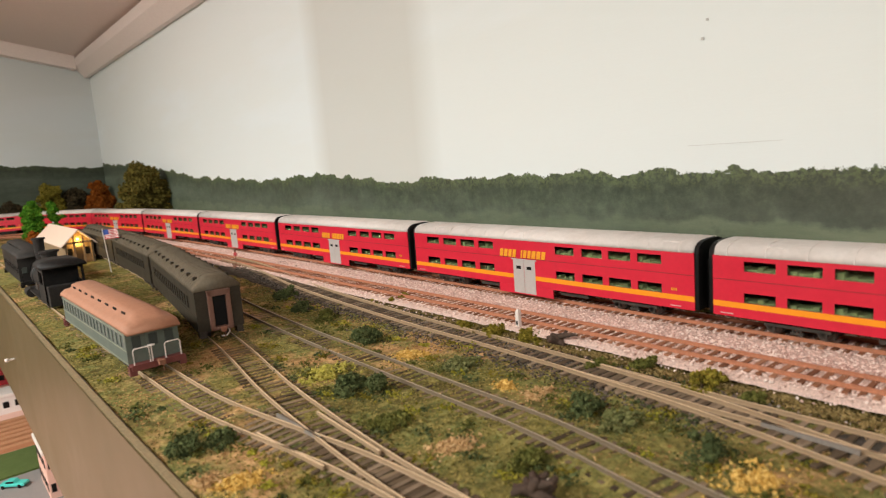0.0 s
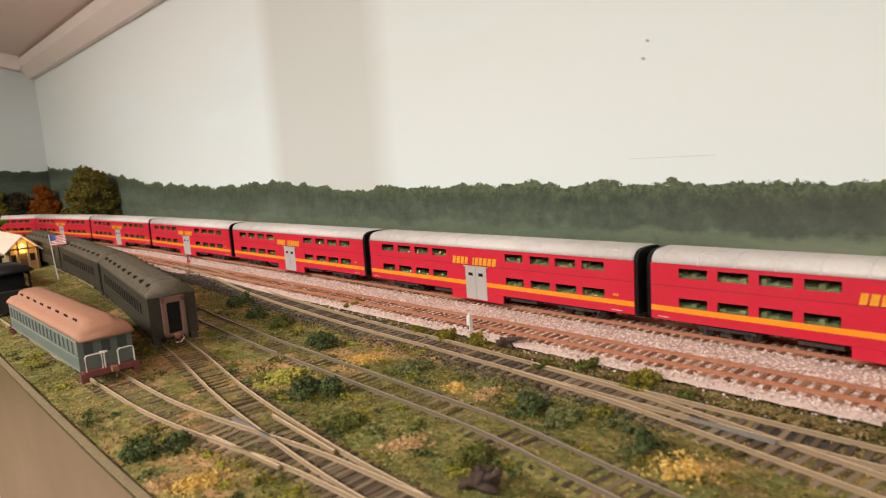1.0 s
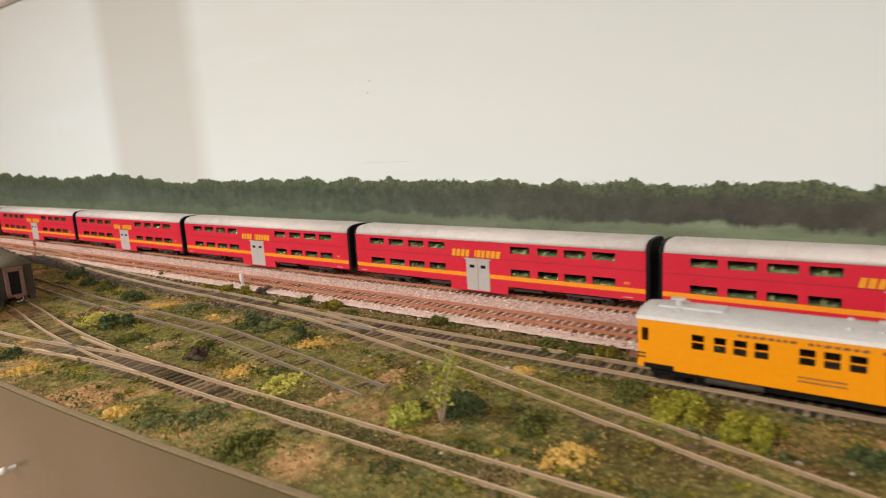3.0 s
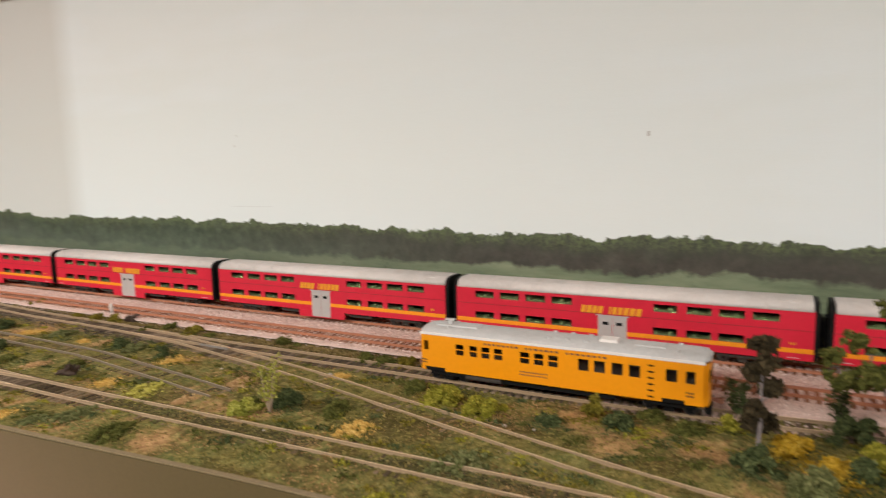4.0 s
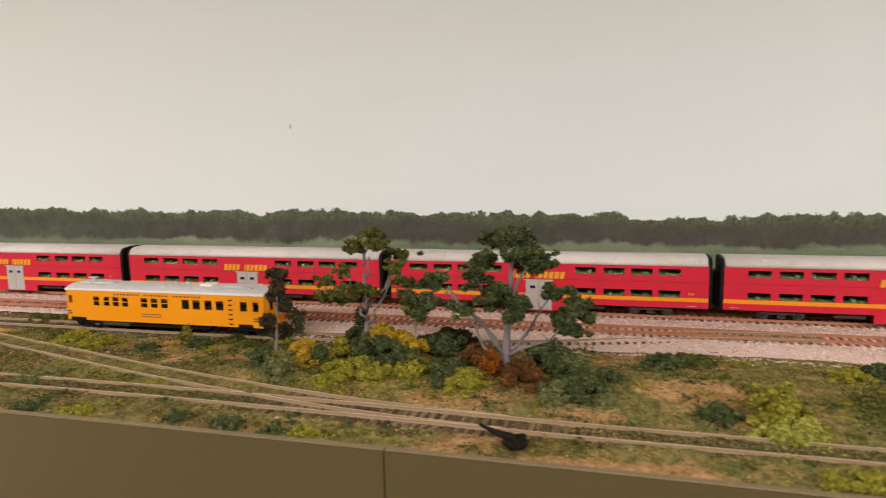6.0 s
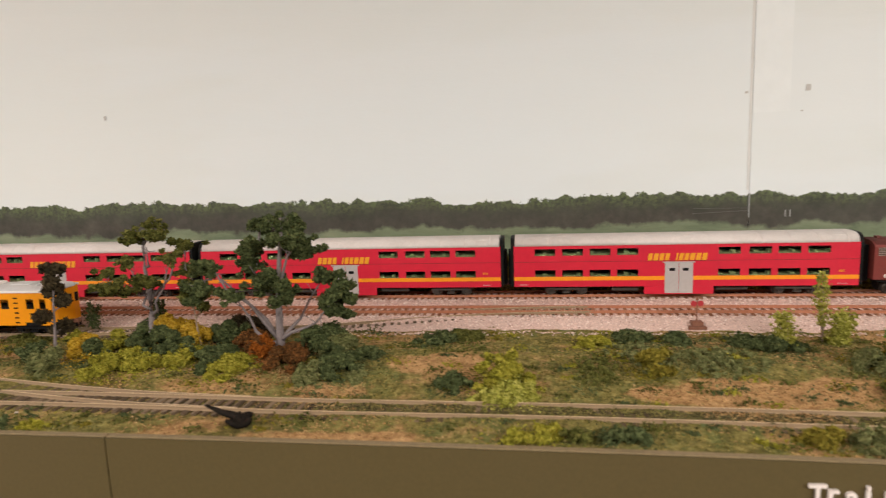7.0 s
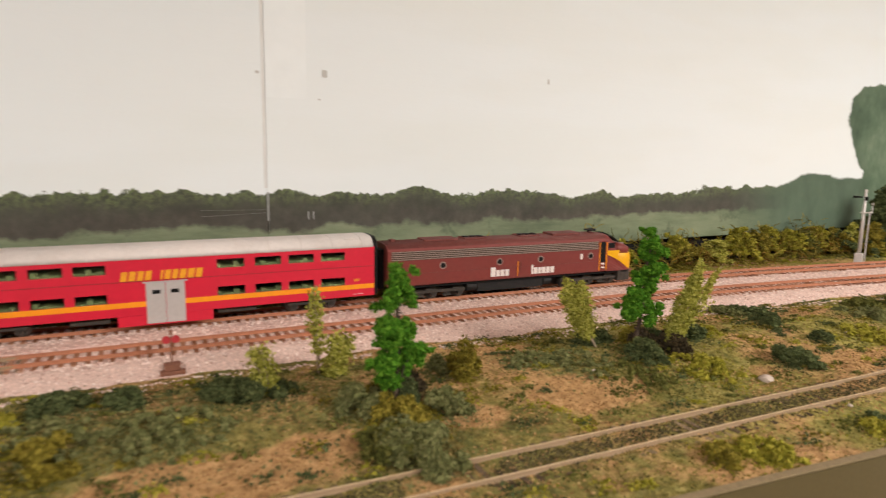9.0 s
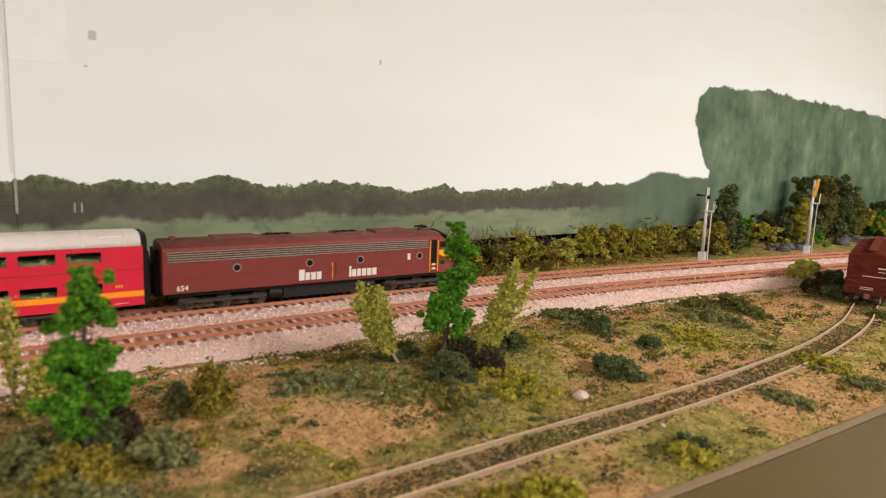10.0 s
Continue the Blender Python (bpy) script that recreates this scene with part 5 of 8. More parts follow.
def railcar():
    L, H = 0.106, 0.0172
    t = thing("railcar", "bright yellow self-propelled railcar with pale grey roof", "railcar")
    u = lambda px: -L + (px - 622) * 0.212 / 474
    z0, z1 = 0.0095, 0.0385
    upper = [(u(a), u(b), 0.0240, 0.0325) for a, b in ((689, 704), (715, 729), (737, 752), (760, 775), (806, 822), (830, 846), (854, 870), (903, 920), (928, 945), (955, 972), (981, 998), (1035, 1051), (1063, 1076))]
    upper += [(u(627), u(636), 0.0255, 0.0330)]
    body = Shape()
    for y in (H, -H):
        pierced(body, -L, L - 0.004, z0, z1, upper, y, 0.0008)
    nose = [(L - 0.004, H), (L - 0.001, H * 0.8), (L, H * 0.35), (L, -H * 0.35), (L - 0.001, -H * 0.8), (L - 0.004, -H)]
    body.add([(x, y, z) for z in (z0, z1) for x, y in nose], [(i, i + 1, 7 + i, 6 + i) for i in range(5)])
    body.add([(-L, -H, z0), (-L, H, z0), (-L, H, z1), (-L, -H, z1)], [(0, 1, 2, 3)])
    body.add([(-L, -H, z0), (L - 0.004, -H, z0), (L, -H * 0.35, z0), (L, H * 0.35, z0), (L - 0.004, H, z0), (-L, H, z0)], [(0, 1, 2, 3, 4, 5)])
    part("body", body, YELLOW, t)
    for y in (H, -H):
        windows(t, upper, y, CLEAR)
        bars = Shape()
        for a, b, c, d in upper[:7]:
            bars.box(a, b, min(y * 0.97, y * 0.985), max(y * 0.97, y * 0.985), (c + d) / 2 - 0.0004, (c + d) / 2 + 0.0004)
        part("window_bar", bars, YELLOW, t)
        way = 1 if y < 0 else -1
        x = u(742) if way > 0 else u(977)
        rng = random.Random(3)
        blocks(t, "lettering", FRAME_BROWN, y * 1.004, x, 0.0346, 0.0013, [0.0016 + 0.0014 * rng.random() if k not in (8, 16) else -0.004 for k in range(25)], way, 0, "small dark lettering", 0.0014)
        for z in (0.0150, 0.0172):
            blocks(t, "small_writing", FRAME_BROWN, y * 1.004, u(806) if way > 0 else u(860), z, 0.0008, [0.0012] * 12, way, 0, "", 0.0006)
        for px in (628, 1070):
            for z in (0.0150, 0.0172):
                blocks(t, "small_writing", BROWN_BARK, y * 1.004, u(px - 6 if way > 0 else px + 6), z, 0.0011, [0.0012, 0.0012, 0.0012], way, 0, "", 0.0005)
        # no recess is cut: black plates give the shade of the step wells
        for p0, p1 in ((630, 668), (1030, 1062)):
            part("step_well", Shape().box(u(p0), u(p1), min(y * 0.99, y * 1.006), max(y * 0.99, y * 1.006), 0.0094, 0.0122), BLACK, t, "black plate for the shade in the step well")
        for k in range(6):
            part("step_slot", Shape().box(u(1009), u(1018), min(y * 0.99, y * 1.012), max(y * 0.99, y * 1.012), 0.0115 + k * 0.0043, 0.0126 + k * 0.0043), BLACK, t)
        part("fascia_band", Shape().box(-L - 0.0008, L - 0.003, min(y, y * 1.045), max(y, y * 1.045), 0.0381, 0.0400), WHITE_EDGE, t, "white roof edge")
    for y0, y1 in ((-0.0120, -0.0045), (-0.0035, 0.0035), (0.0045, 0.0120)):
        part("front_window", Shape().box(L - 0.0006 if abs(y0 + y1) < 0.001 else L - 0.0030, L + 0.0003 if abs(y0 + y1) < 0.001 else L - 0.0002, y0, y1, 0.0250, 0.0330), BLACK, t)
    # interior block coloured dark to put the inside shade behind the windows
    part("inside", Shape().box(-L + 0.002, L - 0.006, -H + 0.002, H - 0.002, z0 + 0.001, z0 + 0.0125), UNDER, t)
    arc = [(H * 1.03, 0.0388), (H * 0.97, 0.0404), (H * 0.75, 0.0421), (H * 0.4, 0.0431)]
    sec = lambda x, k: [(x, y * k, 0.0388 + (z - 0.0388) * (0.25 + 0.75 * k)) for y, z in mirror(arc)]
    part("roof", Shape().loft([sec(-L - 0.001, 0.93), sec(-L + 0.003, 1), sec(L - 0.012, 1), sec(L - 0.005, 0.95), sec(L, 0.55)]), GREY_ROOF, t, "pale grey roof", True)
    part("roof_box", Shape().box(u(640), u(720), -0.0065, 0.0065, 0.0422, 0.0443), GREY_ROOF, t, "", False, 0.0006)
    part("roof_tank", Shape().box(u(930), u(958), -0.0055, 0.0055, 0.0422, 0.0450), WHITE_EDGE, t, "white roof box", False, 0.0005)
    part("radiator", Shape().box(u(985), u(1030), -0.0065, 0.0065, 0.0422, 0.0440), GREY_ROOF, t, "", False, 0.0005)
    for px in (668, 850, 880, 910, 1050):
        part("roof_vent", Shape().drum((u(px), -0.0085, 0.0420), (u(px), -0.0085, 0.0438), 0.0017, 10).drum((u(px), 0.0085, 0.0420), (u(px), 0.0085, 0.0438), 0.0017, 10), GREY_ROOF, t)
    part("chimney", Shape().drum((u(664), -0.002, 0.0435), (u(664), -0.002, 0.0478), 0.0018, 10).box(u(655), u(672), -0.004, 0.000, 0.0474, 0.0483), GREY_ROOF, t)
    part("underframe", Shape().box(-L + 0.003, L - 0.004, -0.014, 0.014, 0.0080, 0.0100).box(u(700), u(960), -0.0125, 0.0125, 0.0045, 0.0085), BLACK, t)
    part("air_tank", Shape().drum((u(705), -0.0135, 0.0062), (u(770), -0.0135, 0.0062), 0.0020, 10), UNDER, t)
    truck(t, u(672), 2, 0.024, 0.0052, 0.0135, BLACK)
    truck(t, u(1040), 2, 0.026, 0.0052, 0.0135, BLACK)
    coupler(t, -L, -1)
    coupler(t, L - 0.002, 1)
    part("pilot", Shape().box(L - 0.003, L + 0.001, -0.011, 0.011, 0.0030, 0.0090), BLACK, t)
    return t


def heavyweight_coach(length=0.275, label="dark olive heavyweight passenger coach with dusty ribbed roof"):
    L, H = length / 2, 0.0175
    t = thing("heavyweight_coach", label, "railway coach", "dark coaches in the yard")
    n = int(length / 0.0155)
    holes = [(-L + 0.025 + k * (length - 0.05) / n, -L + 0.025 + k * (length - 0.05) / n + 0.0085, 0.0225, 0.0325) for k in range(n)]
    body = Shape()
    for y in (H, -H):
        pierced(body, -L, L, 0.0085, 0.0410, holes, y, 0.0008)
        part("belt_rail", Shape().box(-L, L, min(y, y * 1.02), max(y, y * 1.02), 0.0192, 0.0200), SOOT, t)
    for x in (-L, L):
        body.add([(x, -H, 0.0085), (x, H, 0.0085), (x, H, 0.0410), (x, -H, 0.0410)], [(0, 1, 2, 3)])
    body.add([(-L, -H, 0.0085), (L, -H, 0.0085), (L, H, 0.0085), (-L, H, 0.0085)], [(0, 1, 2, 3)])
    part("body", body, SOOT, t)
    for y in (H, -H):
        windows(t, holes, y, BLACK)
    arc = [(H * 1.04, 0.0402), (H * 0.99, 0.0430), (H * 0.80, 0.0462), (H * 0.62, 0.0478), (H * 0.55, 0.0505), (H * 0.3, 0.0522)]
    sec = lambda x, k: [(x, y, 0.0402 + (z - 0.0402) * k) for y, z in mirror(arc)]
    part("roof", Shape().loft([sec(-L - 0.0005, 0.82), sec(-L + 0.004, 0.94), sec(-L + 0.012, 1), sec(L - 0.012, 1), sec(L - 0.004, 0.94), sec(L + 0.0005, 0.82)]), SOOT_ROOF, t, "dusty grey brown roof", True)
    for k in range(int(length / 0.0085) - 1):
        x = -L + 0.0085 * (k + 1)
        part("roof_rib", Shape().prism([(y * 1.012, z + 0.00022) for y, z in mirror(arc)], x - 0.0004, x + 0.0004), SOOT_ROOF, t)
    for k in range(9):
        x = -L + 0.02 + k * (length - 0.04) / 8
        for y in (-0.0122, 0.0122):
            part("roof_vent", Shape().box(x - 0.0022, x + 0.0022, y - 0.0016, y + 0.0016, 0.0462, 0.0492), SOOT, t, "", False, 0.0003)
    for way in (-1, 1):
        x = way * L
        fr = Shape()
        for a, b, c, d in ((-0.0085, -0.0050, 0.0090, 0.0400), (0.0050, 0.0085, 0.0090, 0.0400), (-0.0085, 0.0085, 0.0355, 0.0400), (-0.0085, 0.0085, 0.0085, 0.0112)):
            fr.box(min(x, x + way * 0.0045), max(x, x + way * 0.0045), a, b, c, d)
        part("door_frame", fr, FRAME_BROWN, t, "reddish brown diaphragm frame", False, 0.0004)
        # black plate stands in for the shade inside the door opening
        part("end_door", Shape().box(min(x, x + way * 0.0012), max(x, x + way * 0.0012), -0.0052, 0.0052, 0.0110, 0.0358), BLACK, t, "black plate for the shade in the open end door")
        for s in (-1, 1):
            part("steps", Shape().box(min(x, x - way * 0.010), max(x, x - way * 0.010), s * 0.0140 - 0.0025, s * 0.0140 + 0.0025, 0.0030, 0.0085), UNDER, t)
        coupler(t, x, way)
        part("air_hose", Shape().tube([(x, 0.0045, 0.0090), (x + way * 0.004, 0.0050, 0.0060), (x + way * 0.006, 0.0020, 0.0038), (x + way * 0.006, -0.0020, 0.0040)], [0.0005] * 4, 6), WHITE, t, "pale air hose")
        truck(t, way * (L - 0.040), 3, 0.0205)
    part("underframe", Shape().box(-L + 0.004, L - 0.004, -0.0150, 0.0150, 0.0070, 0.0090).box(-0.05, -0.01, -0.0130, 0.0130, 0.0035, 0.0080).box(0.015, 0.045, -0.0130, 0.0130, 0.0040, 0.0080), UNDER, t)
    return t


def wooden_coach(length, body_mat, roof_mat, band_mat, platform, rail_mat, label, height=0.0325, porch=0.012, pane=None):
    """An old coach with open end platforms and a raised lantern roof."""
    L, H = length / 2, 0.0170
    t = thing("wooden_coach", label, "railway coach", "old coaches in the yard")
    B = L - porch
    n = int(2 * B / 0.0113)
    pitch = (2 * B - 0.008) / n
    holes = [(-B + 0.004 + k * pitch + 0.0024, -B + 0.004 + k * pitch + pitch - 0.0020, 0.0190, 0.0275) for k in range(n)]
    body = Shape()
    for y in (H, -H):
        pierced(body, -B, B, 0.0080, height, holes, y, 0.0007)
    for x in (-B, B):
        body.add([(x, -H, 0.0080), (x, H, 0.0080), (x, H, height), (x, -H, height)], [(0, 1, 2, 3)])
    body.add([(-B, -H, 0.008), (B, -H, 0.008), (B, H, 0.008), (-B, H, 0.008)], [(0, 1, 2, 3)])
    part("body", body, body_mat, t)
    for y in (H, -H):
        windows(t, holes, y, pane or BLACK)
        for z in (0.0090, 0.0176, 0.0288):
            part("side_stripe", Shape().box(-B, B, min(y, y * 1.015), max(y, y * 1.015), z, z + 0.0006), band_mat, t)
    eave = [(H * 1.08, height - 0.0008), (H * 1.06, height + 0.0010), (H * 0.86, height + 0.0042), (H * 0.60, height + 0.0058)]
    arc = eave + [(H * 0.56, height + 0.0082), (H * 0.30, height + 0.0098)]
    flat = eave[:3] + [(H * 0.60, height + 0.0048), (H * 0.5, height + 0.0052), (H * 0.3, height + 0.0056)]
    sec = lambda x, pts, k=1.0, dz=0.0: [(x, y * k, z + dz) for y, z in mirror(pts)]
    part("roof", Shape().loft([sec(-L, flat, 0.93, -0.0022), sec(-L + 0.008, flat, 1.0, -0.0004), sec(-L + 0.016, arc), sec(L - 0.016, arc), sec(L - 0.008, flat, 1.0, -0.0004), sec(L, flat, 0.93, -0.0022)]), roof_mat, t, "", True)
    for k in range(8):
        x = -B + 0.024 + k * (2 * B - 0.048) / 7
        for y in (H * 0.585, -H * 0.585):
            part("lantern_window", Shape().box(x - 0.0042, x - 0.0016, y - 0.0005, y + 0.0005, height + 0.0062, height + 0.0077).box(x - 0.0012, x + 0.0012, y - 0.0005, y + 0.0005, height + 0.0062, height + 0.0077).box(x + 0.0016, x + 0.0042, y - 0.0005, y + 0.0005, height + 0.0062, height + 0.0077), BLACK, t)
    for way in (-1, 1):
        x = way * L
        part("platform", Shape().box(min(way * B, x), max(way * B, x), -H, H, 0.0075, 0.0092), platform, t, "oxide red end platform", False, 0.0003)
        part("buffer_beam", Shape().box(min(x, x + way * 0.0012), max(x, x + way * 0.0012), -H, H, 0.0055, 0.0095), platform, t)
        part("end_door", Shape().box(min(way * B, way * (B + 0.0007)), max(way * B, way * (B + 0.0007)), -0.0045, 0.0045, 0.0095, 0.0285), BLACK if rail_mat is BLACK else SAGE, t)
        part("end_pane", Shape().box(min(way * B, way * (B + 0.0011)), max(way * B, way * (B + 0.0011)), -0.0028, 0.0028, 0.0190, 0.0270), END_TEAL, t)
        for s in (-1, 1):
            part("end_window", Shape().box(min(way * B, way * (B + 0.0008)), max(way * B, way * (B + 0.0008)), s * 0.0105 - 0.0028, s * 0.0105 + 0.0028, 0.0185, 0.0270), END_TEAL, t)
            rail = Shape().tube([(x, s * 0.0050, 0.0092), (x, s * 0.0050, 0.0190), (x, s * 0.0062, 0.0202), (x, s * 0.0140, 0.0202), (x, s * 0.0150, 0.0190), (x, s * 0.0150, 0.0092)], [0.00045] * 6, 6)
            part("railing", rail, rail_mat, t, "white wire end railing" if rail_mat is WHITE else "")
            st = Shape()
            for k in range(3):
                st.box(min(x - way * 0.001, x - way * 0.008), max(x - way * 0.001, x - way * 0.008), s * (H - 0.0010) - 0.0020, s * (H - 0.0010) + 0.0020, 0.0022 + k * 0.0022, 0.0029 + k * 0.0022)
            st.box(min(x - way * 0.0005, x - way * 0.0011), max(x - way * 0.0005, x - way * 0.0011), s * (H - 0.001) - 0.0022, s * (H - 0.001) + 0.0022, 0.0022, 0.0085)
            part("steps", st, platform, t)
        part("brake_wheel", Shape().drum((x, -0.0035 * way, 0.0090), (x, -0.0035 * way, 0.0205), 0.0004, 6).drum((x, -0.0035 * way, 0.0203), (x, -0.0035 * way, 0.0209), 0.0024, 14), rail_mat, t)
        coupler(t, x, way)
        truck(t, way * (L - 0.036), 2, 0.0215, 0.0050, 0.0125)
    part("underframe", Shape().box(-B, B, -0.0120, 0.0120, 0.0060, 0.0082).box(-0.03, 0.03, -0.0008, 0.0008, 0.0030, 0.0062), UNDER, t)
    return t


def steam_switcher():
    t = thing("steam_locomotive", "small black steam locomotive with a tall chimney", "locomotive")
    boil = Shape().drum((-0.030, 0, 0.0200), (0.050, 0, 0.0200), 0.0098, 20).drum((0.050, 0, 0.0200), (0.060, 0, 0.0200), 0.0106, 20)
    part("boiler", boil, STEAM_BLACK, t, "", True)
    for x, r, h in ((0.055, 0.0048, 0.0520), (0.032, 0.0055, 0.0385), (0.000, 0.0066, 0.0440)):
        part("chimney" if x > 0.05 else "dome", Shape().drum((x, 0, 0.0280), (x, 0, h), r * 0.8, 14, r).drum((x, 0, h), (x, 0, h + 0.0018), r * 1.25, 14), STEAM_BLACK, t)
    cab = Shape()
    for y in (0.0150, -0.0150):
        pierced(cab, -0.062, -0.030, 0.0090, 0.0375, [(-0.056, -0.036, 0.0235, 0.0335)], y, 0.001)
    cab.box(-0.031, -0.030, -0.015, 0.015, 0.009, 0.0375)
    part("cab", cab, STEAM_BLACK, t)
    part("cab_roof", Shape().prism(roof_arc(0.0172, 0.0370, 0.0425, 8, 0.7), -0.068, -0.026), STEAM_BLACK, t, "", True)
    part("running_board", Shape().box(-0.062, 0.068, -0.0145, 0.0145, 0.0082, 0.0098), STEAM_BLACK, t)
    part("cylinder", Shape().drum((0.044, -0.0135, 0.0065), (0.062, -0.0135, 0.0065), 0.0042, 12).drum((0.044, 0.0135, 0.0065), (0.062, 0.0135, 0.0065), 0.0042, 12), STEAM_BLACK, t)
    for x in (-0.018, 0.012, 0.036):
        wheelset(t, x, 0.0082)
    for s in (-1, 1):
        part("side_rod", Shape().box(-0.020, 0.050, s * 0.0118 - 0.0006, s * 0.0118 + 0.0006, 0.0060, 0.0076), WHEEL, t)
    part("coal_bunker", Shape().box(-0.074, -0.064, -0.0140, 0.0140, 0.0085, 0.0240), STEAM_BLACK, t, "", False, 0.0006)
    part("headlamp", Shape().drum((0.058, 0, 0.0330), (0.064, 0, 0.0330), 0.0026, 12), STEAM_BLACK, t)
    part("pilot", Shape().box(0.062, 0.068, -0.013, 0.013, 0.0030, 0.0090), STEAM_BLACK, t)
    coupler(t, -0.074, -1)
    return t


def boxcar():
    L, H = 0.076, 0.0172
    t = thing("boxcar", "oxide red steel boxcar on the curved siding", "boxcar")
    part("body", Shape().box(-L, L, -H, H, 0.0095, 0.0445), BOXCAR, t, "", False, 0.0004)
    part("roof", Shape().prism([(H * 1.03, 0.0440), (0, 0.0482), (-H * 1.03, 0.0440)], -L - 0.001, L + 0.001), BOXCAR, t)
    for k in range(11):
        x = -L + 0.004 + k * (2 * L - 0.008) / 10
        part("roof_seam", Shape().prism([(H * 1.035, 0.0446), (0, 0.0489), (-H * 1.035, 0.0446)], x - 0.0005, x + 0.0005), BOXCAR, t)
        for y in (H, -H):
            if abs(x) > 0.02:
                part("side_rib", Shape().box(x - 0.0003, x + 0.0003, min(y, y * 1.012), max(y, y * 1.012), 0.0100, 0.0440), BOXCAR, t)
    part("roof_walk", Shape().box(-L, L, -0.0035, 0.0035, 0.0489, 0.0497), BOXCAR, t)
    for y in (H, -H):
        part("side_door", Shape().box(-0.016, 0.016, min(y, y * 1.06), max(y, y * 1.06), 0.0105, 0.0425), BOXCAR, t, "", False, 0.0003)
        way = 1 if y < 0 else -1
        blocks(t, "lettering", WHITE, y * 1.004, -0.060 * way, 0.0330, 0.0028, [0.0022] * 8, way, 0, "small white lettering", 0.0008)
        blocks(t, "lettering", WHITE, y * 1.004, -0.060 * way, 0.0290, 0.0024, [0.0022] * 6, way, 0, "small white lettering", 0.0008)
        for z in (0.0150, 0.0165, 0.0180):
            blocks(t, "small_writing", WHITE, y * 1.004, -0.058 * way, z, 0.0006, [0.0014] * 7, way, 0, "", 0.0005)
    for way in (-1, 1):
        x = way * L
        for s in (-1, 1):
            lad = Shape()
            for k in range(7):
                lad.box(min(x, x + way * 0.0012), max(x, x + way * 0.0012), s * 0.0125 - 0.0030, s * 0.0125 + 0.0030, 0.0120 + k * 0.0046, 0.0124 + k * 0.0046)
            part("ladder", lad, BOXCAR_LADDER, t)
            lad = Shape()
            for k in range(7):
                lad.box(x - way * 0.0085 - 0.003, x - way * 0.0085 + 0.003, s * H - 0.0010, s * H + 0.0010, 0.0120 + k * 0.0046, 0.0124 + k * 0.0046)
            part("ladder", lad, BOXCAR_LADDER, t)
        for k in range(5):
            part("end_rib", Shape().box(min(x, x + way * 0.0008), max(x, x + way * 0.0008), -0.0150, 0.0150, 0.0130 + k * 0.006, 0.0142 + k * 0.006), BOXCAR, t)
        part("brake_wheel", Shape().drum((x, 0.004, 0.036), (x + way * 0.003, 0.004, 0.036), 0.0032, 14), BOXCAR, t)
        for y0, y1, z0, z1 in ((-0.0120, -0.0055, 0.0338, 0.0348), (-0.0110, -0.0060, 0.0308, 0.0314), (-0.0120, 0.0050, 0.0262, 0.0267), (-0.0040, 0.0060, 0.0160, 0.0165), (-0.0040, 0.0060, 0.0145, 0.0149)):
            part("end_lettering", Shape().box(min(x, x + way * 0.0011), max(x, x + way * 0.0011), y0, y1, z0, z1), WHITE, t, "small white lettering")
        coupler(t, x, way)
        truck(t, way * (L - 0.022), 2, 0.0205, 0.0048, 0.0125)
    part("underframe", Shape().box(-L + 0.004, L - 0.004, -0.010, 0.010, 0.0070, 0.0096), UNDER, t)
    return t


def on_line(line, s, reach):
    """The pose of a vehicle whose middle is s along a line, with trucks reach before and behind."""
    d = np.r_[0, np.cumsum(np.linalg.norm(np.diff(line, axis=0), axis=1))]
    at = lambda q: Vector([float(np.interp(q, d, line[:, k])) for k in range(3)])
    a, b = at(s - reach), at(s + reach)
    x = (b - a).normalized()
    y = Vector((0, 0, 1)).cross(x).normalized()
    m = Matrix((x, y, x.cross(y))).transposed().to_4x4()
    return Matrix.Translation((a + b) / 2) @ m


def length_at(line, y):
    """How far along a line a given y is reached, on its southward stretch."""
    d = np.r_[0, np.cumsum(np.linalg.norm(np.diff(line, axis=0), axis=1))]
    return float(np.interp(-y, -line[:, 1], d))


# the passenger train on the far main line
NOSE_Y = -1.064
s_loco = length_at(LINE_A, NOSE_Y) - 0.123
diesel_locomotive().matrix_basis = on_line(LINE_A, s_loco, 0.078)
first_coach = bilevel_coach()
s_car = s_loco - 0.123 - 0.012 - COACH_L / 2
first_coach.matrix_basis = on_line(LINE_A, s_car, 0.10)
for k in range(1, 11):
    s_car -= COACH_L + 0.0125
    copy_thing(first_coach, on_line(LINE_A, s_car, 0.10))

railcar().matrix_basis = on_line(LINE_C, length_at(LINE_C, -0.017), 0.075)

dark = heavyweight_coach()
dark.matrix_basis = on_line(LINE_E, length_at(LINE_E, 0.849), 0.095)
copy_thing(dark, on_line(LINE_E, length_at(LINE_E, 0.849) - 0.288, 0.095))
copy_thing(dark, on_line(LINE_E, length_at(LINE_E, 0.849) - 0.576, 0.095))

wooden_coach(0.222, SAGE, SALMON, SAGE_PALE, OXIDE, WHITE, "faded green wooden coach with salmon roof and white end railings", 0.0325, 0.007, PANE_GREY).matrix_basis = on_line(LINE_F, length_at(LINE_F, 0.776), 0.07)
steam_switcher().matrix_basis = on_line(LINE_F, length_at(LINE_F, 1.035), 0.04) @ pose(0, 0, 0, 0, 0, 180) @ Matrix.Diagonal((1.22, 1.22, 1.30, 1))
wooden_coach(0.215, STEAM_BLACK, BLACK_ROOF, BLACK_ROOF, BLACK, BLACK, "black wooden coach with open platforms behind the steam engine", 0.0425).matrix_basis = on_line(LINE_F, length_at(LINE_F, 1.298), 0.07)
boxcar().matrix_basis = on_line(LINE_E, length_at(LINE_E, -1.357) + 0.077, 0.05)

# ---- planting ----
SEED = [100]


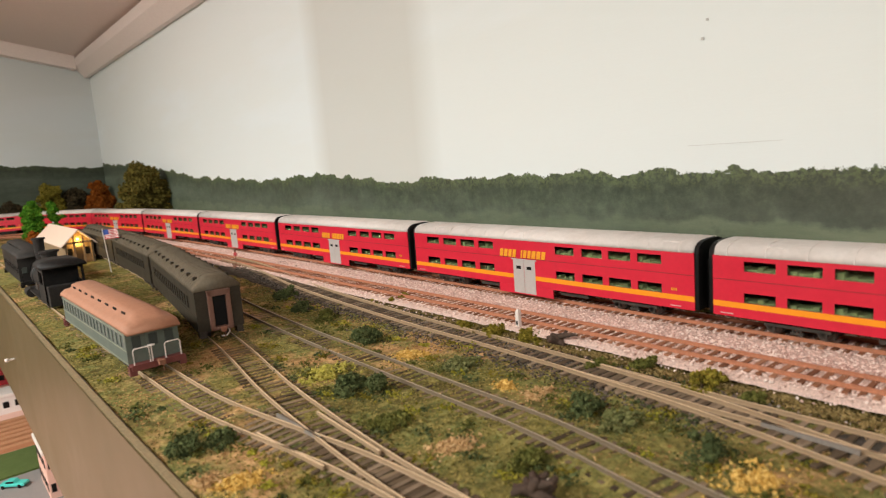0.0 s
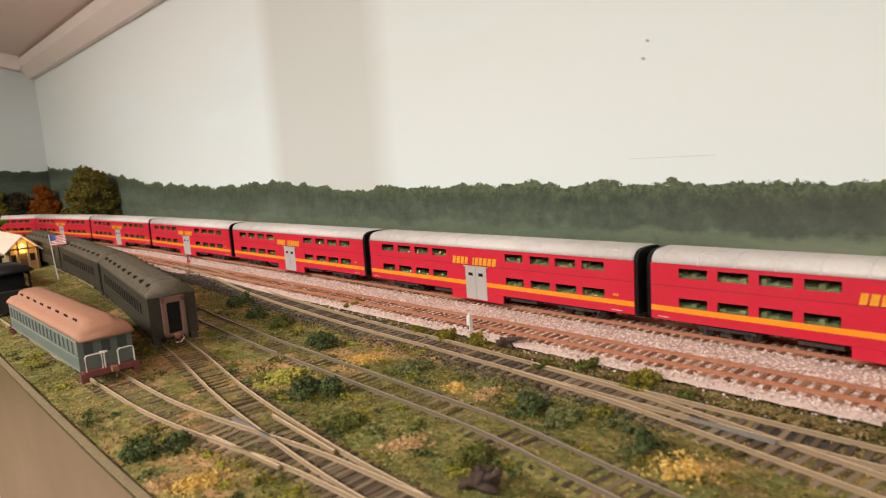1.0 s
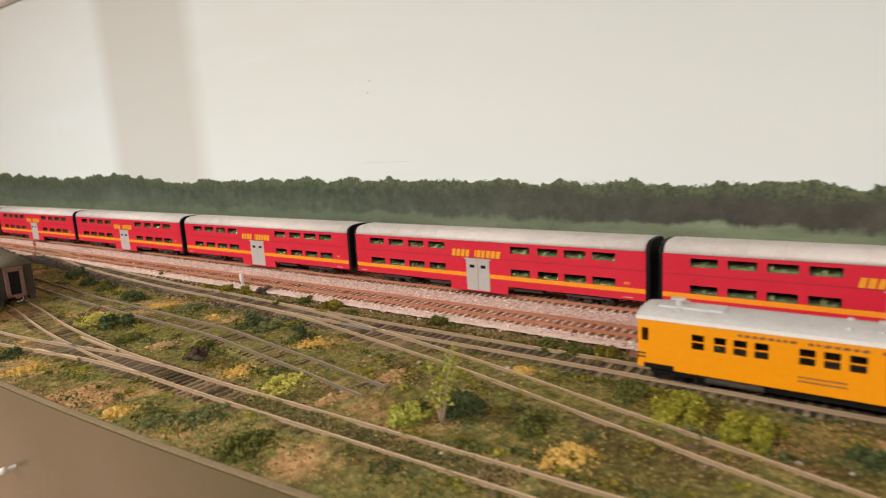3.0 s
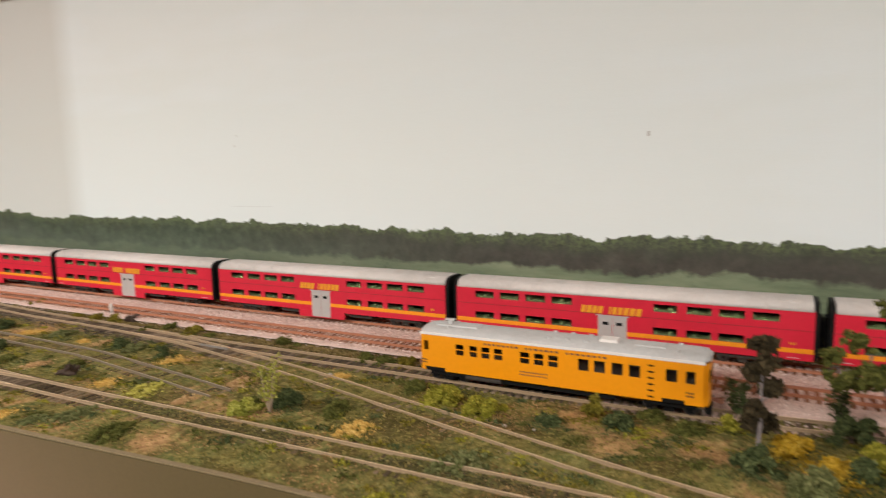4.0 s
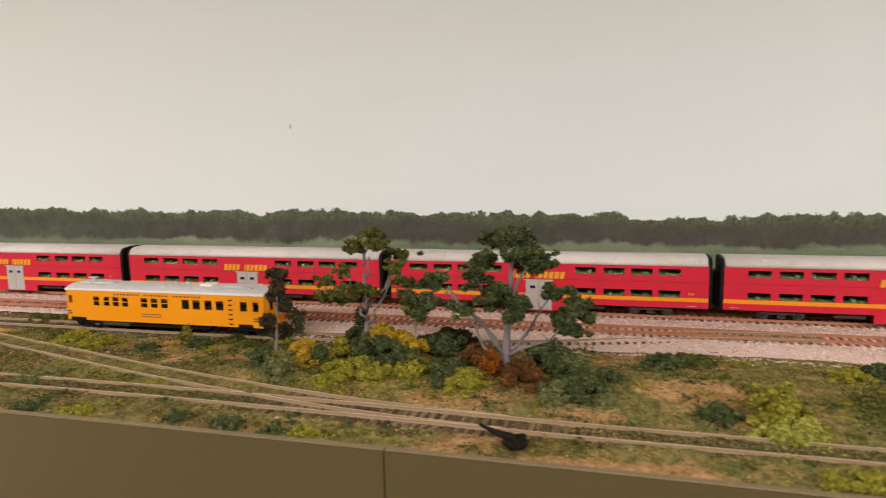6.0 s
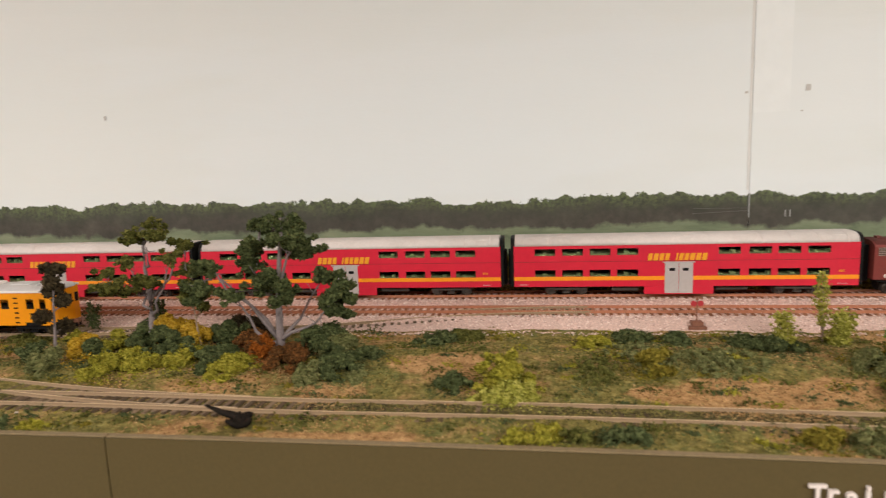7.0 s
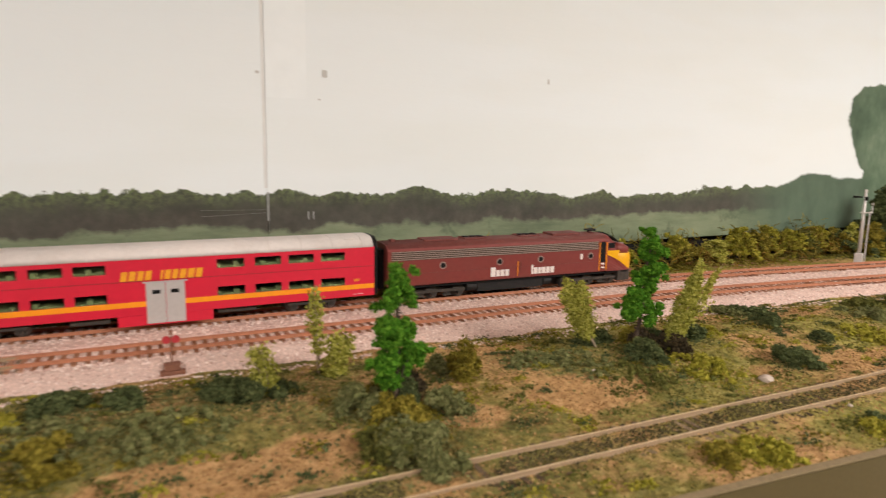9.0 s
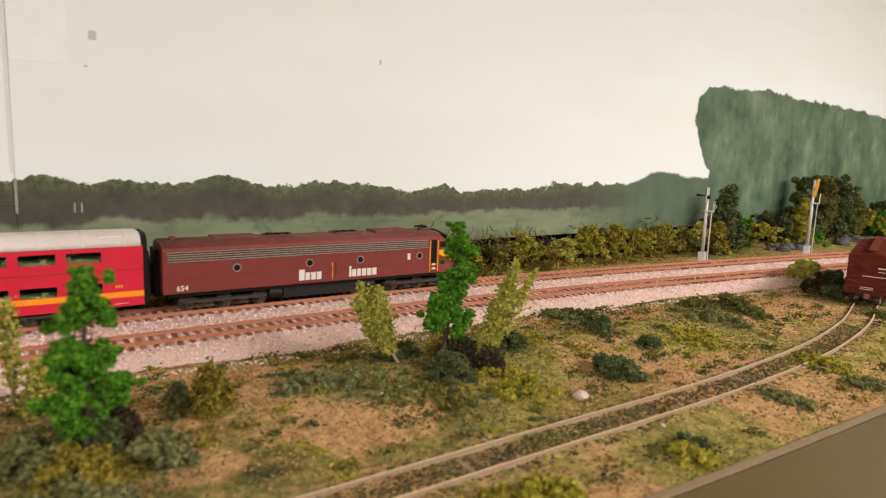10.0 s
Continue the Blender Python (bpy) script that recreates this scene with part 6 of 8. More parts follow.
def rng_next():
    SEED[0] += 1
    return np.random.default_rng(SEED[0])


def dome(rng, n, w, d, h):
    """Points over and inside a low dome, thinner towards an uneven rim."""
    a = rng.uniform(0, 2 * np.pi, n)
    rim = 1 + 0.22 * np.sin(2 * a + rng.uniform(0, 6)) + 0.15 * np.sin(5 * a + rng.uniform(0, 6))
    r = np.sqrt(rng.uniform(0, 1, n)) * rim
    top = np.sqrt(np.clip(1 - (r / 1.3) ** 2, 0.02, 1))
    z = top * np.where(rng.uniform(0, 1, n) < 0.7, rng.uniform(0.75, 1.0, n), rng.uniform(0.1, 0.8, n))
    return np.stack([r * np.cos(a) * w / 2, r * np.sin(a) * d / 2, z * h], 1)


SHRUB_WORDS = {
    "d": ("shrub", "dark green foam shrub on the scenery ground", "shrub"),
    "g": ("shrub", "olive green foam shrub on the scenery ground", "shrub"),
    "b": ("low_growth", "grey-green low growth on the scenery ground", "ground cover"),
    "y": ("shrub", "yellow-green foam shrub on the scenery ground", "shrub"),
    "m": ("shrub", "mustard olive foam shrub on the scenery ground", "shrub"),
    "o": ("flower_patch", "golden orange foam patch on the scenery ground", "flower patch"),
    "t": ("soil_patch", "bare tan soil patch on the scenery ground", "soil patch"),
    "u": ("shrub", "golden yellow foam shrub below the trees", "shrub"),
    "p": ("flower_patch", "pale yellow-green foam patch on the scenery ground", "flower patch"),
    "r": ("shrub", "rust brown foam shrub below the trees", "shrub"),
    "a": ("shrub", "orange-red foam shrub below the trees", "shrub"),
    "k": ("shrub", "blackish brown shrub among the planting", "shrub"),
    "v": ("shrub", "vivid green foam bush below the backdrop", "shrub"),
    "l": ("shrub", "pale lime green foam shrub", "shrub"),
}


def lumps(rng, centres, radii, grain, cover=3.6):
    """Foam lumps: a rough core each, with finer crumbs over its upper side."""
    cs, ss = [], []
    for c, r in zip(centres, radii):
        n = max(14, int(cover * r * r / grain ** 2))
        q = rng.normal(size=(n, 3))
        q[:, 2] = np.abs(q[:, 2]) - 0.35
        q /= np.linalg.norm(q, axis=1)[:, None]
        cs.append(np.array(c) + q * (r * rng.uniform(0.82, 1.08, n))[:, None])
        ss.append(rng.uniform(0.5, 1.25, n) * grain)
    v1, f1 = crumbs(rng, np.concatenate(cs), np.concatenate(ss), 0.9, 0.45, True)
    v2, f2 = crumbs(rng, np.array(centres), np.array(radii) * 0.98, 0.95, 0.15)
    return np.concatenate([v1, v2]), np.concatenate([f1, f2 + len(v1)])


def shrub(x, y, w, h, kind):
    rng = rng_next()
    if 0.425 < x < 0.50 and y > -0.1:
        x -= 0.011
    name, label, category = SHRUB_WORDS[kind]
    low = h < 0.35 * w
    if kind in "ot":
        w, h = w * 0.80, h * 0.40
    w *= 0.92
    d = w * (rng.uniform(0.6, 0.85) if low else rng.uniform(0.75, 1.0))
    lump = min(0.0052, max(0.0016, h * (0.42 if low else 0.34)))
    count = int(np.clip(0.62 * w * d / lump ** 2, 4, 46))
    a = rng.uniform(0, 6.28, count)
    rim = 1 + 0.25 * np.sin(2 * a + rng.uniform(0, 6)) + 0.18 * np.sin(5 * a + rng.uniform(0, 6))
    q = np.sqrt(rng.uniform(0, 1, count)) * rim
    lift = np.sqrt(np.clip(1 - (q / 1.25) ** 2, 0.03, 1)) * rng.uniform(0.45, 1.0, count)
    r = lump * rng.uniform(0.6, 1.2, count) * (1.1 - 0.35 * np.clip(q, 0, 1.2))
    c = np.stack([q * np.cos(a) * w / 2, q * np.sin(a) * d / 2, np.maximum(lift * h - r * 0.9, r * 0.1)], 1)
    base = float(ground_z(x, y))
    c[:, 2] += ground_z(x + c[:, 0], y + c[:, 1]) - base
    ok = x + c[:, 0] - r > np.interp(-(y + c[:, 1]), -FASCIA_LINE[:, 1], FASCIA_LINE[:, 0]) + 0.001
    if ok.any():
        c, r = c[ok], r[ok]
    else:
        c, r = c[:1] * 0, r[:1] * 0.5
    v, f = lumps(rng, c, r, 0.0014 if x > 0.52 or y < -1.45 else (0.00092 if y < 0.7 else 0.0012))
    # fine crumbs fallen round the foot
    m = int(min(500, 60 + w * 9000))
    a, q = rng.uniform(0, 6.28, m), np.abs(rng.normal(0, 0.4, m)) + 0.2
    p = np.stack([q * np.cos(a) * w, q * np.sin(a) * d, np.full(m, 0.0002)], 1)
    p[:, 2] += ground_z(x + p[:, 0], y + p[:, 1]) - base
    p = p[x + p[:, 0] > np.interp(-(y + p[:, 1]), -FASCIA_LINE[:, 1], FASCIA_LINE[:, 0]) + 0.001]
    v2, f2 = crumbs(rng, p, rng.uniform(0.0003, 0.0009, len(p)), 0.8, 0.45, True)
    ob = new(name, fast_mesh(name, np.concatenate([v, v2]), np.concatenate([f, f2 + len(v)]), LEAF[kind]))
    ob.matrix_basis = pose(x, y, base)
    return tagged(ob, label, category, "planting on the layout")


shrub(0.201, 0.535, 0.017, 0.009, 'd')
shrub(0.217, 0.530, 0.016, 0.008, 'd')
shrub(0.207, 0.481, 0.024, 0.004, 'o')
shrub(0.195, 0.495, 0.015, 0.003, 't')
shrub(0.304, 0.577, 0.032, 0.005, 'p')
shrub(0.297, 0.538, 0.020, 0.011, 'd')
shrub(0.307, 0.524, 0.017, 0.012, 'd')
shrub(0.362, 0.618, 0.025, 0.012, 'd')
shrub(0.394, 0.821, 0.026, 0.014, 'd')
shrub(0.381, 0.760, 0.019, 0.010, 'd')
shrub(0.374, 0.702, 0.018, 0.010, 'g')
shrub(0.454, 0.688, 0.021, 0.017, 'm')
shrub(0.447, 0.716, 0.013, 0.006, 'm')
shrub(0.452, 0.624, 0.012, 0.008, 'm')
shrub(0.440, 0.580, 0.016, 0.010, 'm')
shrub(0.440, 0.548, 0.025, 0.010, 'm')
shrub(0.443, 0.518, 0.022, 0.010, 'm')
shrub(0.362, 0.564, 0.027, 0.006, 'o')
shrub(0.360, 0.472, 0.012, 0.005, 'o')
shrub(0.364, 0.450, 0.019, 0.004, 't')
shrub(0.367, 0.518, 0.029, 0.006, 'b')
shrub(0.361, 0.417, 0.019, 0.011, 'd')
shrub(0.359, 0.396, 0.024, 0.008, 'b')
shrub(0.353, 0.350, 0.016, 0.013, 'd')
shrub(0.348, 0.326, 0.030, 0.006, 'o')
shrub(0.291, 0.438, 0.029, 0.004, 't')
shrub(0.439, 0.425, 0.020, 0.010, 'g')
shrub(0.436, 0.386, 0.024, 0.010, 'm')
shrub(0.433, 0.361, 0.014, 0.005, 'g')
shrub(0.431, 0.451, 0.021, 0.005, 'g')
shrub(0.286, 0.482, 0.023, 0.005, 'g')
shrub(0.301, 0.402, 0.022, 0.007, 'g')
shrub(0.450, 0.346, 0.011, 0.003, 'm')
shrub(0.286, 0.332, 0.024, 0.004, 'o')
shrub(0.284, 0.283, 0.033, 0.004, 'p')
shrub(0.279, 0.239, 0.015, 0.004, 't')
shrub(0.205, 0.340, 0.021, 0.005, 'o')
shrub(0.210, 0.365, 0.019, 0.008, 't')
shrub(0.438, 0.267, 0.021, 0.012, 'g')
shrub(0.440, 0.251, 0.012, 0.006, 'g')
shrub(0.432, 0.165, 0.018, 0.008, 'g')
shrub(0.429, 0.143, 0.021, 0.009, 'g')
shrub(0.434, 0.124, 0.017, 0.010, 'm')
shrub(0.374, 0.158, 0.016, 0.006, 'o')
shrub(0.301, 0.155, 0.021, 0.017, 'd')
shrub(0.361, 0.057, 0.035, 0.009, 'y')
shrub(0.329, 0.229, 0.026, 0.004, 't')
shrub(0.217, 0.234, 0.037, 0.005, 'g')
shrub(0.209, 0.304, 0.022, 0.003, 'b')
shrub(0.227, 0.287, 0.034, 0.004, 'b')
shrub(0.375, 0.090, 0.025, 0.005, 'g')
shrub(0.295, 0.182, 0.018, 0.008, 'g')
shrub(0.291, 0.088, 0.034, 0.007, 'o')
shrub(0.362, 0.057, 0.030, 0.011, 'y')
shrub(0.352, 0.022, 0.033, 0.011, 'y')
shrub(0.369, -0.053, 0.019, 0.018, 'm')
shrub(0.362, -0.070, 0.024, 0.011, 'd')
shrub(0.351, -0.026, 0.016, 0.008, 'd')
shrub(0.273, 0.000, 0.038, 0.005, 'b')
shrub(0.313, 0.117, 0.025, 0.008, 'g')
shrub(0.218, -0.041, 0.028, 0.006, 'd')
shrub(0.214, 0.023, 0.024, 0.005, 'y')
shrub(0.374, -0.113, 0.024, 0.006, 'g')
shrub(0.390, -0.087, 0.025, 0.005, 'g')
shrub(0.391, -0.134, 0.020, 0.009, 'y')
shrub(0.328, -0.151, 0.024, 0.015, 'd')
shrub(0.311, -0.177, 0.029, 0.017, 'b')
shrub(0.358, -0.170, 0.026, 0.014, 'u')
shrub(0.330, -0.190, 0.024, 0.014, 'u')
shrub(0.326, -0.201, 0.020, 0.017, 'd')
shrub(0.312, -0.228, 0.054, 0.013, 'y')
shrub(0.388, -0.240, 0.026, 0.017, 'm')
shrub(0.406, -0.264, 0.030, 0.011, 'd')
shrub(0.347, -0.249, 0.021, 0.019, 'd')
shrub(0.336, -0.263, 0.021, 0.019, 'd')
shrub(0.362, -0.315, 0.025, 0.014, 'r')
shrub(0.368, -0.373, 0.025, 0.020, 'd')
shrub(0.398, -0.286, 0.041, 0.020, 'k')
shrub(0.333, -0.409, 0.013, 0.009, 'd')
shrub(0.395, -0.472, 0.037, 0.008, 'g')
shrub(0.292, -0.506, 0.034, 0.024, 'y')
shrub(0.214, -0.041, 0.025, 0.008, 'd')
shrub(0.218, -0.081, 0.028, 0.006, 'y')
shrub(0.225, -0.153, 0.017, 0.007, 'd')
shrub(0.221, -0.189, 0.027, 0.008, 'd')
shrub(0.214, -0.221, 0.019, 0.010, 'd')
shrub(0.212, -0.242, 0.028, 0.006, 'y')
shrub(0.319, -0.309, 0.023, 0.009, 'y')
shrub(0.328, -0.272, 0.028, 0.011, 'y')
shrub(0.301, -0.408, 0.021, 0.003, 'b')
shrub(0.278, -0.508, 0.042, 0.011, 'l')
shrub(0.288, -0.474, 0.025, 0.009, 'd')
shrub(0.312, -0.600, 0.024, 0.020, 'm')
shrub(0.381, -0.630, 0.026, 0.009, 'd')
shrub(0.382, -0.676, 0.034, 0.009, 'd')
shrub(0.375, -0.570, 0.034, 0.007, 'y')
shrub(0.275, -0.735, 0.034, 0.012, 'g')
shrub(0.306, -0.776, 0.026, 0.012, 'b')
shrub(0.328, -0.750, 0.018, 0.011, 'm')
shrub(0.344, -0.806, 0.022, 0.015, 'm')
shrub(0.352, -0.792, 0.016, 0.012, 'b')
shrub(0.224, -0.665, 0.019, 0.013, 'm')
shrub(0.223, -0.688, 0.024, 0.010, 'b')
shrub(0.208, -0.889, 0.030, 0.008, 'y')
shrub(0.213, -0.866, 0.018, 0.008, 'm')
shrub(0.213, -0.522, 0.040, 0.009, 'y')
shrub(0.213, -0.545, 0.030, 0.008, 'g')
shrub(0.212, -0.570, 0.036, 0.008, 'd')
shrub(0.385, -0.451, 0.053, 0.008, 'd')
shrub(0.326, -0.639, 0.049, 0.005, 'b')
shrub(0.340, -0.377, 0.029, 0.017, 'd')
shrub(0.333, -0.412, 0.016, 0.009, 'd')
shrub(0.344, -1.071, 0.025, 0.015, 'd')
shrub(0.306, -1.076, 0.015, 0.011, 'd')
shrub(0.282, -1.013, 0.029, 0.013, 'd')
shrub(0.367, -0.918, 0.027, 0.010, 'd')
shrub(0.338, -0.962, 0.015, 0.011, 'd')
shrub(0.351, -0.939, 0.020, 0.013, 'm')
shrub(0.296, -0.952, 0.051, 0.006, 'y')
shrub(0.347, -0.856, 0.043, 0.004, 'b')
shrub(0.325, -1.179, 0.057, 0.008, 'b')
shrub(0.344, -1.240, 0.029, 0.011, 'g')
shrub(0.357, -1.215, 0.034, 0.008, 'g')
shrub(0.211, -1.067, 0.030, 0.004, 'b')
shrub(0.206, -0.973, 0.017, 0.006, 'd')
shrub(0.200, -0.964, 0.026, 0.005, 'y')
shrub(0.318, -1.372, 0.022, 0.018, 'd')
shrub(0.362, -1.405, 0.034, 0.036, 'l')
shrub(0.198, -1.133, 0.026, 0.005, 'b')
shrub(0.265, -1.333, 0.024, 0.006, 'g')
shrub(0.345, -0.237, 0.036, 0.022, 'd')
shrub(0.336, -0.266, 0.030, 0.020, 'd')
shrub(0.321, -0.301, 0.040, 0.015, 'd')
shrub(0.368, -0.290, 0.032, 0.024, 'd')
shrub(0.372, -0.240, 0.046, 0.024, 'u')
shrub(0.362, -0.262, 0.030, 0.020, 'u')
shrub(0.397, -0.205, 0.030, 0.018, 'd')
shrub(0.325, -0.352, 0.040, 0.015, 'r')
shrub(0.338, -0.328, 0.026, 0.015, 'a')
shrub(0.349, -0.318, 0.034, 0.018, 'r')
shrub(0.310, -0.395, 0.036, 0.015, 'd')
shrub(0.353, -0.362, 0.034, 0.019, 'd')
shrub(0.346, -0.384, 0.034, 0.014, 'b')
shrub(0.312, -0.250, 0.036, 0.012, 'y')
shrub(0.318, -0.276, 0.028, 0.010, 'y')
shrub(0.308, -0.316, 0.044, 0.009, 'y')
shrub(0.303, -0.378, 0.034, 0.009, 'b')
shrub(0.346, -0.208, 0.024, 0.018, 'y')
shrub(0.300, -0.752, 0.030, 0.013, 'm')
shrub(0.318, -0.735, 0.030, 0.014, 'b')
shrub(0.322, -0.925, 0.030, 0.013, 'd')
shrub(0.326, -0.952, 0.026, 0.014, 'k')
shrub(0.345, -0.985, 0.028, 0.012, 'd')
shrub(0.336, -1.410, 0.030, 0.026, 'd')
shrub(0.343, -1.385, 0.026, 0.022, 'k')
shrub(0.318, -0.757, 0.024, 0.014, 'd')
shrub(0.308, -0.745, 0.022, 0.012, 'm')
shrub(0.330, -0.765, 0.022, 0.014, 'k')
shrub(0.338, -0.938, 0.022, 0.014, 'k')
shrub(0.330, -0.930, 0.020, 0.011, 'g')
shrub(0.352, -0.955, 0.022, 0.012, 'd')
shrub(0.300, -1.120, 0.050, 0.005, 'y')
shrub(0.386, -1.097, 0.044, 0.006, 'd')
shrub(0.320, -1.230, 0.034, 0.006, 'g')
shrub(0.230, -1.150, 0.036, 0.005, 'y')
shrub(0.395, -1.080, 0.040, 0.006, 'b')
shrub(0.345, -0.600, 0.070, 0.006, 'b')
shrub(0.332, -0.650, 0.060, 0.005, 'b')
shrub(0.362, -0.690, 0.060, 0.010, 'd')
shrub(0.390, -0.600, 0.040, 0.008, 'd')
shrub(0.272, -0.745, 0.050, 0.014, 'b')
shrub(0.315, -0.565, 0.045, 0.004, 'g')
shrub(0.330, -0.880, 0.060, 0.004, 'b')
shrub(0.300, -0.900, 0.050, 0.004, 'g')
shrub(0.360, -1.010, 0.044, 0.004, 'y')



def limb(s, a, way, length, r, rng, bend=0.25, n=5):
    """A tapering crooked branch; returns its points."""
    pts, p, d = [], Vector(a), Vector(way).normalized()
    for k in range(n):
        pts.append(p.copy())
        d = (d + Vector(rng.uniform(-bend, bend, 3)) + Vector((0, 0, 0.05))).normalized()
        p = p + d * length / (n - 1)
    s.tube(pts, [r * (1 - 0.72 * k / (n - 1)) for k in range(n)], 6)
    return pts


def clump(rng, c, r, n, grain=0.0016, squash=0.75):
    q = rng.normal(size=(n, 3))
    q /= np.linalg.norm(q, axis=1)[:, None]
    rad = r * (1 + 0.25 * np.sin(3 * q[:, 0] + rng.uniform(0, 6)) + 0.2 * np.sin(4 * q[:, 1] + rng.uniform(0, 6))) * rng.uniform(0.55, 1.05, n)
    p = q * rad[:, None]
    p[:, 2] *= squash
    return p + np.array(c), rng.uniform(0.5, 1.2, n) * grain


def tree(x, y, height, leaf, bark, label, limbs, clumps_per, clump_r, trunk_r, spread=0.5, first=0.3, crown_top=True, density=170, base=None):
    """A crooked armature tree with foliage clumps at the ends of its limbs."""
    rng = rng_next()
    z0 = float(ground_z(x, y)) if base is None else base
    t = thing("tree", label, "tree", "trees on the layout", pose(x, y, z0))
    s = Shape()
    trunk = limb(s, (0, 0, -0.003), (0.03, 0.05, 1), height * 0.86, trunk_r, rng, 0.09, 7)
    part("trunk", s, bark, t, "", True)
    ends = [trunk[-1]] if crown_top else []
    for k in range(limbs):
        f = first + (0.92 - first) * k / max(1, limbs - 1)
        i = min(5, int(f * 6))
        p = trunk[i].lerp(trunk[i + 1], f * 6 - i)
        a = k * 2.4 + rng.uniform(-0.4, 0.4)
        up = 0.55 + 0.6 * f
        s = Shape()
        ln = height * spread * (1.05 - 0.6 * f) * rng.uniform(0.8, 1.1)
        b = limb(s, p, (math.cos(a), math.sin(a), up * 0.75), ln, trunk_r * 0.55 * (1.15 - 0.6 * f), rng, 0.25)
        ends.append(b[-1])
        twig = limb(s, b[2], (math.cos(a + 0.9), math.sin(a + 0.9), 0.5), ln * 0.5, trunk_r * 0.26, rng, 0.3, 4)
        if rng.uniform() < 0.75:
            ends.append(twig[-1])
        part("branch", s, bark, t, "", True)
    cs, ss = [], []
    for e in ends:
        for k in range(clumps_per):
            r = clump_r * rng.uniform(0.65, 1.15)
            c = np.array(e) + rng.normal(size=3) * clump_r * (0.55 if k else 0.15)
            p, q = clump(rng, c, r, density)
            cs.append(p)
            ss.append(q)
    v, f = crumbs(rng, np.concatenate(cs), np.concatenate(ss) * 1.15, 1.0, 0.45, True)
    part("crown", fast_mesh("crown", v, f, LEAF[leaf]), None, t, "")
    return t


def ball_lumps(rng, centres, radii, grain, cover=7.5):
    """Foam balls: a small ragged core each, with crumbs all round it."""
    cs, ss = [], []
    for c, r in zip(centres, radii):
        n = max(20, int(cover * r * r / grain ** 2))
        q = rng.normal(size=(n, 3))
        q /= np.linalg.norm(q, axis=1)[:, None]
        cs.append(np.array(c) + q * (r * rng.uniform(0.70, 1.22, n))[:, None] * np.array([1, 1, 0.85]))
        ss.append(rng.uniform(0.5, 1.25, n) * grain)
    v1, f1 = crumbs(rng, np.concatenate(cs), np.concatenate(ss), 0.9, 0.45, True)
    v2, f2 = crumbs(rng, np.array(centres), np.array(radii) * 0.85, 0.8, 0.25)
    return np.concatenate([v1, v2]), np.concatenate([f1, f2 + len(v1)])


def armature_tree(x, y, height, leaf, bark, label, trunk_r, masses, lean=0.0, grain=0.0011, depth=0.016, split=0.45):
    """A trunk with one limb to each foliage mass: masses are (along y, height, radius) from the foot."""
    rng = rng_next()
    t = thing("tree", label, "tree", "trees on the layout", pose(x, y, float(ground_z(x, y))))
    s = Shape()
    trunk = [Vector((0.0015 * math.sin(5 * k + x * 99), lean * (k / 7) ** 1.3 + 0.0012 * math.sin(3.1 * k), -0.003 + (height + 0.003) * k / 7)) for k in range(8)]
    s.tube(trunk, [trunk_r * (1.2 if k == 0 else 0.85 - 0.085 * k) for k in range(8)], 8)
    part("trunk", s, bark, t, "", True)
    cs, ss, tips = [], [], []
    for k, (dy, dz, r) in enumerate(masses):
        dx = depth * math.sin(2.4 * k + 1) * min(1.0, 0.3 + abs(dy) / 0.03)
        end = Vector((dx, dy, dz))
        q = min(0.92, max(0.10, dz / height - split * abs(dy) / 0.03 - 0.10)) * 7
        i = min(6, int(q))
        a = trunk[i].lerp(trunk[i + 1], q - i)
        near = [e for e in tips if (e - end).length < 0.024]
        if near and abs(dy) > 0.012:
            a = near[-1]
        tips.append(end)
        way = end - a
        sag = way.length * rng.uniform(-0.30, 0.10)
        mids = [a + way * f + Vector(rng.normal(size=3)) * 0.0016 * (f > 0) + Vector((0, 0, sag * math.sin(math.pi * f))) for f in (0, 0.22, 0.44, 0.66, 0.9)]
        s = Shape()
        r0 = trunk_r * (0.26 + 0.16 * min(1, way.length / 0.05))
        s.tube(mids, [r0 * (1 - 0.17 * j) for j in range(5)], 6)
        for j in range(4):
            limb(s, mids[3].lerp(mids[4], 0.3 * j), Vector(rng.normal(size=3)) + Vector((0, 0, 0.6)), r * 1.1, r0 * 0.28, rng, 0.35, 4)
        part("branch", s, bark, t, "", True)
        for j in range(14):
            rr = r * (0.33 if j else 0.60) * rng.uniform(0.6, 1.4)
            cs.append(np.array(end) + (rng.normal(size=3) * np.array([0.60, 0.64, 0.42]) * r if j else 0))
            ss.append(rr)
    v, f = ball_lumps(rng, cs, ss, grain)
    part("crown", fast_mesh("crown", v, f, LEAF[leaf]), None, t, "")
    return t


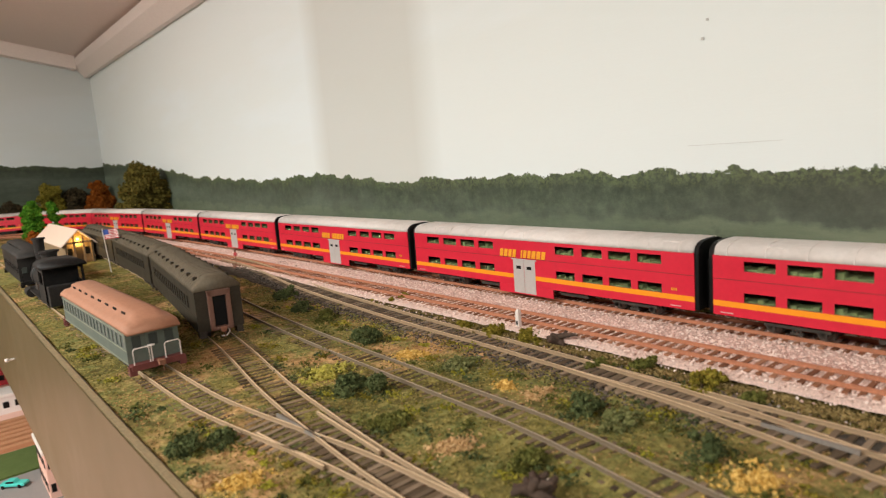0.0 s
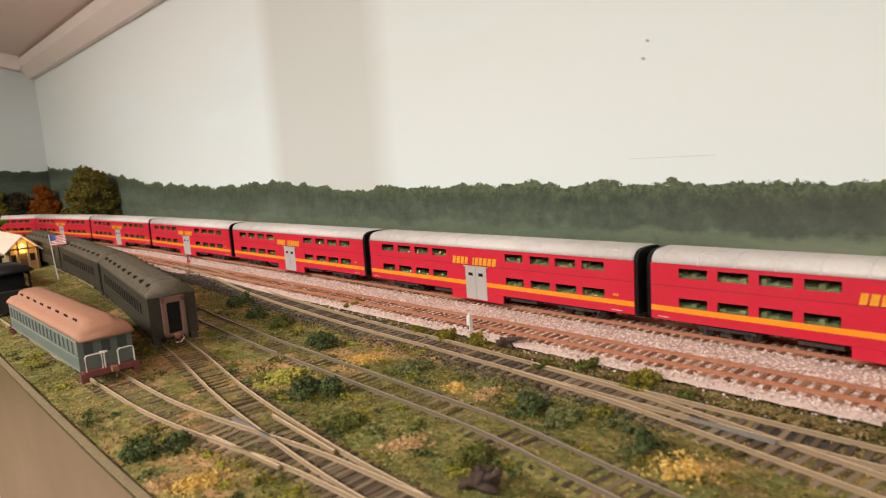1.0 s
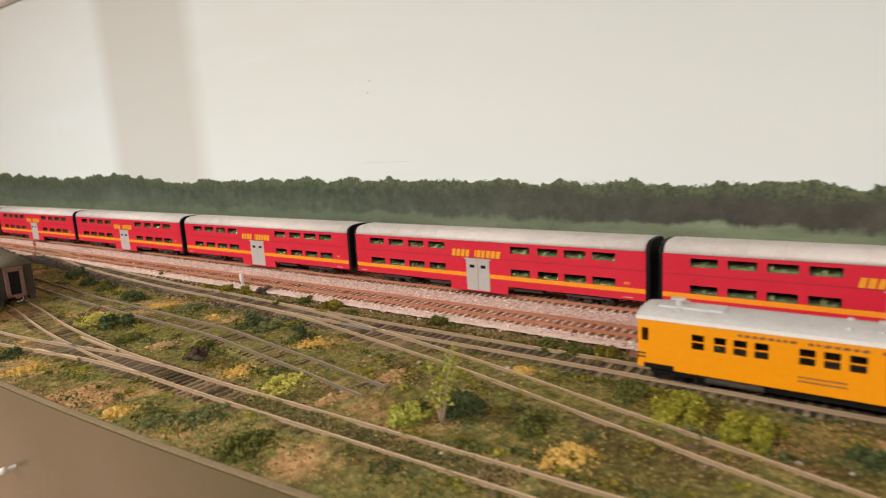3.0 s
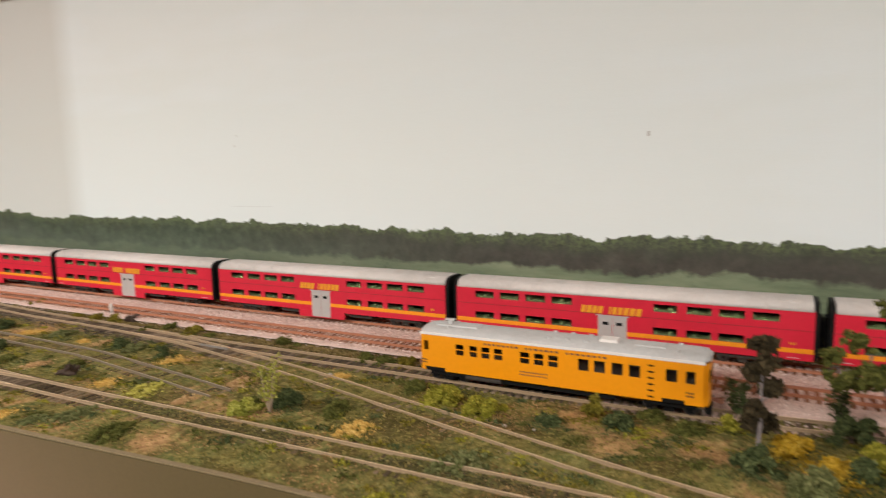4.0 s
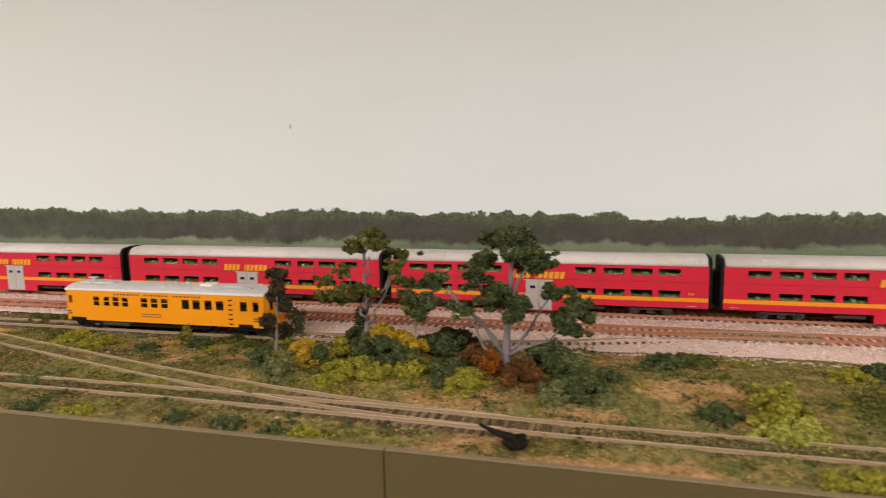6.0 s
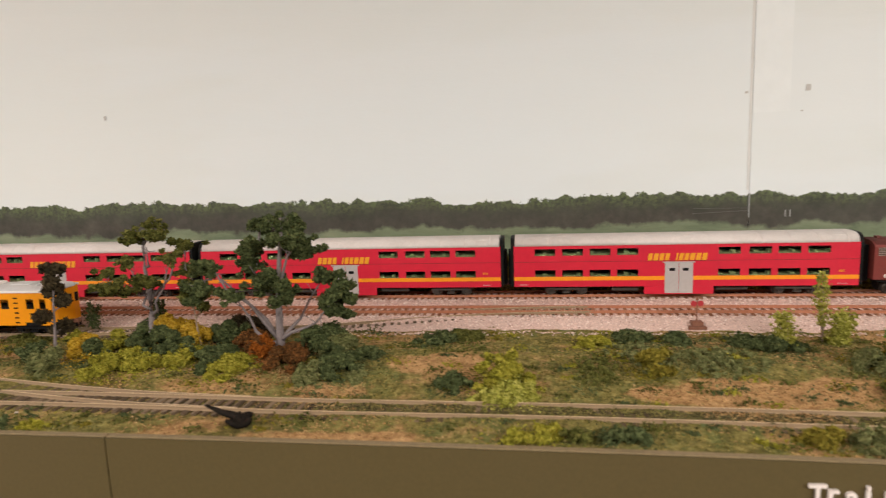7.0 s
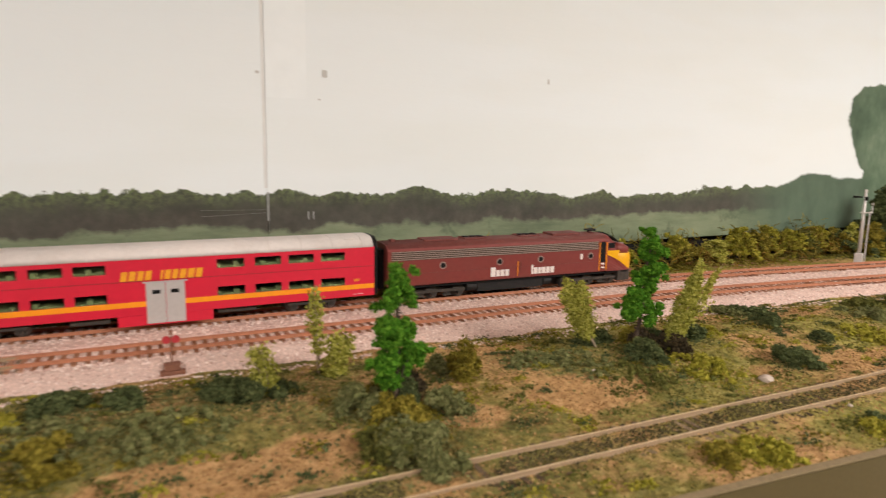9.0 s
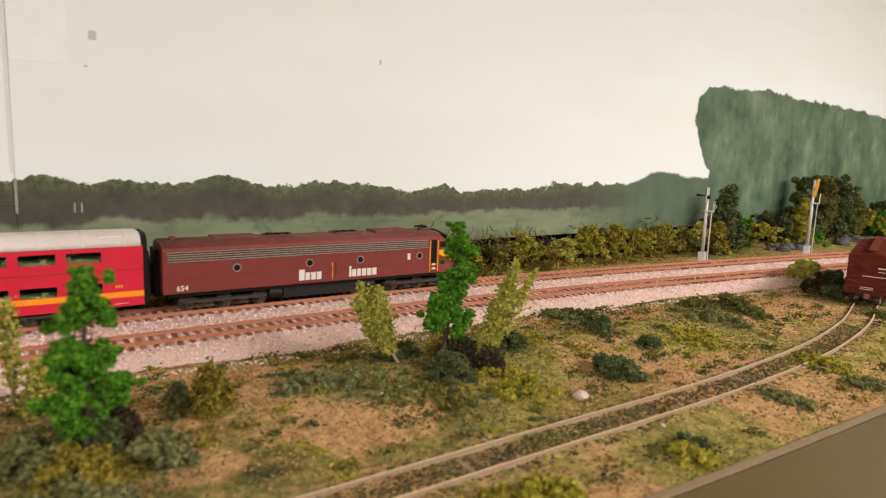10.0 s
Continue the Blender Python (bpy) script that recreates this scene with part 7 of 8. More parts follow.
armature_tree(0.371, -0.222, 0.088, "g", BARK, "grey-limbed tree with sparse olive foliage clumps", 0.0034,
              [(-0.005, 0.096, 0.0067), (0.005, 0.088, 0.0084), (-0.012, 0.088, 0.0067), (-0.024, 0.078, 0.0076), (-0.030, 0.073, 0.0059), (0.021, 0.066, 0.0059), (0.006, 0.050, 0.0076), (-0.006, 0.052, 0.0059), (-0.026, 0.055, 0.0076), (0.026, 0.048, 0.0084), (0.034, 0.058, 0.0059), (-0.030, 0.042, 0.0050)])
armature_tree(0.347, -0.338, 0.100, "d", BARK, "spreading grey-limbed tree with dark green foliage clumps", 0.0040,
              [(0.005, 0.094, 0.009), (0.014, 0.079, 0.009), (-0.003, 0.096, 0.007), (-0.013, 0.091, 0.0095), (-0.023, 0.085, 0.009), (-0.022, 0.074, 0.009), (0.006, 0.053, 0.010), (-0.009, 0.050, 0.011), (-0.034, 0.053, 0.009), (-0.049, 0.046, 0.011), (-0.044, 0.034, 0.010), (0.023, 0.062, 0.008), (0.044, 0.068, 0.007), (0.054, 0.059, 0.007), (0.058, 0.047, 0.010), (0.030, 0.046, 0.007)], -0.008)
tree(0.349, -0.152, 0.078, "k", BARK, "thin grey tree with blackish foliage clumps", 6, 1, 0.0058, 0.0014, 0.20, 0.25)
tree(0.362, -0.268, 0.062, "g", TWIG, "pale leaning sapling with thin olive foliage", 4, 1, 0.005, 0.0010, 0.35, 0.5, True, 60)


def lobed_tree(x, y, height, width, leaf, bark, label, tiers=4, base=None, trunk_r=0.0022, grain=0.0015):
    """A dense tree of stacked foliage lobes round a trunk."""
    rng = rng_next()
    z0 = float(ground_z(x, y)) if base is None else base
    t = thing("tree", label, "tree", "trees on the layout", pose(x, y, z0))
    s = Shape()
    trunk = limb(s, (0, 0, -0.003), (0.04, 0.02, 1), height * 0.85, trunk_r, rng, 0.06, 6)
    cs, ss = [], []
    for k in range(tiers):
        f = 0.22 + 0.68 * k / (tiers - 1)
        i = min(4, int(f * 5))
        p = trunk[i].lerp(trunk[i + 1], f * 5 - i)
        reach = width * 0.36 * (1.1 - 0.66 * (k / (tiers - 1))) * rng.uniform(0.8, 1.15)
        m = (3 + k % 2) if k < tiers - 1 else 2
        for j in range(m):
            a = 2 * math.pi * j / m + k * 0.9 + rng.uniform(-0.3, 0.3)
            way = Vector((math.cos(a), math.sin(a), 0.25))
            b = limb(s, p, way, reach, trunk_r * 0.4, rng, 0.2, 4)
            r = width * rng.uniform(0.17, 0.27)
            for i in range(7):
                cs.append(np.array(b[-1]) + (rng.normal(size=3) * r * np.array([0.55, 0.55, 0.45]) if i else 0))
                ss.append(r * (0.48 if i else 0.75) * rng.uniform(0.75, 1.2))
    # an uneven mass of lumps round the trunk
    for i in range(34):
        q = Vector(rng.normal(size=3)).normalized()
        wide = 0.36 * width * (0.75 + 0.25 * math.sin(7 * q.z + x * 60))
        cs.append(np.array((q.x * wide, q.y * wide, height * (0.52 + 0.40 * q.z))))
        ss.append(width * rng.uniform(0.09, 0.17))
    part("trunk", s, bark, t, "", True)
    v, f = ball_lumps(rng, cs, ss, grain, 5.0)
    part("crown", fast_mesh("crown", v, f, LEAF[leaf]), None, t)
    return t


armature_tree(0.316, -0.752, 0.068, "v", BROWN_BARK, "bright green lobed tree with a brown trunk", 0.0021,
              [(-0.0022, 0.068, 0.0046), (-0.0007, 0.062, 0.0058), (0.0030, 0.054, 0.0055), (-0.0044, 0.056, 0.0055), (0.0052, 0.043, 0.0069), (-0.0059, 0.039, 0.0065), (0.0022, 0.034, 0.0053), (0.0067, 0.024, 0.0063), (-0.0059, 0.024, 0.0069), (-0.0089, 0.029, 0.0048), (0.0007, 0.016, 0.0058), (0.0030, 0.016, 0.0048)], -0.002, 0.0009, 0.006, 0.30)
armature_tree(0.338, -0.931, 0.076, "v", BROWN_BARK, "tall narrow green tree beside two pale saplings", 0.0018,
              [(-0.010, 0.077, 0.0040), (-0.010, 0.071, 0.0052), (-0.013, 0.064, 0.0050), (-0.008, 0.062, 0.0056), (-0.011, 0.054, 0.0060), (-0.004, 0.048, 0.0062), (-0.009, 0.043, 0.0062), (0.002, 0.038, 0.0066), (-0.006, 0.033, 0.0070), (0.005, 0.029, 0.0068), (-0.009, 0.027, 0.0062), (0.001, 0.025, 0.0070)], -0.010, 0.0009, 0.006, 0.30)
for x, y, h, w, leaf, words in ((0.545, -1.562, 0.098, 0.044, "d", "dark olive rounded tree at the backdrop"), (0.535, -1.528, 0.048, 0.030, "m", "small olive ball tree at the backdrop"), (0.548, -1.800, 0.124, 0.046, "d", "dark olive tree at the backdrop"),
                                (0.552, -1.860, 0.122, 0.048, "g", "dark olive green tree at the backdrop"), (0.545, -1.915, 0.116, 0.046, "d", "dark olive tree at the backdrop"), (0.545, -1.975, 0.086, 0.042, "g", "dark olive green tree at the backdrop"), (0.535, -1.765, 0.078, 0.030, "y", "yellow-green tree at the backdrop"),
                                (0.540, -2.09, 0.064, 0.06, "d", "dark green tree at the backdrop"), (0.555, -1.628, 0.050, 0.026, "v", "bright green bush tree at the backdrop"), (0.530, -2.06, 0.042, 0.045, "v", "bright green bush tree at the backdrop"), (0.53, -2.2, 0.08, 0.06, "d", "dark green tree at the backdrop"),
                                (0.535, 1.83, 0.172, 0.118, "w", "large drooping olive tree in the corner"), (0.545, 2.36, 0.140, 0.075, "a", "rust orange autumn tree in the corner"), (0.485, 2.41, 0.125, 0.075, "k", "dark brown tree in the corner"),
                                (0.425, 2.41, 0.145, 0.075, "m", "olive brown tree in the corner"), (0.33, 2.41, 0.10, 0.07, "k", "dark tree by the end wall"),
                                (0.312, 1.90, 0.108, 0.045, "v", "bright green tree behind the depot"), (0.352, 1.90, 0.100, 0.032, "v", "small green tree behind the depot"), (0.292, 1.76, 0.044, 0.022, "a", "small orange bush behind the depot"),
                                (0.565, 1.50, 0.030, 0.03, "d", "dark conifer at the backdrop"), (0.565, 1.62, 0.045, 0.03, "d", "dark conifer at the backdrop"), (0.565, 1.74, 0.050, 0.04, "d", "dark conifer at the backdrop")):
    lobed_tree(x, y, h, w, leaf, BROWN_BARK, words, 4, None, 0.002, 0.0030 if y > 1 else 0.0016)


def sapling(x, y, height, lean, leaf, label, width=0.010, bare=0.25, stems=3, leaves=26, splay=0.3):
    """Thin stems feathered with fine foliage."""
    rng = rng_next()
    z0 = float(ground_z(x, y))
    t = thing("sapling", label, "sapling", "pale saplings", pose(x, y, z0))
    cs, ss = [], []
    for k in range(stems):
        s = Shape()
        way = Vector((lean[0] + rng.uniform(-splay, splay), lean[1] + rng.uniform(-splay, splay), 1))
        pts = limb(s, (0, 0, -0.002), way, height * rng.uniform(0.75, 1.05), 0.0007, rng, 0.10, 6)
        for i in range(5):
            for q in np.linspace(0, 1, 4, endpoint=False):
                f = (i + q) / 5
                if f < bare:
                    continue
                p = pts[i].lerp(pts[i + 1], float(q))
                pp, qq = clump(rng, np.array(p), width * (0.22 + 0.62 * math.sin(math.pi * min(1.0, (f - bare) / (1 - bare) * 0.92 + 0.08))) * rng.uniform(0.35, 1.0), leaves, 0.00075, 1.3)
                cs.append(pp)
                ss.append(qq)
        part("stem", s, TWIG, t, "", True)
    v, f = crumbs(rng, np.concatenate(cs), np.concatenate(ss) * 1.15, 1.0, 0.45, True)
    part("foliage", fast_mesh("foliage", v, f, LEAF[leaf]), None, t)
    return t


sapling(0.354, -0.913, 0.058, (0.15, 0.52), "l", "pale lime sapling leaning away from the green tree", 0.0108, 0.30, 6, 55, 0.13)
sapling(0.330, -0.949, 0.068, (-0.10, -0.50), "l", "pale lime sapling beside the green tree", 0.0092, 0.08, 6, 55, 0.13)
sapling(0.360, -0.700, 0.036, (0.0, 0.35), "l", "short pale lime sapling by the main line", 0.0105, 0.15, 5, 10)
sapling(0.385, -0.732, 0.058, (0.0, -0.05), "l", "pale lime sapling by the main line", 0.0085, 0.30, 3, 12, 0.16)
sapling(0.380, -0.738, 0.026, (0.0, -0.4), "l", "low pale lime growth by the main line", 0.0130, 0.0, 6, 14)
sapling(0.290, 0.160, 0.046, (0.0, 0.05), "l", "thin yellow-green sapling beside a dark shrub", 0.0100, 0.35, 4, 5)
shrub(0.285, 0.178, 0.026, 0.010, "l")
sapling(0.412, -0.140, 0.030, (0.0, 0.1), "d", "thin dark green seedling by the track", 0.010, 0.3, 3, 12)
sapling(0.420, -0.200, 0.030, (0.1, 0.1), "d", "thin dark green seedling by the track", 0.010, 0.3, 3, 12)
sapling(0.333, -0.801, 0.024, (0.0, -0.1), "m", "mustard coloured seedling among the shrubs", 0.010, 0.1)


# vine hedge along the foot of the backdrop
def vine_hedge(name, y0, y1, height, mat, label, density=1500, leaves=None):
    rng = rng_next()
    n = int(abs(y1 - y0) * density * 0.8)
    k, sides = 6, 3
    y = rng.uniform(min(y0, y1), max(y0, y1), n)
    x = rng.uniform(0.538, 0.583, n)
    hh = height * (0.80 + 0.30 * np.sin(y * 37 + 1.0) * np.sin(y * 13.7) + 0.12 * np.sin(y * 91))
    z = ground_z(x, y) + 0.003 + rng.uniform(0, 1, n) ** 0.8 * hh * np.clip(0.45 + (x - 0.538) / 0.03, 0, 1)
    p = np.stack([x, y, z], 1)
    d = rng.normal(size=(n, 3)) * np.array([0.6, 1.0, 0.8])
    d /= np.linalg.norm(d, axis=1)[:, None]
    r = rng.uniform(0.00035, 0.0008, n)
    step = rng.uniform(0.0016, 0.0036, n)
    rings = []
    for i in range(k):
        side = np.cross(d, np.array([0.3, 0.5, 0.8]))
        side /= np.linalg.norm(side, axis=1)[:, None] + 1e-9
        up = np.cross(d, side)
        w = r * (1.0 - 0.75 * abs(2 * i / (k - 1) - 1) ** 2)
        for j in range(sides):
            a = 2 * np.pi * j / sides
            rings.append(p + (side * np.cos(a) + up * np.sin(a)) * w[:, None])
        p = p + d * step[:, None]
        d = d + rng.normal(size=(n, 3)) * 0.55
        d /= np.linalg.norm(d, axis=1)[:, None]
        p[:, 0] = np.clip(p[:, 0], 0.532, 0.584)
        p[:, 2] = np.maximum(p[:, 2], 0.002)
    v = np.stack(rings, 1).reshape(-1, 3)
    f = []
    for i in range(k - 1):
        for j in range(sides):
            a, b = i * sides + j, i * sides + (j + 1) % sides
            f += [(a, b, b + sides), (a, b + sides, a + sides)]
    f = (np.array(f)[None] + (k * sides) * np.arange(n)[:, None, None]).reshape(-1, 3)
    ob = new(name, fast_mesh(name, v, f, mat))
    tagged(ob, label, "hedge", "vine hedge", "stuff")
    return ob


vine_hedge("vine_hedge", 1.70, 0.90, 0.020, VINE_GREEN, "low green vines at the foot of the backdrop", 1500)
vine_hedge("vine_hedge", 0.98, 0.56, 0.038, VINE_GREEN, "green tangled vines at the foot of the backdrop", 3400)
vine_hedge("vine_hedge", 0.72, 0.12, 0.030, VINE_BROWN, "brown tangled vines at the foot of the backdrop", 3200)
vine_hedge("vine_hedge", 0.20, 0.02, 0.040, VINE_BROWN, "tall brown tangled vines at the foot of the backdrop", 3400)
vine_hedge("vine_hedge", 0.06, -0.55, 0.032, VINE_GOLD, "yellow olive vines at the foot of the backdrop", 2800)
vine_hedge("vine_hedge", -0.30, -1.00, 0.032, VINE_GOLD, "yellow olive vines at the foot of the backdrop", 3000)
vine_hedge("vine_hedge", -0.95, -1.60, 0.046, VINE_GOLD, "mixed olive vines at the foot of the backdrop", 2600)
vine_hedge("vine_hedge", -1.0, -1.6, 0.034, VINE_BROWN, "brown vines at the foot of the backdrop", 1200)
sapling(0.562, 0.555, 0.058, (0.0, -0.1), "v", "small green vine tree at the backdrop", 0.018, 0.1, 5)
sapling(0.562, 0.315, 0.044, (0.0, 0.0), "v", "small green vine tree at the backdrop", 0.012, 0.1, 4)
sapling(0.562, 0.72, 0.046, (0.0, 0.0), "l", "pale leafy vine at the backdrop", 0.012, 0.2, 3)
sapling(0.562, 0.76, 0.046, (0.0, 0.1), "l", "pale leafy vine at the backdrop", 0.012, 0.2, 3)


for k in range(38):
    r = rng_next()
    yy = -0.40 - 0.033 * k + float(r.uniform(-0.008, 0.008))
    shrub(float(r.uniform(0.553, 0.568)), yy, float(r.uniform(0.034, 0.050)), float(r.uniform(0.030, 0.044)) + (0.006 if yy < -0.95 else 0), "ymlymyyg"[k % 8])


for k in range(16):
    yy = -1.50 - 0.075 * k
    shrub(0.560 - 0.008 * (k % 3), yy, 0.085, 0.038 + 0.006 * (k % 4), "dgydv"[k % 5])


# stumps, stones and lineside things
def chunky_stump(x, y, mat, label, arm=None, size=1.0, lift=0.0):
    """A gnarled root ball with short arms."""
    rng = rng_next()
    t = thing("stump", label, "stump", "dead stumps", pose(x, y, float(ground_z(x, y)) + lift) @ Matrix.Diagonal((size, size, size, 1)))
    for k in range(9):
        a = 0.7 * k + rng.uniform(-0.3, 0.3)
        s = Shape()
        limb(s, (0, 0, 0.002), (math.cos(a), math.sin(a), rng.uniform(0.0, 0.75)), rng.uniform(0.006, 0.010), rng.uniform(0.0028, 0.0042), rng, 0.40, 6)
        part("root", s, mat, t, "", True)
    if arm:
        s = Shape()
        limb(s, (0, 0, 0.005), arm, 0.019, 0.0024, rng, 0.16, 7)
        part("arm", s, mat, t, "", True)
    return t


chunky_stump(0.434, 0.494, STUMP, "dark dead tree stump beside the white post", (-0.3, -0.9, 0.3), 1.05, 0.0015)
chunky_stump(0.285, 0.382, STUMP, "dark gnarled dead stump in the yard", (-0.4, -0.8, 0.2), 1.1)
chunky_stump(0.228, -0.362, CHAR, "black twisted dead stump beside the rails", (0.1, 1.0, 0.15), 1.1)


def stone(x, y, r, mat, label):
    rng = rng_next()
    bm = bmesh.new()
    bmesh.ops.create_icosphere(bm, subdivisions=2, radius=r)
    for vert in bm.verts:
        vert.co *= 1 + 0.30 * noise.noise(vert.co * (1.6 / r) + Vector((x * 90, y * 90, 0))) + 0.22 * noise.noise(vert.co * (4.0 / r) + Vector((y * 70, x * 90, 0)))
        vert.co.z *= 0.65
    me = bpy.data.meshes.new("stone")
    bm.to_mesh(me)
    bm.free()
    me.materials.append(mat)
    ob = new("stone", me)
    ob.matrix_basis = pose(x, y, float(ground_z(x, y)) + r * 0.25, 0, 0, rng.uniform(0, 360))
    return tagged(ob, label, "stone", "loose stones")


stone(0.273, -0.974, 0.0042, PALE_ROCK, "pale loose stone beside the rails")
for k in range(18):
    r = rng_next()
    stone(float(r.uniform(0.22, 0.40)), float(r.uniform(-1.2, 0.8)), float(r.uniform(0.0009, 0.0018)), PALE_ROCK, "tiny pale pebble on the scenery ground")
for k in range(16):
    r = rng_next()
    stone(0.512 + float(r.uniform(0, 0.022)), (-1.655 if k < 9 else -1.86) - 0.0155 * (k % 9) + float(r.uniform(-0.004, 0.004)), float(r.uniform(0.006, 0.0115)), ROCK, "dark grey rock outcrop below the backdrop trees")


def milepost(x, y):
    t = thing("milepost", "small white post beside the main line", "post", "", pose(x, y, float(ground_z(x, y))))
    part("shaft", Shape().box(-0.0016, 0.0016, -0.0016, 0.0016, -0.002, 0.0185), WHITE, t, "", False, 0.0004)
    part("cap", Shape().loft([[(-0.0016, -0.0016, 0.0185), (0.0016, -0.0016, 0.0185), (0.0016, 0.0016, 0.0185), (-0.0016, 0.0016, 0.0185)], [(-0.0004, -0.0004, 0.0205), (0.0004, -0.0004, 0.0205), (0.0004, 0.0004, 0.0205), (-0.0004, 0.0004, 0.0205)]]), WHITE, t)
    part("mark", Shape().box(-0.0019, -0.0015, -0.0006, 0.0006, 0.0090, 0.0120), BLACK, t)


milepost(0.436, 0.533)


def switch_stand(x, y, z):
    t = thing("switch_stand", "rusty switch stand with red round targets", "switch stand", "switch stands", pose(x, y, z))
    part("base", Shape().box(-0.005, 0.005, -0.007, 0.007, 0.0, 0.0025).box(-0.0035, 0.0035, -0.0045, 0.0045, 0.0025, 0.0060), RUSTY, t, "", False, 0.0004)
    part("mast", Shape().drum((0, 0, 0.005), (0, 0, 0.0240), 0.0005, 8), RUSTY, t)
    part("target", Shape().drum((-0.0005, 0.0026, 0.0205), (0.0005, 0.0026, 0.0205), 0.0023, 18).drum((-0.0005, -0.0026, 0.0205), (0.0005, -0.0026, 0.0205), 0.0023, 18), SIGNAL_RED, t, "faded red round targets")
    part("lamp", Shape().box(-0.0010, 0.0010, -0.0010, 0.0010, 0.0235, 0.0262), RUSTY, t)


switch_stand(0.425, -0.655, 0.002)
switch_stand(0.435, 1.05, 0.004)


def semaphore(x, y, height, arm_colour, label):
    t = thing("semaphore_signal", label, "signal", "semaphore masts", pose(x, y, 0.004, 0, 0, 20))
    part("base", Shape().box(-0.004, 0.004, -0.004, 0.004, -0.002, 0.016), METAL, t, "pale concrete base", False, 0.0005)
    part("mast", Shape().drum((0, 0, 0.014), (0, 0, height), 0.0022, 12, 0.0014), METAL, t, "", True)
    for dy in (-0.002, 0.002):
        part("ladder_rail", Shape().box(-0.0064, -0.0058, dy - 0.0003, dy + 0.0003, 0.002, height * 0.72), METAL, t)
    for k in range(int(height * 0.72 / 0.0045)):
        part("rung", Shape().box(-0.0063, -0.0059, -0.002, 0.002, 0.004 + k * 0.0045, 0.0045 + k * 0.0045), METAL, t)
    part("platform", Shape().box(-0.008, 0.003, -0.004, 0.004, height * 0.70, height * 0.70 + 0.0008), METAL, t)
    part("railing", Shape().tube([(-0.008, -0.004, height * 0.70), (-0.008, -0.004, height * 0.83), (-0.008, 0.004, height * 0.83), (-0.008, 0.004, height * 0.70)], [0.0003] * 4, 5), METAL, t)
    h = height * 0.90
    if arm_colour is NOSE:
        blade = [(px, h + dz - 0.012) for px, dz in ((0.0002, 0), (-0.0036, 0), (-0.0064, 0.0225), (-0.0044, 0.0245), (-0.0026, 0.0225))]
    else:
        blade = [(0.0022, h - 0.0006), (0.0125, h - 0.0012), (0.0118, h + 0.0002), (0.0125, h + 0.0014), (0.0022, h + 0.0008)]
    m = len(blade)
    arm = Shape().add([(px, py, pz) for py in (0.0026, 0.0036) for px, pz in blade], [tuple(range(m)), tuple(range(2 * m - 1, m - 1, -1))] + [(i, (i + 1) % m, m + (i + 1) % m, m + i) for i in range(m)])
    part("arm", arm, arm_colour, t)
    part("lamp", Shape().box(-0.0030, 0.0, -0.0015, 0.0030, height * 0.86, height * 0.86 + 0.004), BLACK, t)


semaphore(0.486, -1.418, 0.092, BLACK, "silver semaphore mast with ladder and dark arm")
semaphore(0.459, -1.620, 0.104, NOSE, "silver semaphore mast with ladder and yellow arm")


def flagpole(x, y):
    t = thing("flagpole", "flagpole with a small American flag in the yard", "flagpole", "", pose(x, y, float(ground_z(x, y)), 0, -3, 0))
    part("pole", Shape().drum((0, 0, -0.002), (0, 0, 0.066), 0.0008, 8, 0.0005), METAL, t)
    cloth = lambda s, z: (s, 0.0015 * math.sin(s * 420), z)
    flag = part("flag", Shape().add([cloth(0.0008 + 0.024 * i / 10, z) for z in (0.0500, 0.0640) for i in range(11)], [(i, i + 1, 12 + i, 11 + i) for i in range(10)]), WHITE, t, "red, white and blue striped flag")
    solid = flag.modifiers.new("cloth", "SOLIDIFY")
    solid.thickness = 0.0002
    for k in range(7):
        z = 0.0500 + k * 0.00215
        s = Shape()
        for dy in (-0.0004, 0.0004):
            s.add([(p[0], p[1] + dy, p[2]) for zz in (z, z + 0.00108) for p in [cloth(0.0008 + 0.024 * i / 10, zz) for i in range(11)]], [(i, i + 1, 12 + i, 11 + i) for i in range(10)])
        part("stripe", s, FLAG_RED, flag)
    s = Shape()
    for dy in (-0.0007, 0.0007):
        s.add([(p[0], p[1] + dy, p[2]) for zz in (0.0566, 0.0640) for p in [cloth(0.0008 + 0.010 * i / 5, zz) for i in range(6)]], [(i, i + 1, 7 + i, 6 + i) for i in range(5)])
    part("canton", s, FLAG_BLUE, flag)
    return t


flagpole(0.322, 1.240).matrix_basis = pose(0.322, 1.240, 0.001, 0, -4, -48)


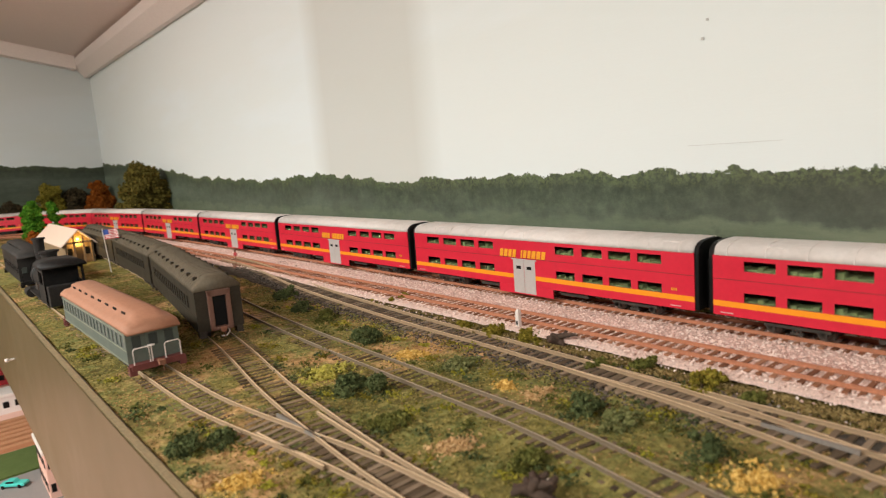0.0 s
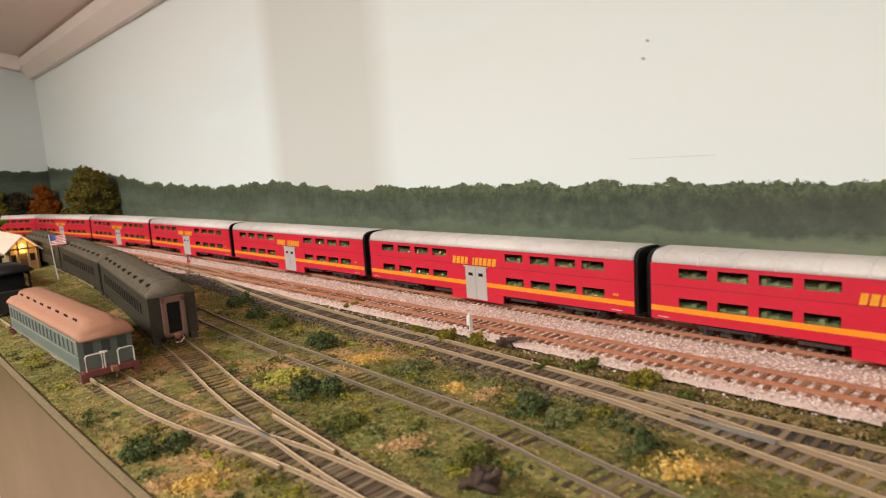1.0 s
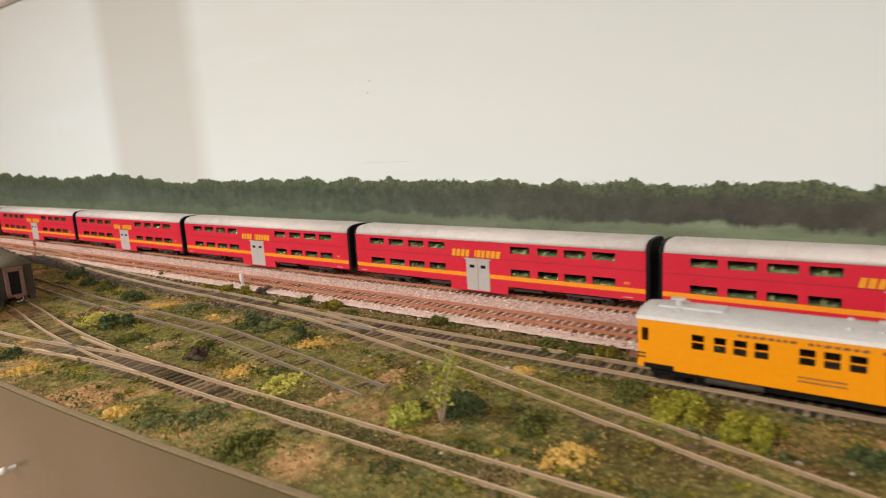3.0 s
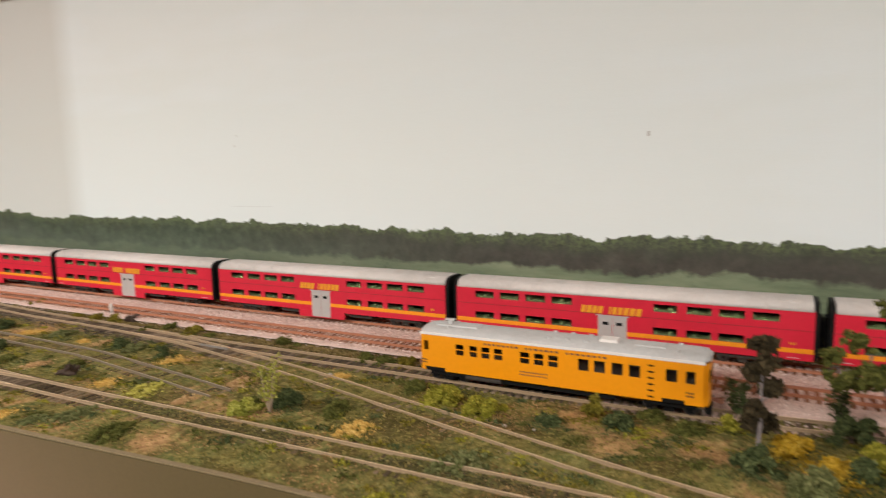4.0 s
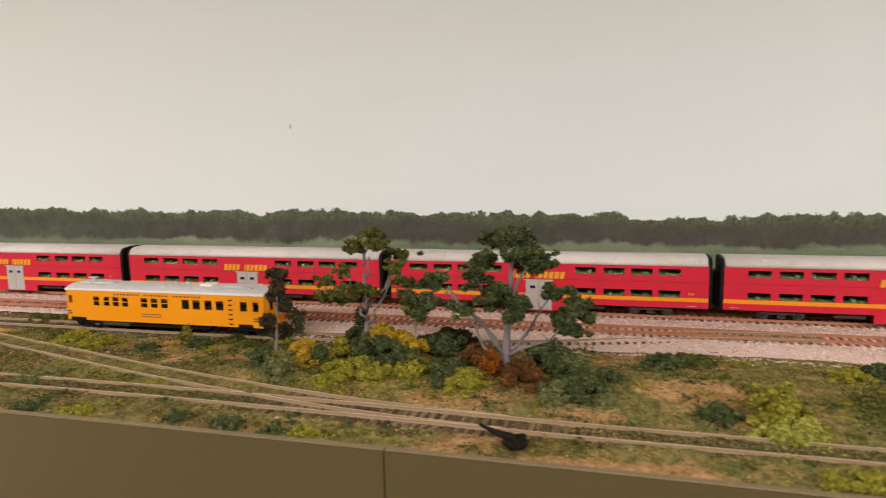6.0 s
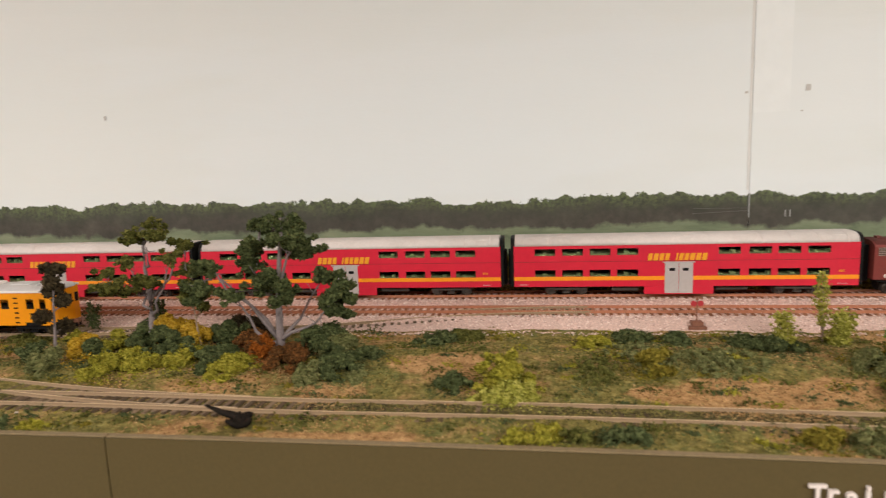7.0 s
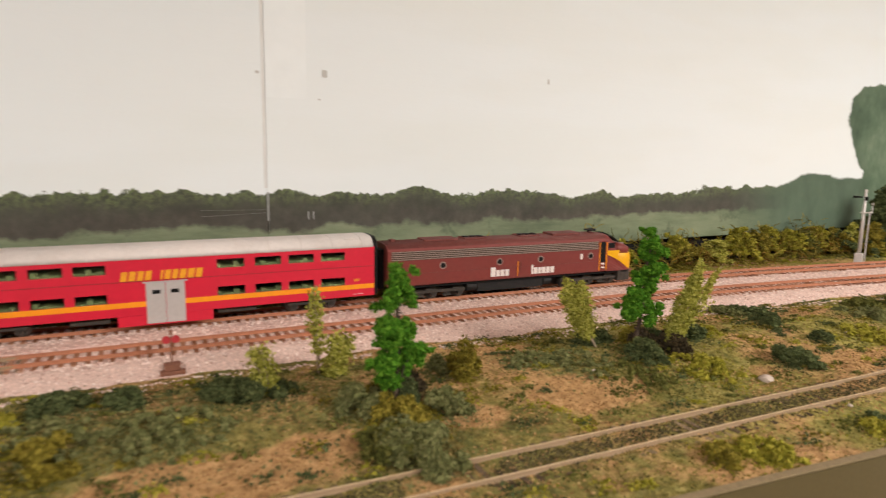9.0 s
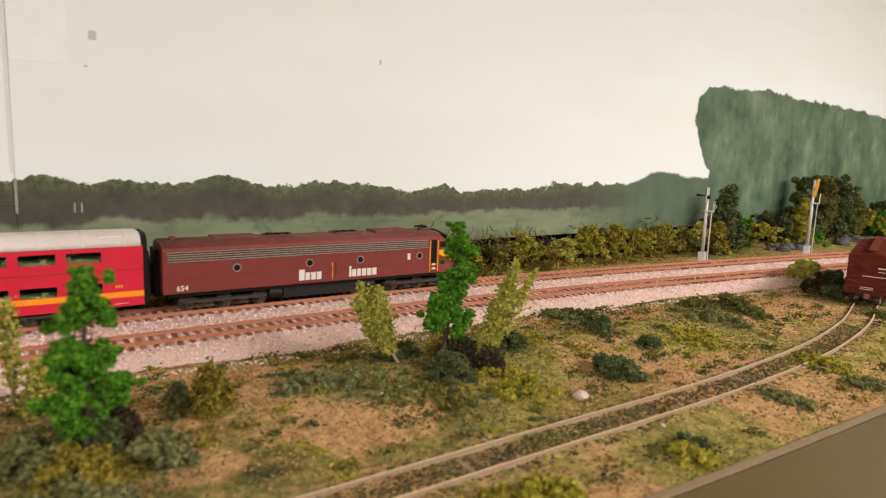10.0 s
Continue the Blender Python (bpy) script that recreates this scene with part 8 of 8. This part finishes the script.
def depot(x, y):
    """A small lit shed with a cream gable roof."""
    t = thing("depot", "small timber depot with cream gable roof and warm lamp", "building", "", pose(x, y, 0.0015))
    w, l, h, ridge = 0.021, 0.135, 0.037, 0.057
    wall = Shape()
    for s in (-1, 1):
        wall.box(min(s * w, s * (w - 0.002)), max(s * w, s * (w - 0.002)), -l, l, 0, h)
    for yy in (-l + 0.012, l - 0.002):
        wall.add([(px, py, pz) for py in (yy, yy + 0.002) for px, pz in ((-w, 0), (w, 0), (w, h), (0, ridge - 0.002), (-w, h))], [(0, 1, 2, 3, 4), (9, 8, 7, 6, 5)] + [(i, (i + 1) % 5, 5 + (i + 1) % 5, 5 + i) for i in range(5)])
    part("wall", wall, TIMBER, t, "weathered timber walls")
    for s in (-1, 1):
        sl = (ridge - h) / w
        part("roof", Shape().add([(px, py, pz) for py in (-l - 0.008, l + 0.006) for px, pz in ((0, ridge + 0.001), (s * (w + 0.006), h - 0.006 * sl + 0.001), (s * (w + 0.006), h - 0.006 * sl - 0.001), (0, ridge - 0.001))], [(0, 1, 2, 3), (7, 6, 5, 4), (0, 4, 5, 1), (1, 5, 6, 2), (2, 6, 7, 3), (3, 7, 4, 0)]), CREAM, t, "cream card roof")
    for px in (-0.019, -0.007, 0.007, 0.019):
        part("post", Shape().box(px - 0.0012, px + 0.0012, -l, -l + 0.0024, 0, h + (ridge - h) * (1 - abs(px) / w) - 0.003), TIMBER, t)
    part("tie_beam", Shape().box(-w, w, -l, -l + 0.0024, h - 0.003, h), TIMBER, t)
    part("door", Shape().box(-0.006, 0.006, -l + 0.0112, -l + 0.0124, 0, 0.027), BROWN_BARK, t)
    for px in (-0.013, 0.013):
        part("window", Shape().box(px - 0.004, px + 0.004, -l + 0.0114, -l + 0.0124, 0.014, 0.026), BLACK, t)
    part("bulb", Shape().drum((0, -l + 0.006, 0.0395), (0, -l + 0.006, 0.0425), 0.0016, 10), LAMP_YELLOW, t, "glowing warm bulb", True)
    return t


depot(0.316, 1.555)
bulb = bpy.data.lights.new("depot_lamp", "POINT")
bulb.energy, bulb.color, bulb.shadow_soft_size = 0.030, (1.0, 0.62, 0.18), 0.002
new("depot_lamp", bulb).matrix_world = pose(0.316, 1.4265, 0.036)

# lower deck with a small street, seen under the fascia
structure("lower_deck", slab(-0.45, 0.60, 0.6, NORTH_Y, -0.420, -0.360), PINK_LIT_WALL, "surface of the lower deck with pinkish light in its colour", "deck")
structure("street", slab(0.10, 0.30, 1.30, 1.56, -0.360, -0.3575), ASPHALT, "grey model street on the lower deck", "road")
structure("lawn", slab(0.08, 0.34, 1.512, 1.632, -0.360, -0.354), GRASS, "green model lawn on the lower deck", "lawn")


def model_car(x, y, z):
    t = thing("model_car", "turquoise toy car parked on the lower street", "car", "", pose(x, y, z, 0, 0, -39) @ Matrix.Diagonal((0.8, 0.8, 0.9, 1)))
    low = [(-0.027, 0.004), (-0.026, 0.0085), (-0.010, 0.0095), (0.026, 0.0090), (0.028, 0.0060), (0.027, 0.0035)]
    part("body", Shape().loft([[(px, s * 0.0100, pz) for px, pz in low] for s in (-1, 1)]), TURQUOISE, t, "", False, 0.0012)
    cabin = [(-0.016, 0.0090), (-0.011, 0.0145), (0.004, 0.0145), (0.011, 0.0090)]
    c = part("cabin", Shape().loft([[(px, s * 0.0082, pz) for px, pz in cabin] for s in (-1, 1)]), TURQUOISE, t, "", False, 0.0008)
    for s in (-1, 1):
        part("window", Shape().box(-0.011, 0.006, s * 0.0083 - 0.0003, s * 0.0083 + 0.0003, 0.0100, 0.0135), BLACK, c)
        for px in (-0.017, 0.017):
            part("wheel", Shape().drum((px, s * 0.0075, 0.0038), (px, s * 0.0102, 0.0038), 0.0038, 14), BLACK, t)


model_car(0.172, 1.468, -0.3575)


def town_building(x, y, w, d, h, mat, label, rows=1):
    t = thing("town_building", label, "building", "lower town", pose(x, y, -0.360))
    b = part("wall", Shape().box(-w, w, -d, d, 0, h), mat, t, "", False, 0.0008)
    part("parapet", Shape().box(-w - 0.003, w + 0.003, -d - 0.003, d + 0.003, h, h + 0.006), WHITE_EDGE, t)
    for r in range(rows):
        for k in range(4):
            px = -w + (k + 0.5) * w / 2
            z = h * (r + 0.35) / rows
            part("window", Shape().box(px - w * 0.13, px + w * 0.13, -d - 0.0008, -d + 0.0004, z, z + h * 0.35 / rows), BLACK, b)
            py = -d + (k + 0.5) * d / 2
            part("window", Shape().box(-w - 0.0008, -w + 0.0004, py - d * 0.13, py + d * 0.13, z, z + h * 0.35 / rows), BLACK, b)


town_building(0.237, 1.415, 0.026, 0.050, 0.078, PINK_LIT_WALL, "block building on the lower deck with pinkish light in its colour", 2)
town_building(0.215, 1.93, 0.045, 0.03, 0.040, WHITE, "white low shop with dark windows on the lower deck")
town_building(0.23, 2.20, 0.05, 0.04, 0.075, SIGNAL_RED, "red building on the lower deck", 2)

def boardwalk(y0, y1, n):
    t = thing("boardwalk", "orange brown plank walk on the lower deck", "boardwalk", "lower town", pose(0.21, 0, -0.360))
    for k in range(n):
        a = y0 + k * (y1 - y0) / n
        part("plank", Shape().box(-0.13, 0.13, a, a + (y1 - y0) / n - 0.0025, 0, 0.008 + 0.004 * (k % 3)), PLANK, t)


boardwalk(1.650, 1.810, 9)

# ---- loose ground cover ----
rng = rng_next()
n = 210000
tx, ty = rng.uniform(0.185, 0.432, n), rng.uniform(-1.45, 1.30, n)
edge = np.interp(-ty, -FASCIA_LINE[:, 1], FASCIA_LINE[:, 0])
patchy = ripple(tx, ty, 47) - 0.15 * np.clip(-(ty + 0.7) * 3, 0, 1) + 0.7 * ripple(ty, tx, 19) + rng.normal(0, 0.35, n)
for cx, cy, rx, ry, amount in BARE_SPOTS:
    patchy -= 9 * amount * np.clip(1 - ((tx - cx) / rx) ** 2 - ((ty - cy) / ry) ** 2, 0, 1)
inside = tx > edge + 0.001
for name, mat, keep, words in (("turf", TURF, inside & (patchy > -0.1), "loose olive green turf crumbs"), ("soil_crumbs", TAN_TURF, inside & (patchy < -0.55), "loose tan soil crumbs")):
    x, y = tx[keep], ty[keep]
    tv, tf = crumbs(rng, np.stack([x, y, ground_z(x, y) + 0.0002], 1), rng.uniform(0.00025, 0.00068, len(x)), 0.7, 0.45, True)
    tagged(new(name, fast_mesh(name, tv, tf, mat)), words, "turf", "", "stuff")


# small tufts and clods all over the scenery
tufts = 1500
qx, qy = rng.uniform(0.19, 0.428, tufts), rng.uniform(-1.40, 0.85, tufts)
lines = [l for l in (LINE_C, LINE_C2, LINE_E, LINE_F, LINE_D)]
clear = np.full(tufts, 9.0)
for l in lines:
    clear = np.where((qy < l[0, 1]) & (qy > l[-1, 1]), np.minimum(clear, np.abs(qx - line_x(l, qy))), clear)
good = (clear > 0.012) & (qx > np.interp(-qy, -FASCIA_LINE[:, 1], FASCIA_LINE[:, 0]) + 0.006) & (ripple(qx, qy, 26) > -0.55)
qx, qy = qx[good], qy[good]
pick = rng.integers(0, 5, len(qx))
for name, kind, which, words in (("green_tufts", "d", (0,), "small dark green tufts in the turf"), ("olive_tufts", "g", (1, 2), "small olive tufts in the turf"), ("pale_tufts", "y", (3,), "small yellow-green tufts in the turf"), ("brown_tufts", "m", (4,), "small mustard brown tufts in the turf")):
    at = np.isin(pick, which)
    cx, cy, m = qx[at], qy[at], 34
    wide = rng.uniform(0.0012, 0.0036, len(cx))
    px = (cx[:, None] + rng.normal(size=(len(cx), m)) * wide[:, None]).ravel()
    py = (cy[:, None] + rng.normal(size=(len(cx), m)) * wide[:, None] * 1.5).ravel()
    up = (np.abs(rng.normal(size=(len(cx), m))) * wide[:, None] * 0.45).ravel()
    ok = px > np.interp(-py, -FASCIA_LINE[:, 1], FASCIA_LINE[:, 0]) + 0.001
    px, py, up = px[ok], py[ok], up[ok]
    uv, uf = crumbs(rng, np.stack([px, py, ground_z(px, py) + np.minimum(up, 0.003)], 1), rng.uniform(0.0004, 0.0010, len(px)), 0.8, 0.45, True)
    tagged(new(name, fast_mesh(name, uv, uf, LEAF[kind])), words, "turf", "", "stuff")

# dark earth caught between the rails of the front track
ey = rng.uniform(-1.42, 0.45, 30000)
ex = line_x(LINE_E, ey) + rng.normal(0, 0.0060, len(ey))
ex_, ey_ = ex[ripple(ex, ey, 33) > -0.45], ey[ripple(ex, ey, 33) > -0.45]
ev, ef = crumbs(rng, np.stack([ex_, ey_, ground_z(ex_, ey_) + 0.0001], 1), rng.uniform(0.0003, 0.0008, len(ex_)), 0.6, 0.45, True)
tagged(new("track_soil", fast_mesh("track_soil", ev, ef, EARTH)), "dark earth between the rails of the yard track", "soil", "", "stuff")


# ---- track ----
def bed_front(y):
    """How far the ballast reaches before the near main line."""
    return 0.040 - 0.018 * np.clip((y + 0.2) / 0.3, 0, 1)


def bed_height(off_b, off_a, y):
    near = np.minimum(np.abs(off_b), np.abs(off_a))
    outside = (off_b < 0) | (off_a > 0)
    top = 0.0088
    return np.where(outside & (near > 0.021), top - (near - 0.021) * np.where(off_b < 0, 0.0118 / np.maximum(bed_front(y) - 0.021, 0.004), 0.62), np.where(near < 0.021, top, top - 0.0016 * np.clip((near - 0.021) / 0.006, 0, 1)))


def across_main(y, k):
    """A point of the main-line bed: k from 0 (front foot) to 1 (back foot)."""
    b, a = line_x(LINE_B, y), line_x(LINE_A, y)
    x = (b - bed_front(y)) + k * (a - b + 0.040 + bed_front(y))
    return x, x - b, x - a


by = np.arange(-2.3, 1.86, 0.005)
bk = np.linspace(0, 1, 46)
bx, ob_, oa_ = across_main(by[:, None], bk[None])
bz = bed_height(ob_, oa_, by[:, None]) + 0.0004 * ripple(bx, by[:, None] + 0 * bx, 420)
bv = np.stack([bx, by[:, None] + 0 * bx, bz], 2).reshape(-1, 3)
ii = (np.arange(len(by) - 1)[:, None] * 46 + np.arange(45)[None]).ravel()
tagged(new("ballast_bed", fast_mesh("ballast_bed", bv, np.stack([ii, ii + 1, ii + 47, ii + 46], 1), BED, True)), "pink granite ballast bed of the main lines", "ballast", "", "structure")
n = 115000
sy, sk = rng.uniform(-1.75, 1.45, n), np.where(rng.uniform(0, 1, n) < 0.04, -np.abs(rng.normal(0, 0.035, n)), rng.uniform(0.0, 1, n))
sx, o1, o2 = across_main(sy, sk)
sv, sf = crumbs(rng, np.stack([sx, sy, np.maximum(bed_height(o1, o2, sy), np.where(sk < 0, ground_z(sx, sy), -1)) + 0.0002], 1), rng.uniform(0.0005, 0.0011, n), 0.8, 0.5)
tagged(new("ballast", fast_mesh("ballast", sv, sf, STONES)), "loose pinkish white granite ballast chips", "ballast", "", "stuff")

cy = rng.uniform(0.35, 1.02, 16000)
cx = line_x(LINE_C, cy) + rng.normal(0, 0.014, len(cy))
cz = np.maximum(ground_z(cx, cy), np.interp(-cy, -LINE_C[:, 1], LINE_C[:, 2]) - 0.0032) + 0.0001
cv, cf = crumbs(rng, np.stack([cx, cy, cz], 1), rng.uniform(0.0005, 0.0011, len(cy)), 0.7, 0.45, True)
tagged(new("cinders", fast_mesh("cinders", cv, cf, CINDER)), "dark cinders between the siding rails", "cinders", "", "stuff")
for y0, y1, bed_mat, bed_words in ((-0.05, 1.10, CINDER_BED, "dark cinder bed of the siding"), (-0.60, -0.05, BED, "granite bed where the siding joins the main line")):
    ly = np.arange(y0, y1 + 0.004, 0.005)
    lk = np.linspace(-0.030, 0.030, 9)
    lz = np.interp(-ly, -LINE_C[:, 1], LINE_C[:, 2])
    gxx = line_x(LINE_C, ly)[:, None] + lk[None]
    gzz = (lz[:, None] - 0.0032) - np.clip(np.abs(lk[None]) - 0.014, 0, 1) * 0.55
    lv = np.stack([gxx, ly[:, None] + 0 * gxx, gzz], 2).reshape(-1, 3)
    ii = (np.arange(len(ly) - 1)[:, None] * 9 + np.arange(8)[None]).ravel()
    tagged(new("cinder_bed", fast_mesh("cinder_bed", lv, np.stack([ii, ii + 1, ii + 10, ii + 9], 1), bed_mat, True)), bed_words, "ballast", "", "structure")

# grassy strip between the ballast and the siding
hy = rng.uniform(-0.12, 0.80, 16000)
hx = line_x(LINE_C, hy) + 0.0245 + rng.normal(0, 0.0042, len(hy)) + 0.0025 * ripple(hy, hy * 0.3, 60)
hz = np.maximum(ground_z(hx, hy), 0.0030) + 0.0012 * np.abs(ripple(hx, hy, 150)) * rng.uniform(0, 1, len(hy))
hv, hf = crumbs(rng, np.stack([hx, hy, hz], 1), rng.uniform(0.0004, 0.0012, len(hy)), 0.8, 0.45, True)
tagged(new("verge", fast_mesh("verge", hv, hf, VERGE)), "brown-green grassy verge beside the ballast", "turf", "", "stuff")

TIE = Shape().box(-0.0150, 0.0150, -0.00135, 0.00135, -0.0036, -0.0022).mesh("tie", DARK_TIE)
TIE_BROWN = TIE.copy()
TIE_BROWN.materials[0] = BROWN_TIE
TIE_RUST = TIE.copy()
TIE_RUST.materials[0] = RUST_TIE


def track(name, line, rail_mat, tie_mesh, tie_rest_mat, label, y_hi, y_lo, pitch=0.0066, skip=()):
    """Two rails on ties; ties between y_hi and y_lo are parts of their own, the others one piece."""
    t = thing(name, label, "track", "tracks of the layout")
    d = np.gradient(line, axis=0)
    d /= np.linalg.norm(d[:, :2], axis=1)[:, None]
    nx, ny = -d[:, 1], d[:, 0]
    prof = [(-0.00042, 0.0), (0.00042, 0.0), (0.00042, -0.0006), (0.00022, -0.0008), (0.00022, -0.0019), (0.00055, -0.0022), (0.00055, -0.0024), (-0.00055, -0.0024), (-0.00055, -0.0022), (-0.00022, -0.0019), (-0.00022, -0.0008), (-0.00042, -0.0006)]
    for side in (-1, 1):
        secs = []
        for i in range(0, len(line), 3):
            o = side * (GAUGE / 2 + 0.0006)
            secs.append([(line[i, 0] + nx[i] * (o + a), line[i, 1] + ny[i] * (o + a), line[i, 2] + b) for a, b in prof])
        part("rail", Shape().loft(secs), rail_mat, t)
    s = np.r_[0, np.cumsum(np.linalg.norm(np.diff(line, axis=0), axis=1))]
    rest, count, rg = Shape(), 0, random.Random(len(line))
    for q in np.arange(0.004, s[-1], pitch):
        x, y, z = (float(np.interp(q, s, line[:, k])) for k in range(3))
        a = math.degrees(math.atan2(float(np.interp(q, s, d[:, 1])), float(np.interp(q, s, d[:, 0])))) + 90 + rg.uniform(-1.5, 1.5)
        m = pose(x, y, z + rg.uniform(-0.0002, 0.0001), 0, 0, a)
        if any(lo < y < hi for lo, hi in skip):
            continue
        if y_lo <= y <= y_hi and count < 300:
            count += 1
            part("tie", tie_mesh, None, t, "", at=m)
        else:
            rest.add([m @ Vector((px, py, pz)) for px in (-0.015, 0.015) for py in (-0.00135, 0.00135) for pz in (-0.0036, -0.0022)], [(0, 1, 3, 2), (4, 6, 7, 5), (0, 4, 5, 1), (2, 3, 7, 6), (0, 2, 6, 4), (1, 5, 7, 3)])
    if rest.v:
        tagged(part("tie_row", rest, tie_rest_mat, t), kind="stuff")
    return t


track("main_track", LINE_B, RUST_RAIL, TIE_RUST, RUST_TIES, "near main line with rust painted rails on granite ballast", 0.75, -1.2)
track("main_track", LINE_A, RUST_RAIL, TIE_RUST, RUST_TIES, "far main line with rust painted rails on granite ballast", 0.75, -1.2)
track("siding_track", LINE_C, TAN_RAIL, TIE_BROWN, BROWN_TIES, "siding with weathered tan rails and dark ties", 0.9, -0.6)
track("siding_track", LINE_C2, TAN_RAIL, TIE_BROWN, BROWN_TIES, "diverging siding with tan rails sunk in turf", 0.9, -0.6)
track("yard_track", LINE_E, TAN_RAIL, TIE, DARK_TIES, "front yard track with tan rails along the fascia", 0.75, -1.2)
track("yard_track", LINE_F, TAN_RAIL, TIE_BROWN, BROWN_TIES, "yard spur with tan rails under the old coaches", 0.75, -1.2)
track("yard_track", LINE_D, BRIGHT_RAIL, TIE, DARK_TIES, "half-buried yard track with thin worn rails", 0.9, -0.6)


def turnout_parts(label, pieces):
    t = thing("turnout", label, "turnout", "turnouts of the yard")
    for name, x0, y0, x1, y1, z in pieces:
        a, b = Vector((x0, y0, z)), Vector((x1, y1, z))
        n = Vector((-(b - a).y, (b - a).x, 0)).normalized() * 0.0006
        part(name, Shape().loft([[a - n + Vector((0, 0, -0.002)), a + n + Vector((0, 0, -0.002)), a + n, a - n], [b - n + Vector((0, 0, -0.002)), b + n + Vector((0, 0, -0.002)), b + n, b - n]]), DULL_METAL if name == "frog" else TAN_RAIL, t)


turnout_parts("yard turnout frog and guard rails", [("frog", 0.2495, 0.535, 0.2505, 0.490, YARD_Z), ("guard_rail", 0.2655, 0.520, 0.2620, 0.455, YARD_Z), ("guard_rail", 0.2315, 0.520, 0.2370, 0.462, YARD_Z)])
turnout_parts("siding turnout with a dull grey frog", [("frog", 0.3955, 0.345, 0.3930, 0.305, YARD_Z)])
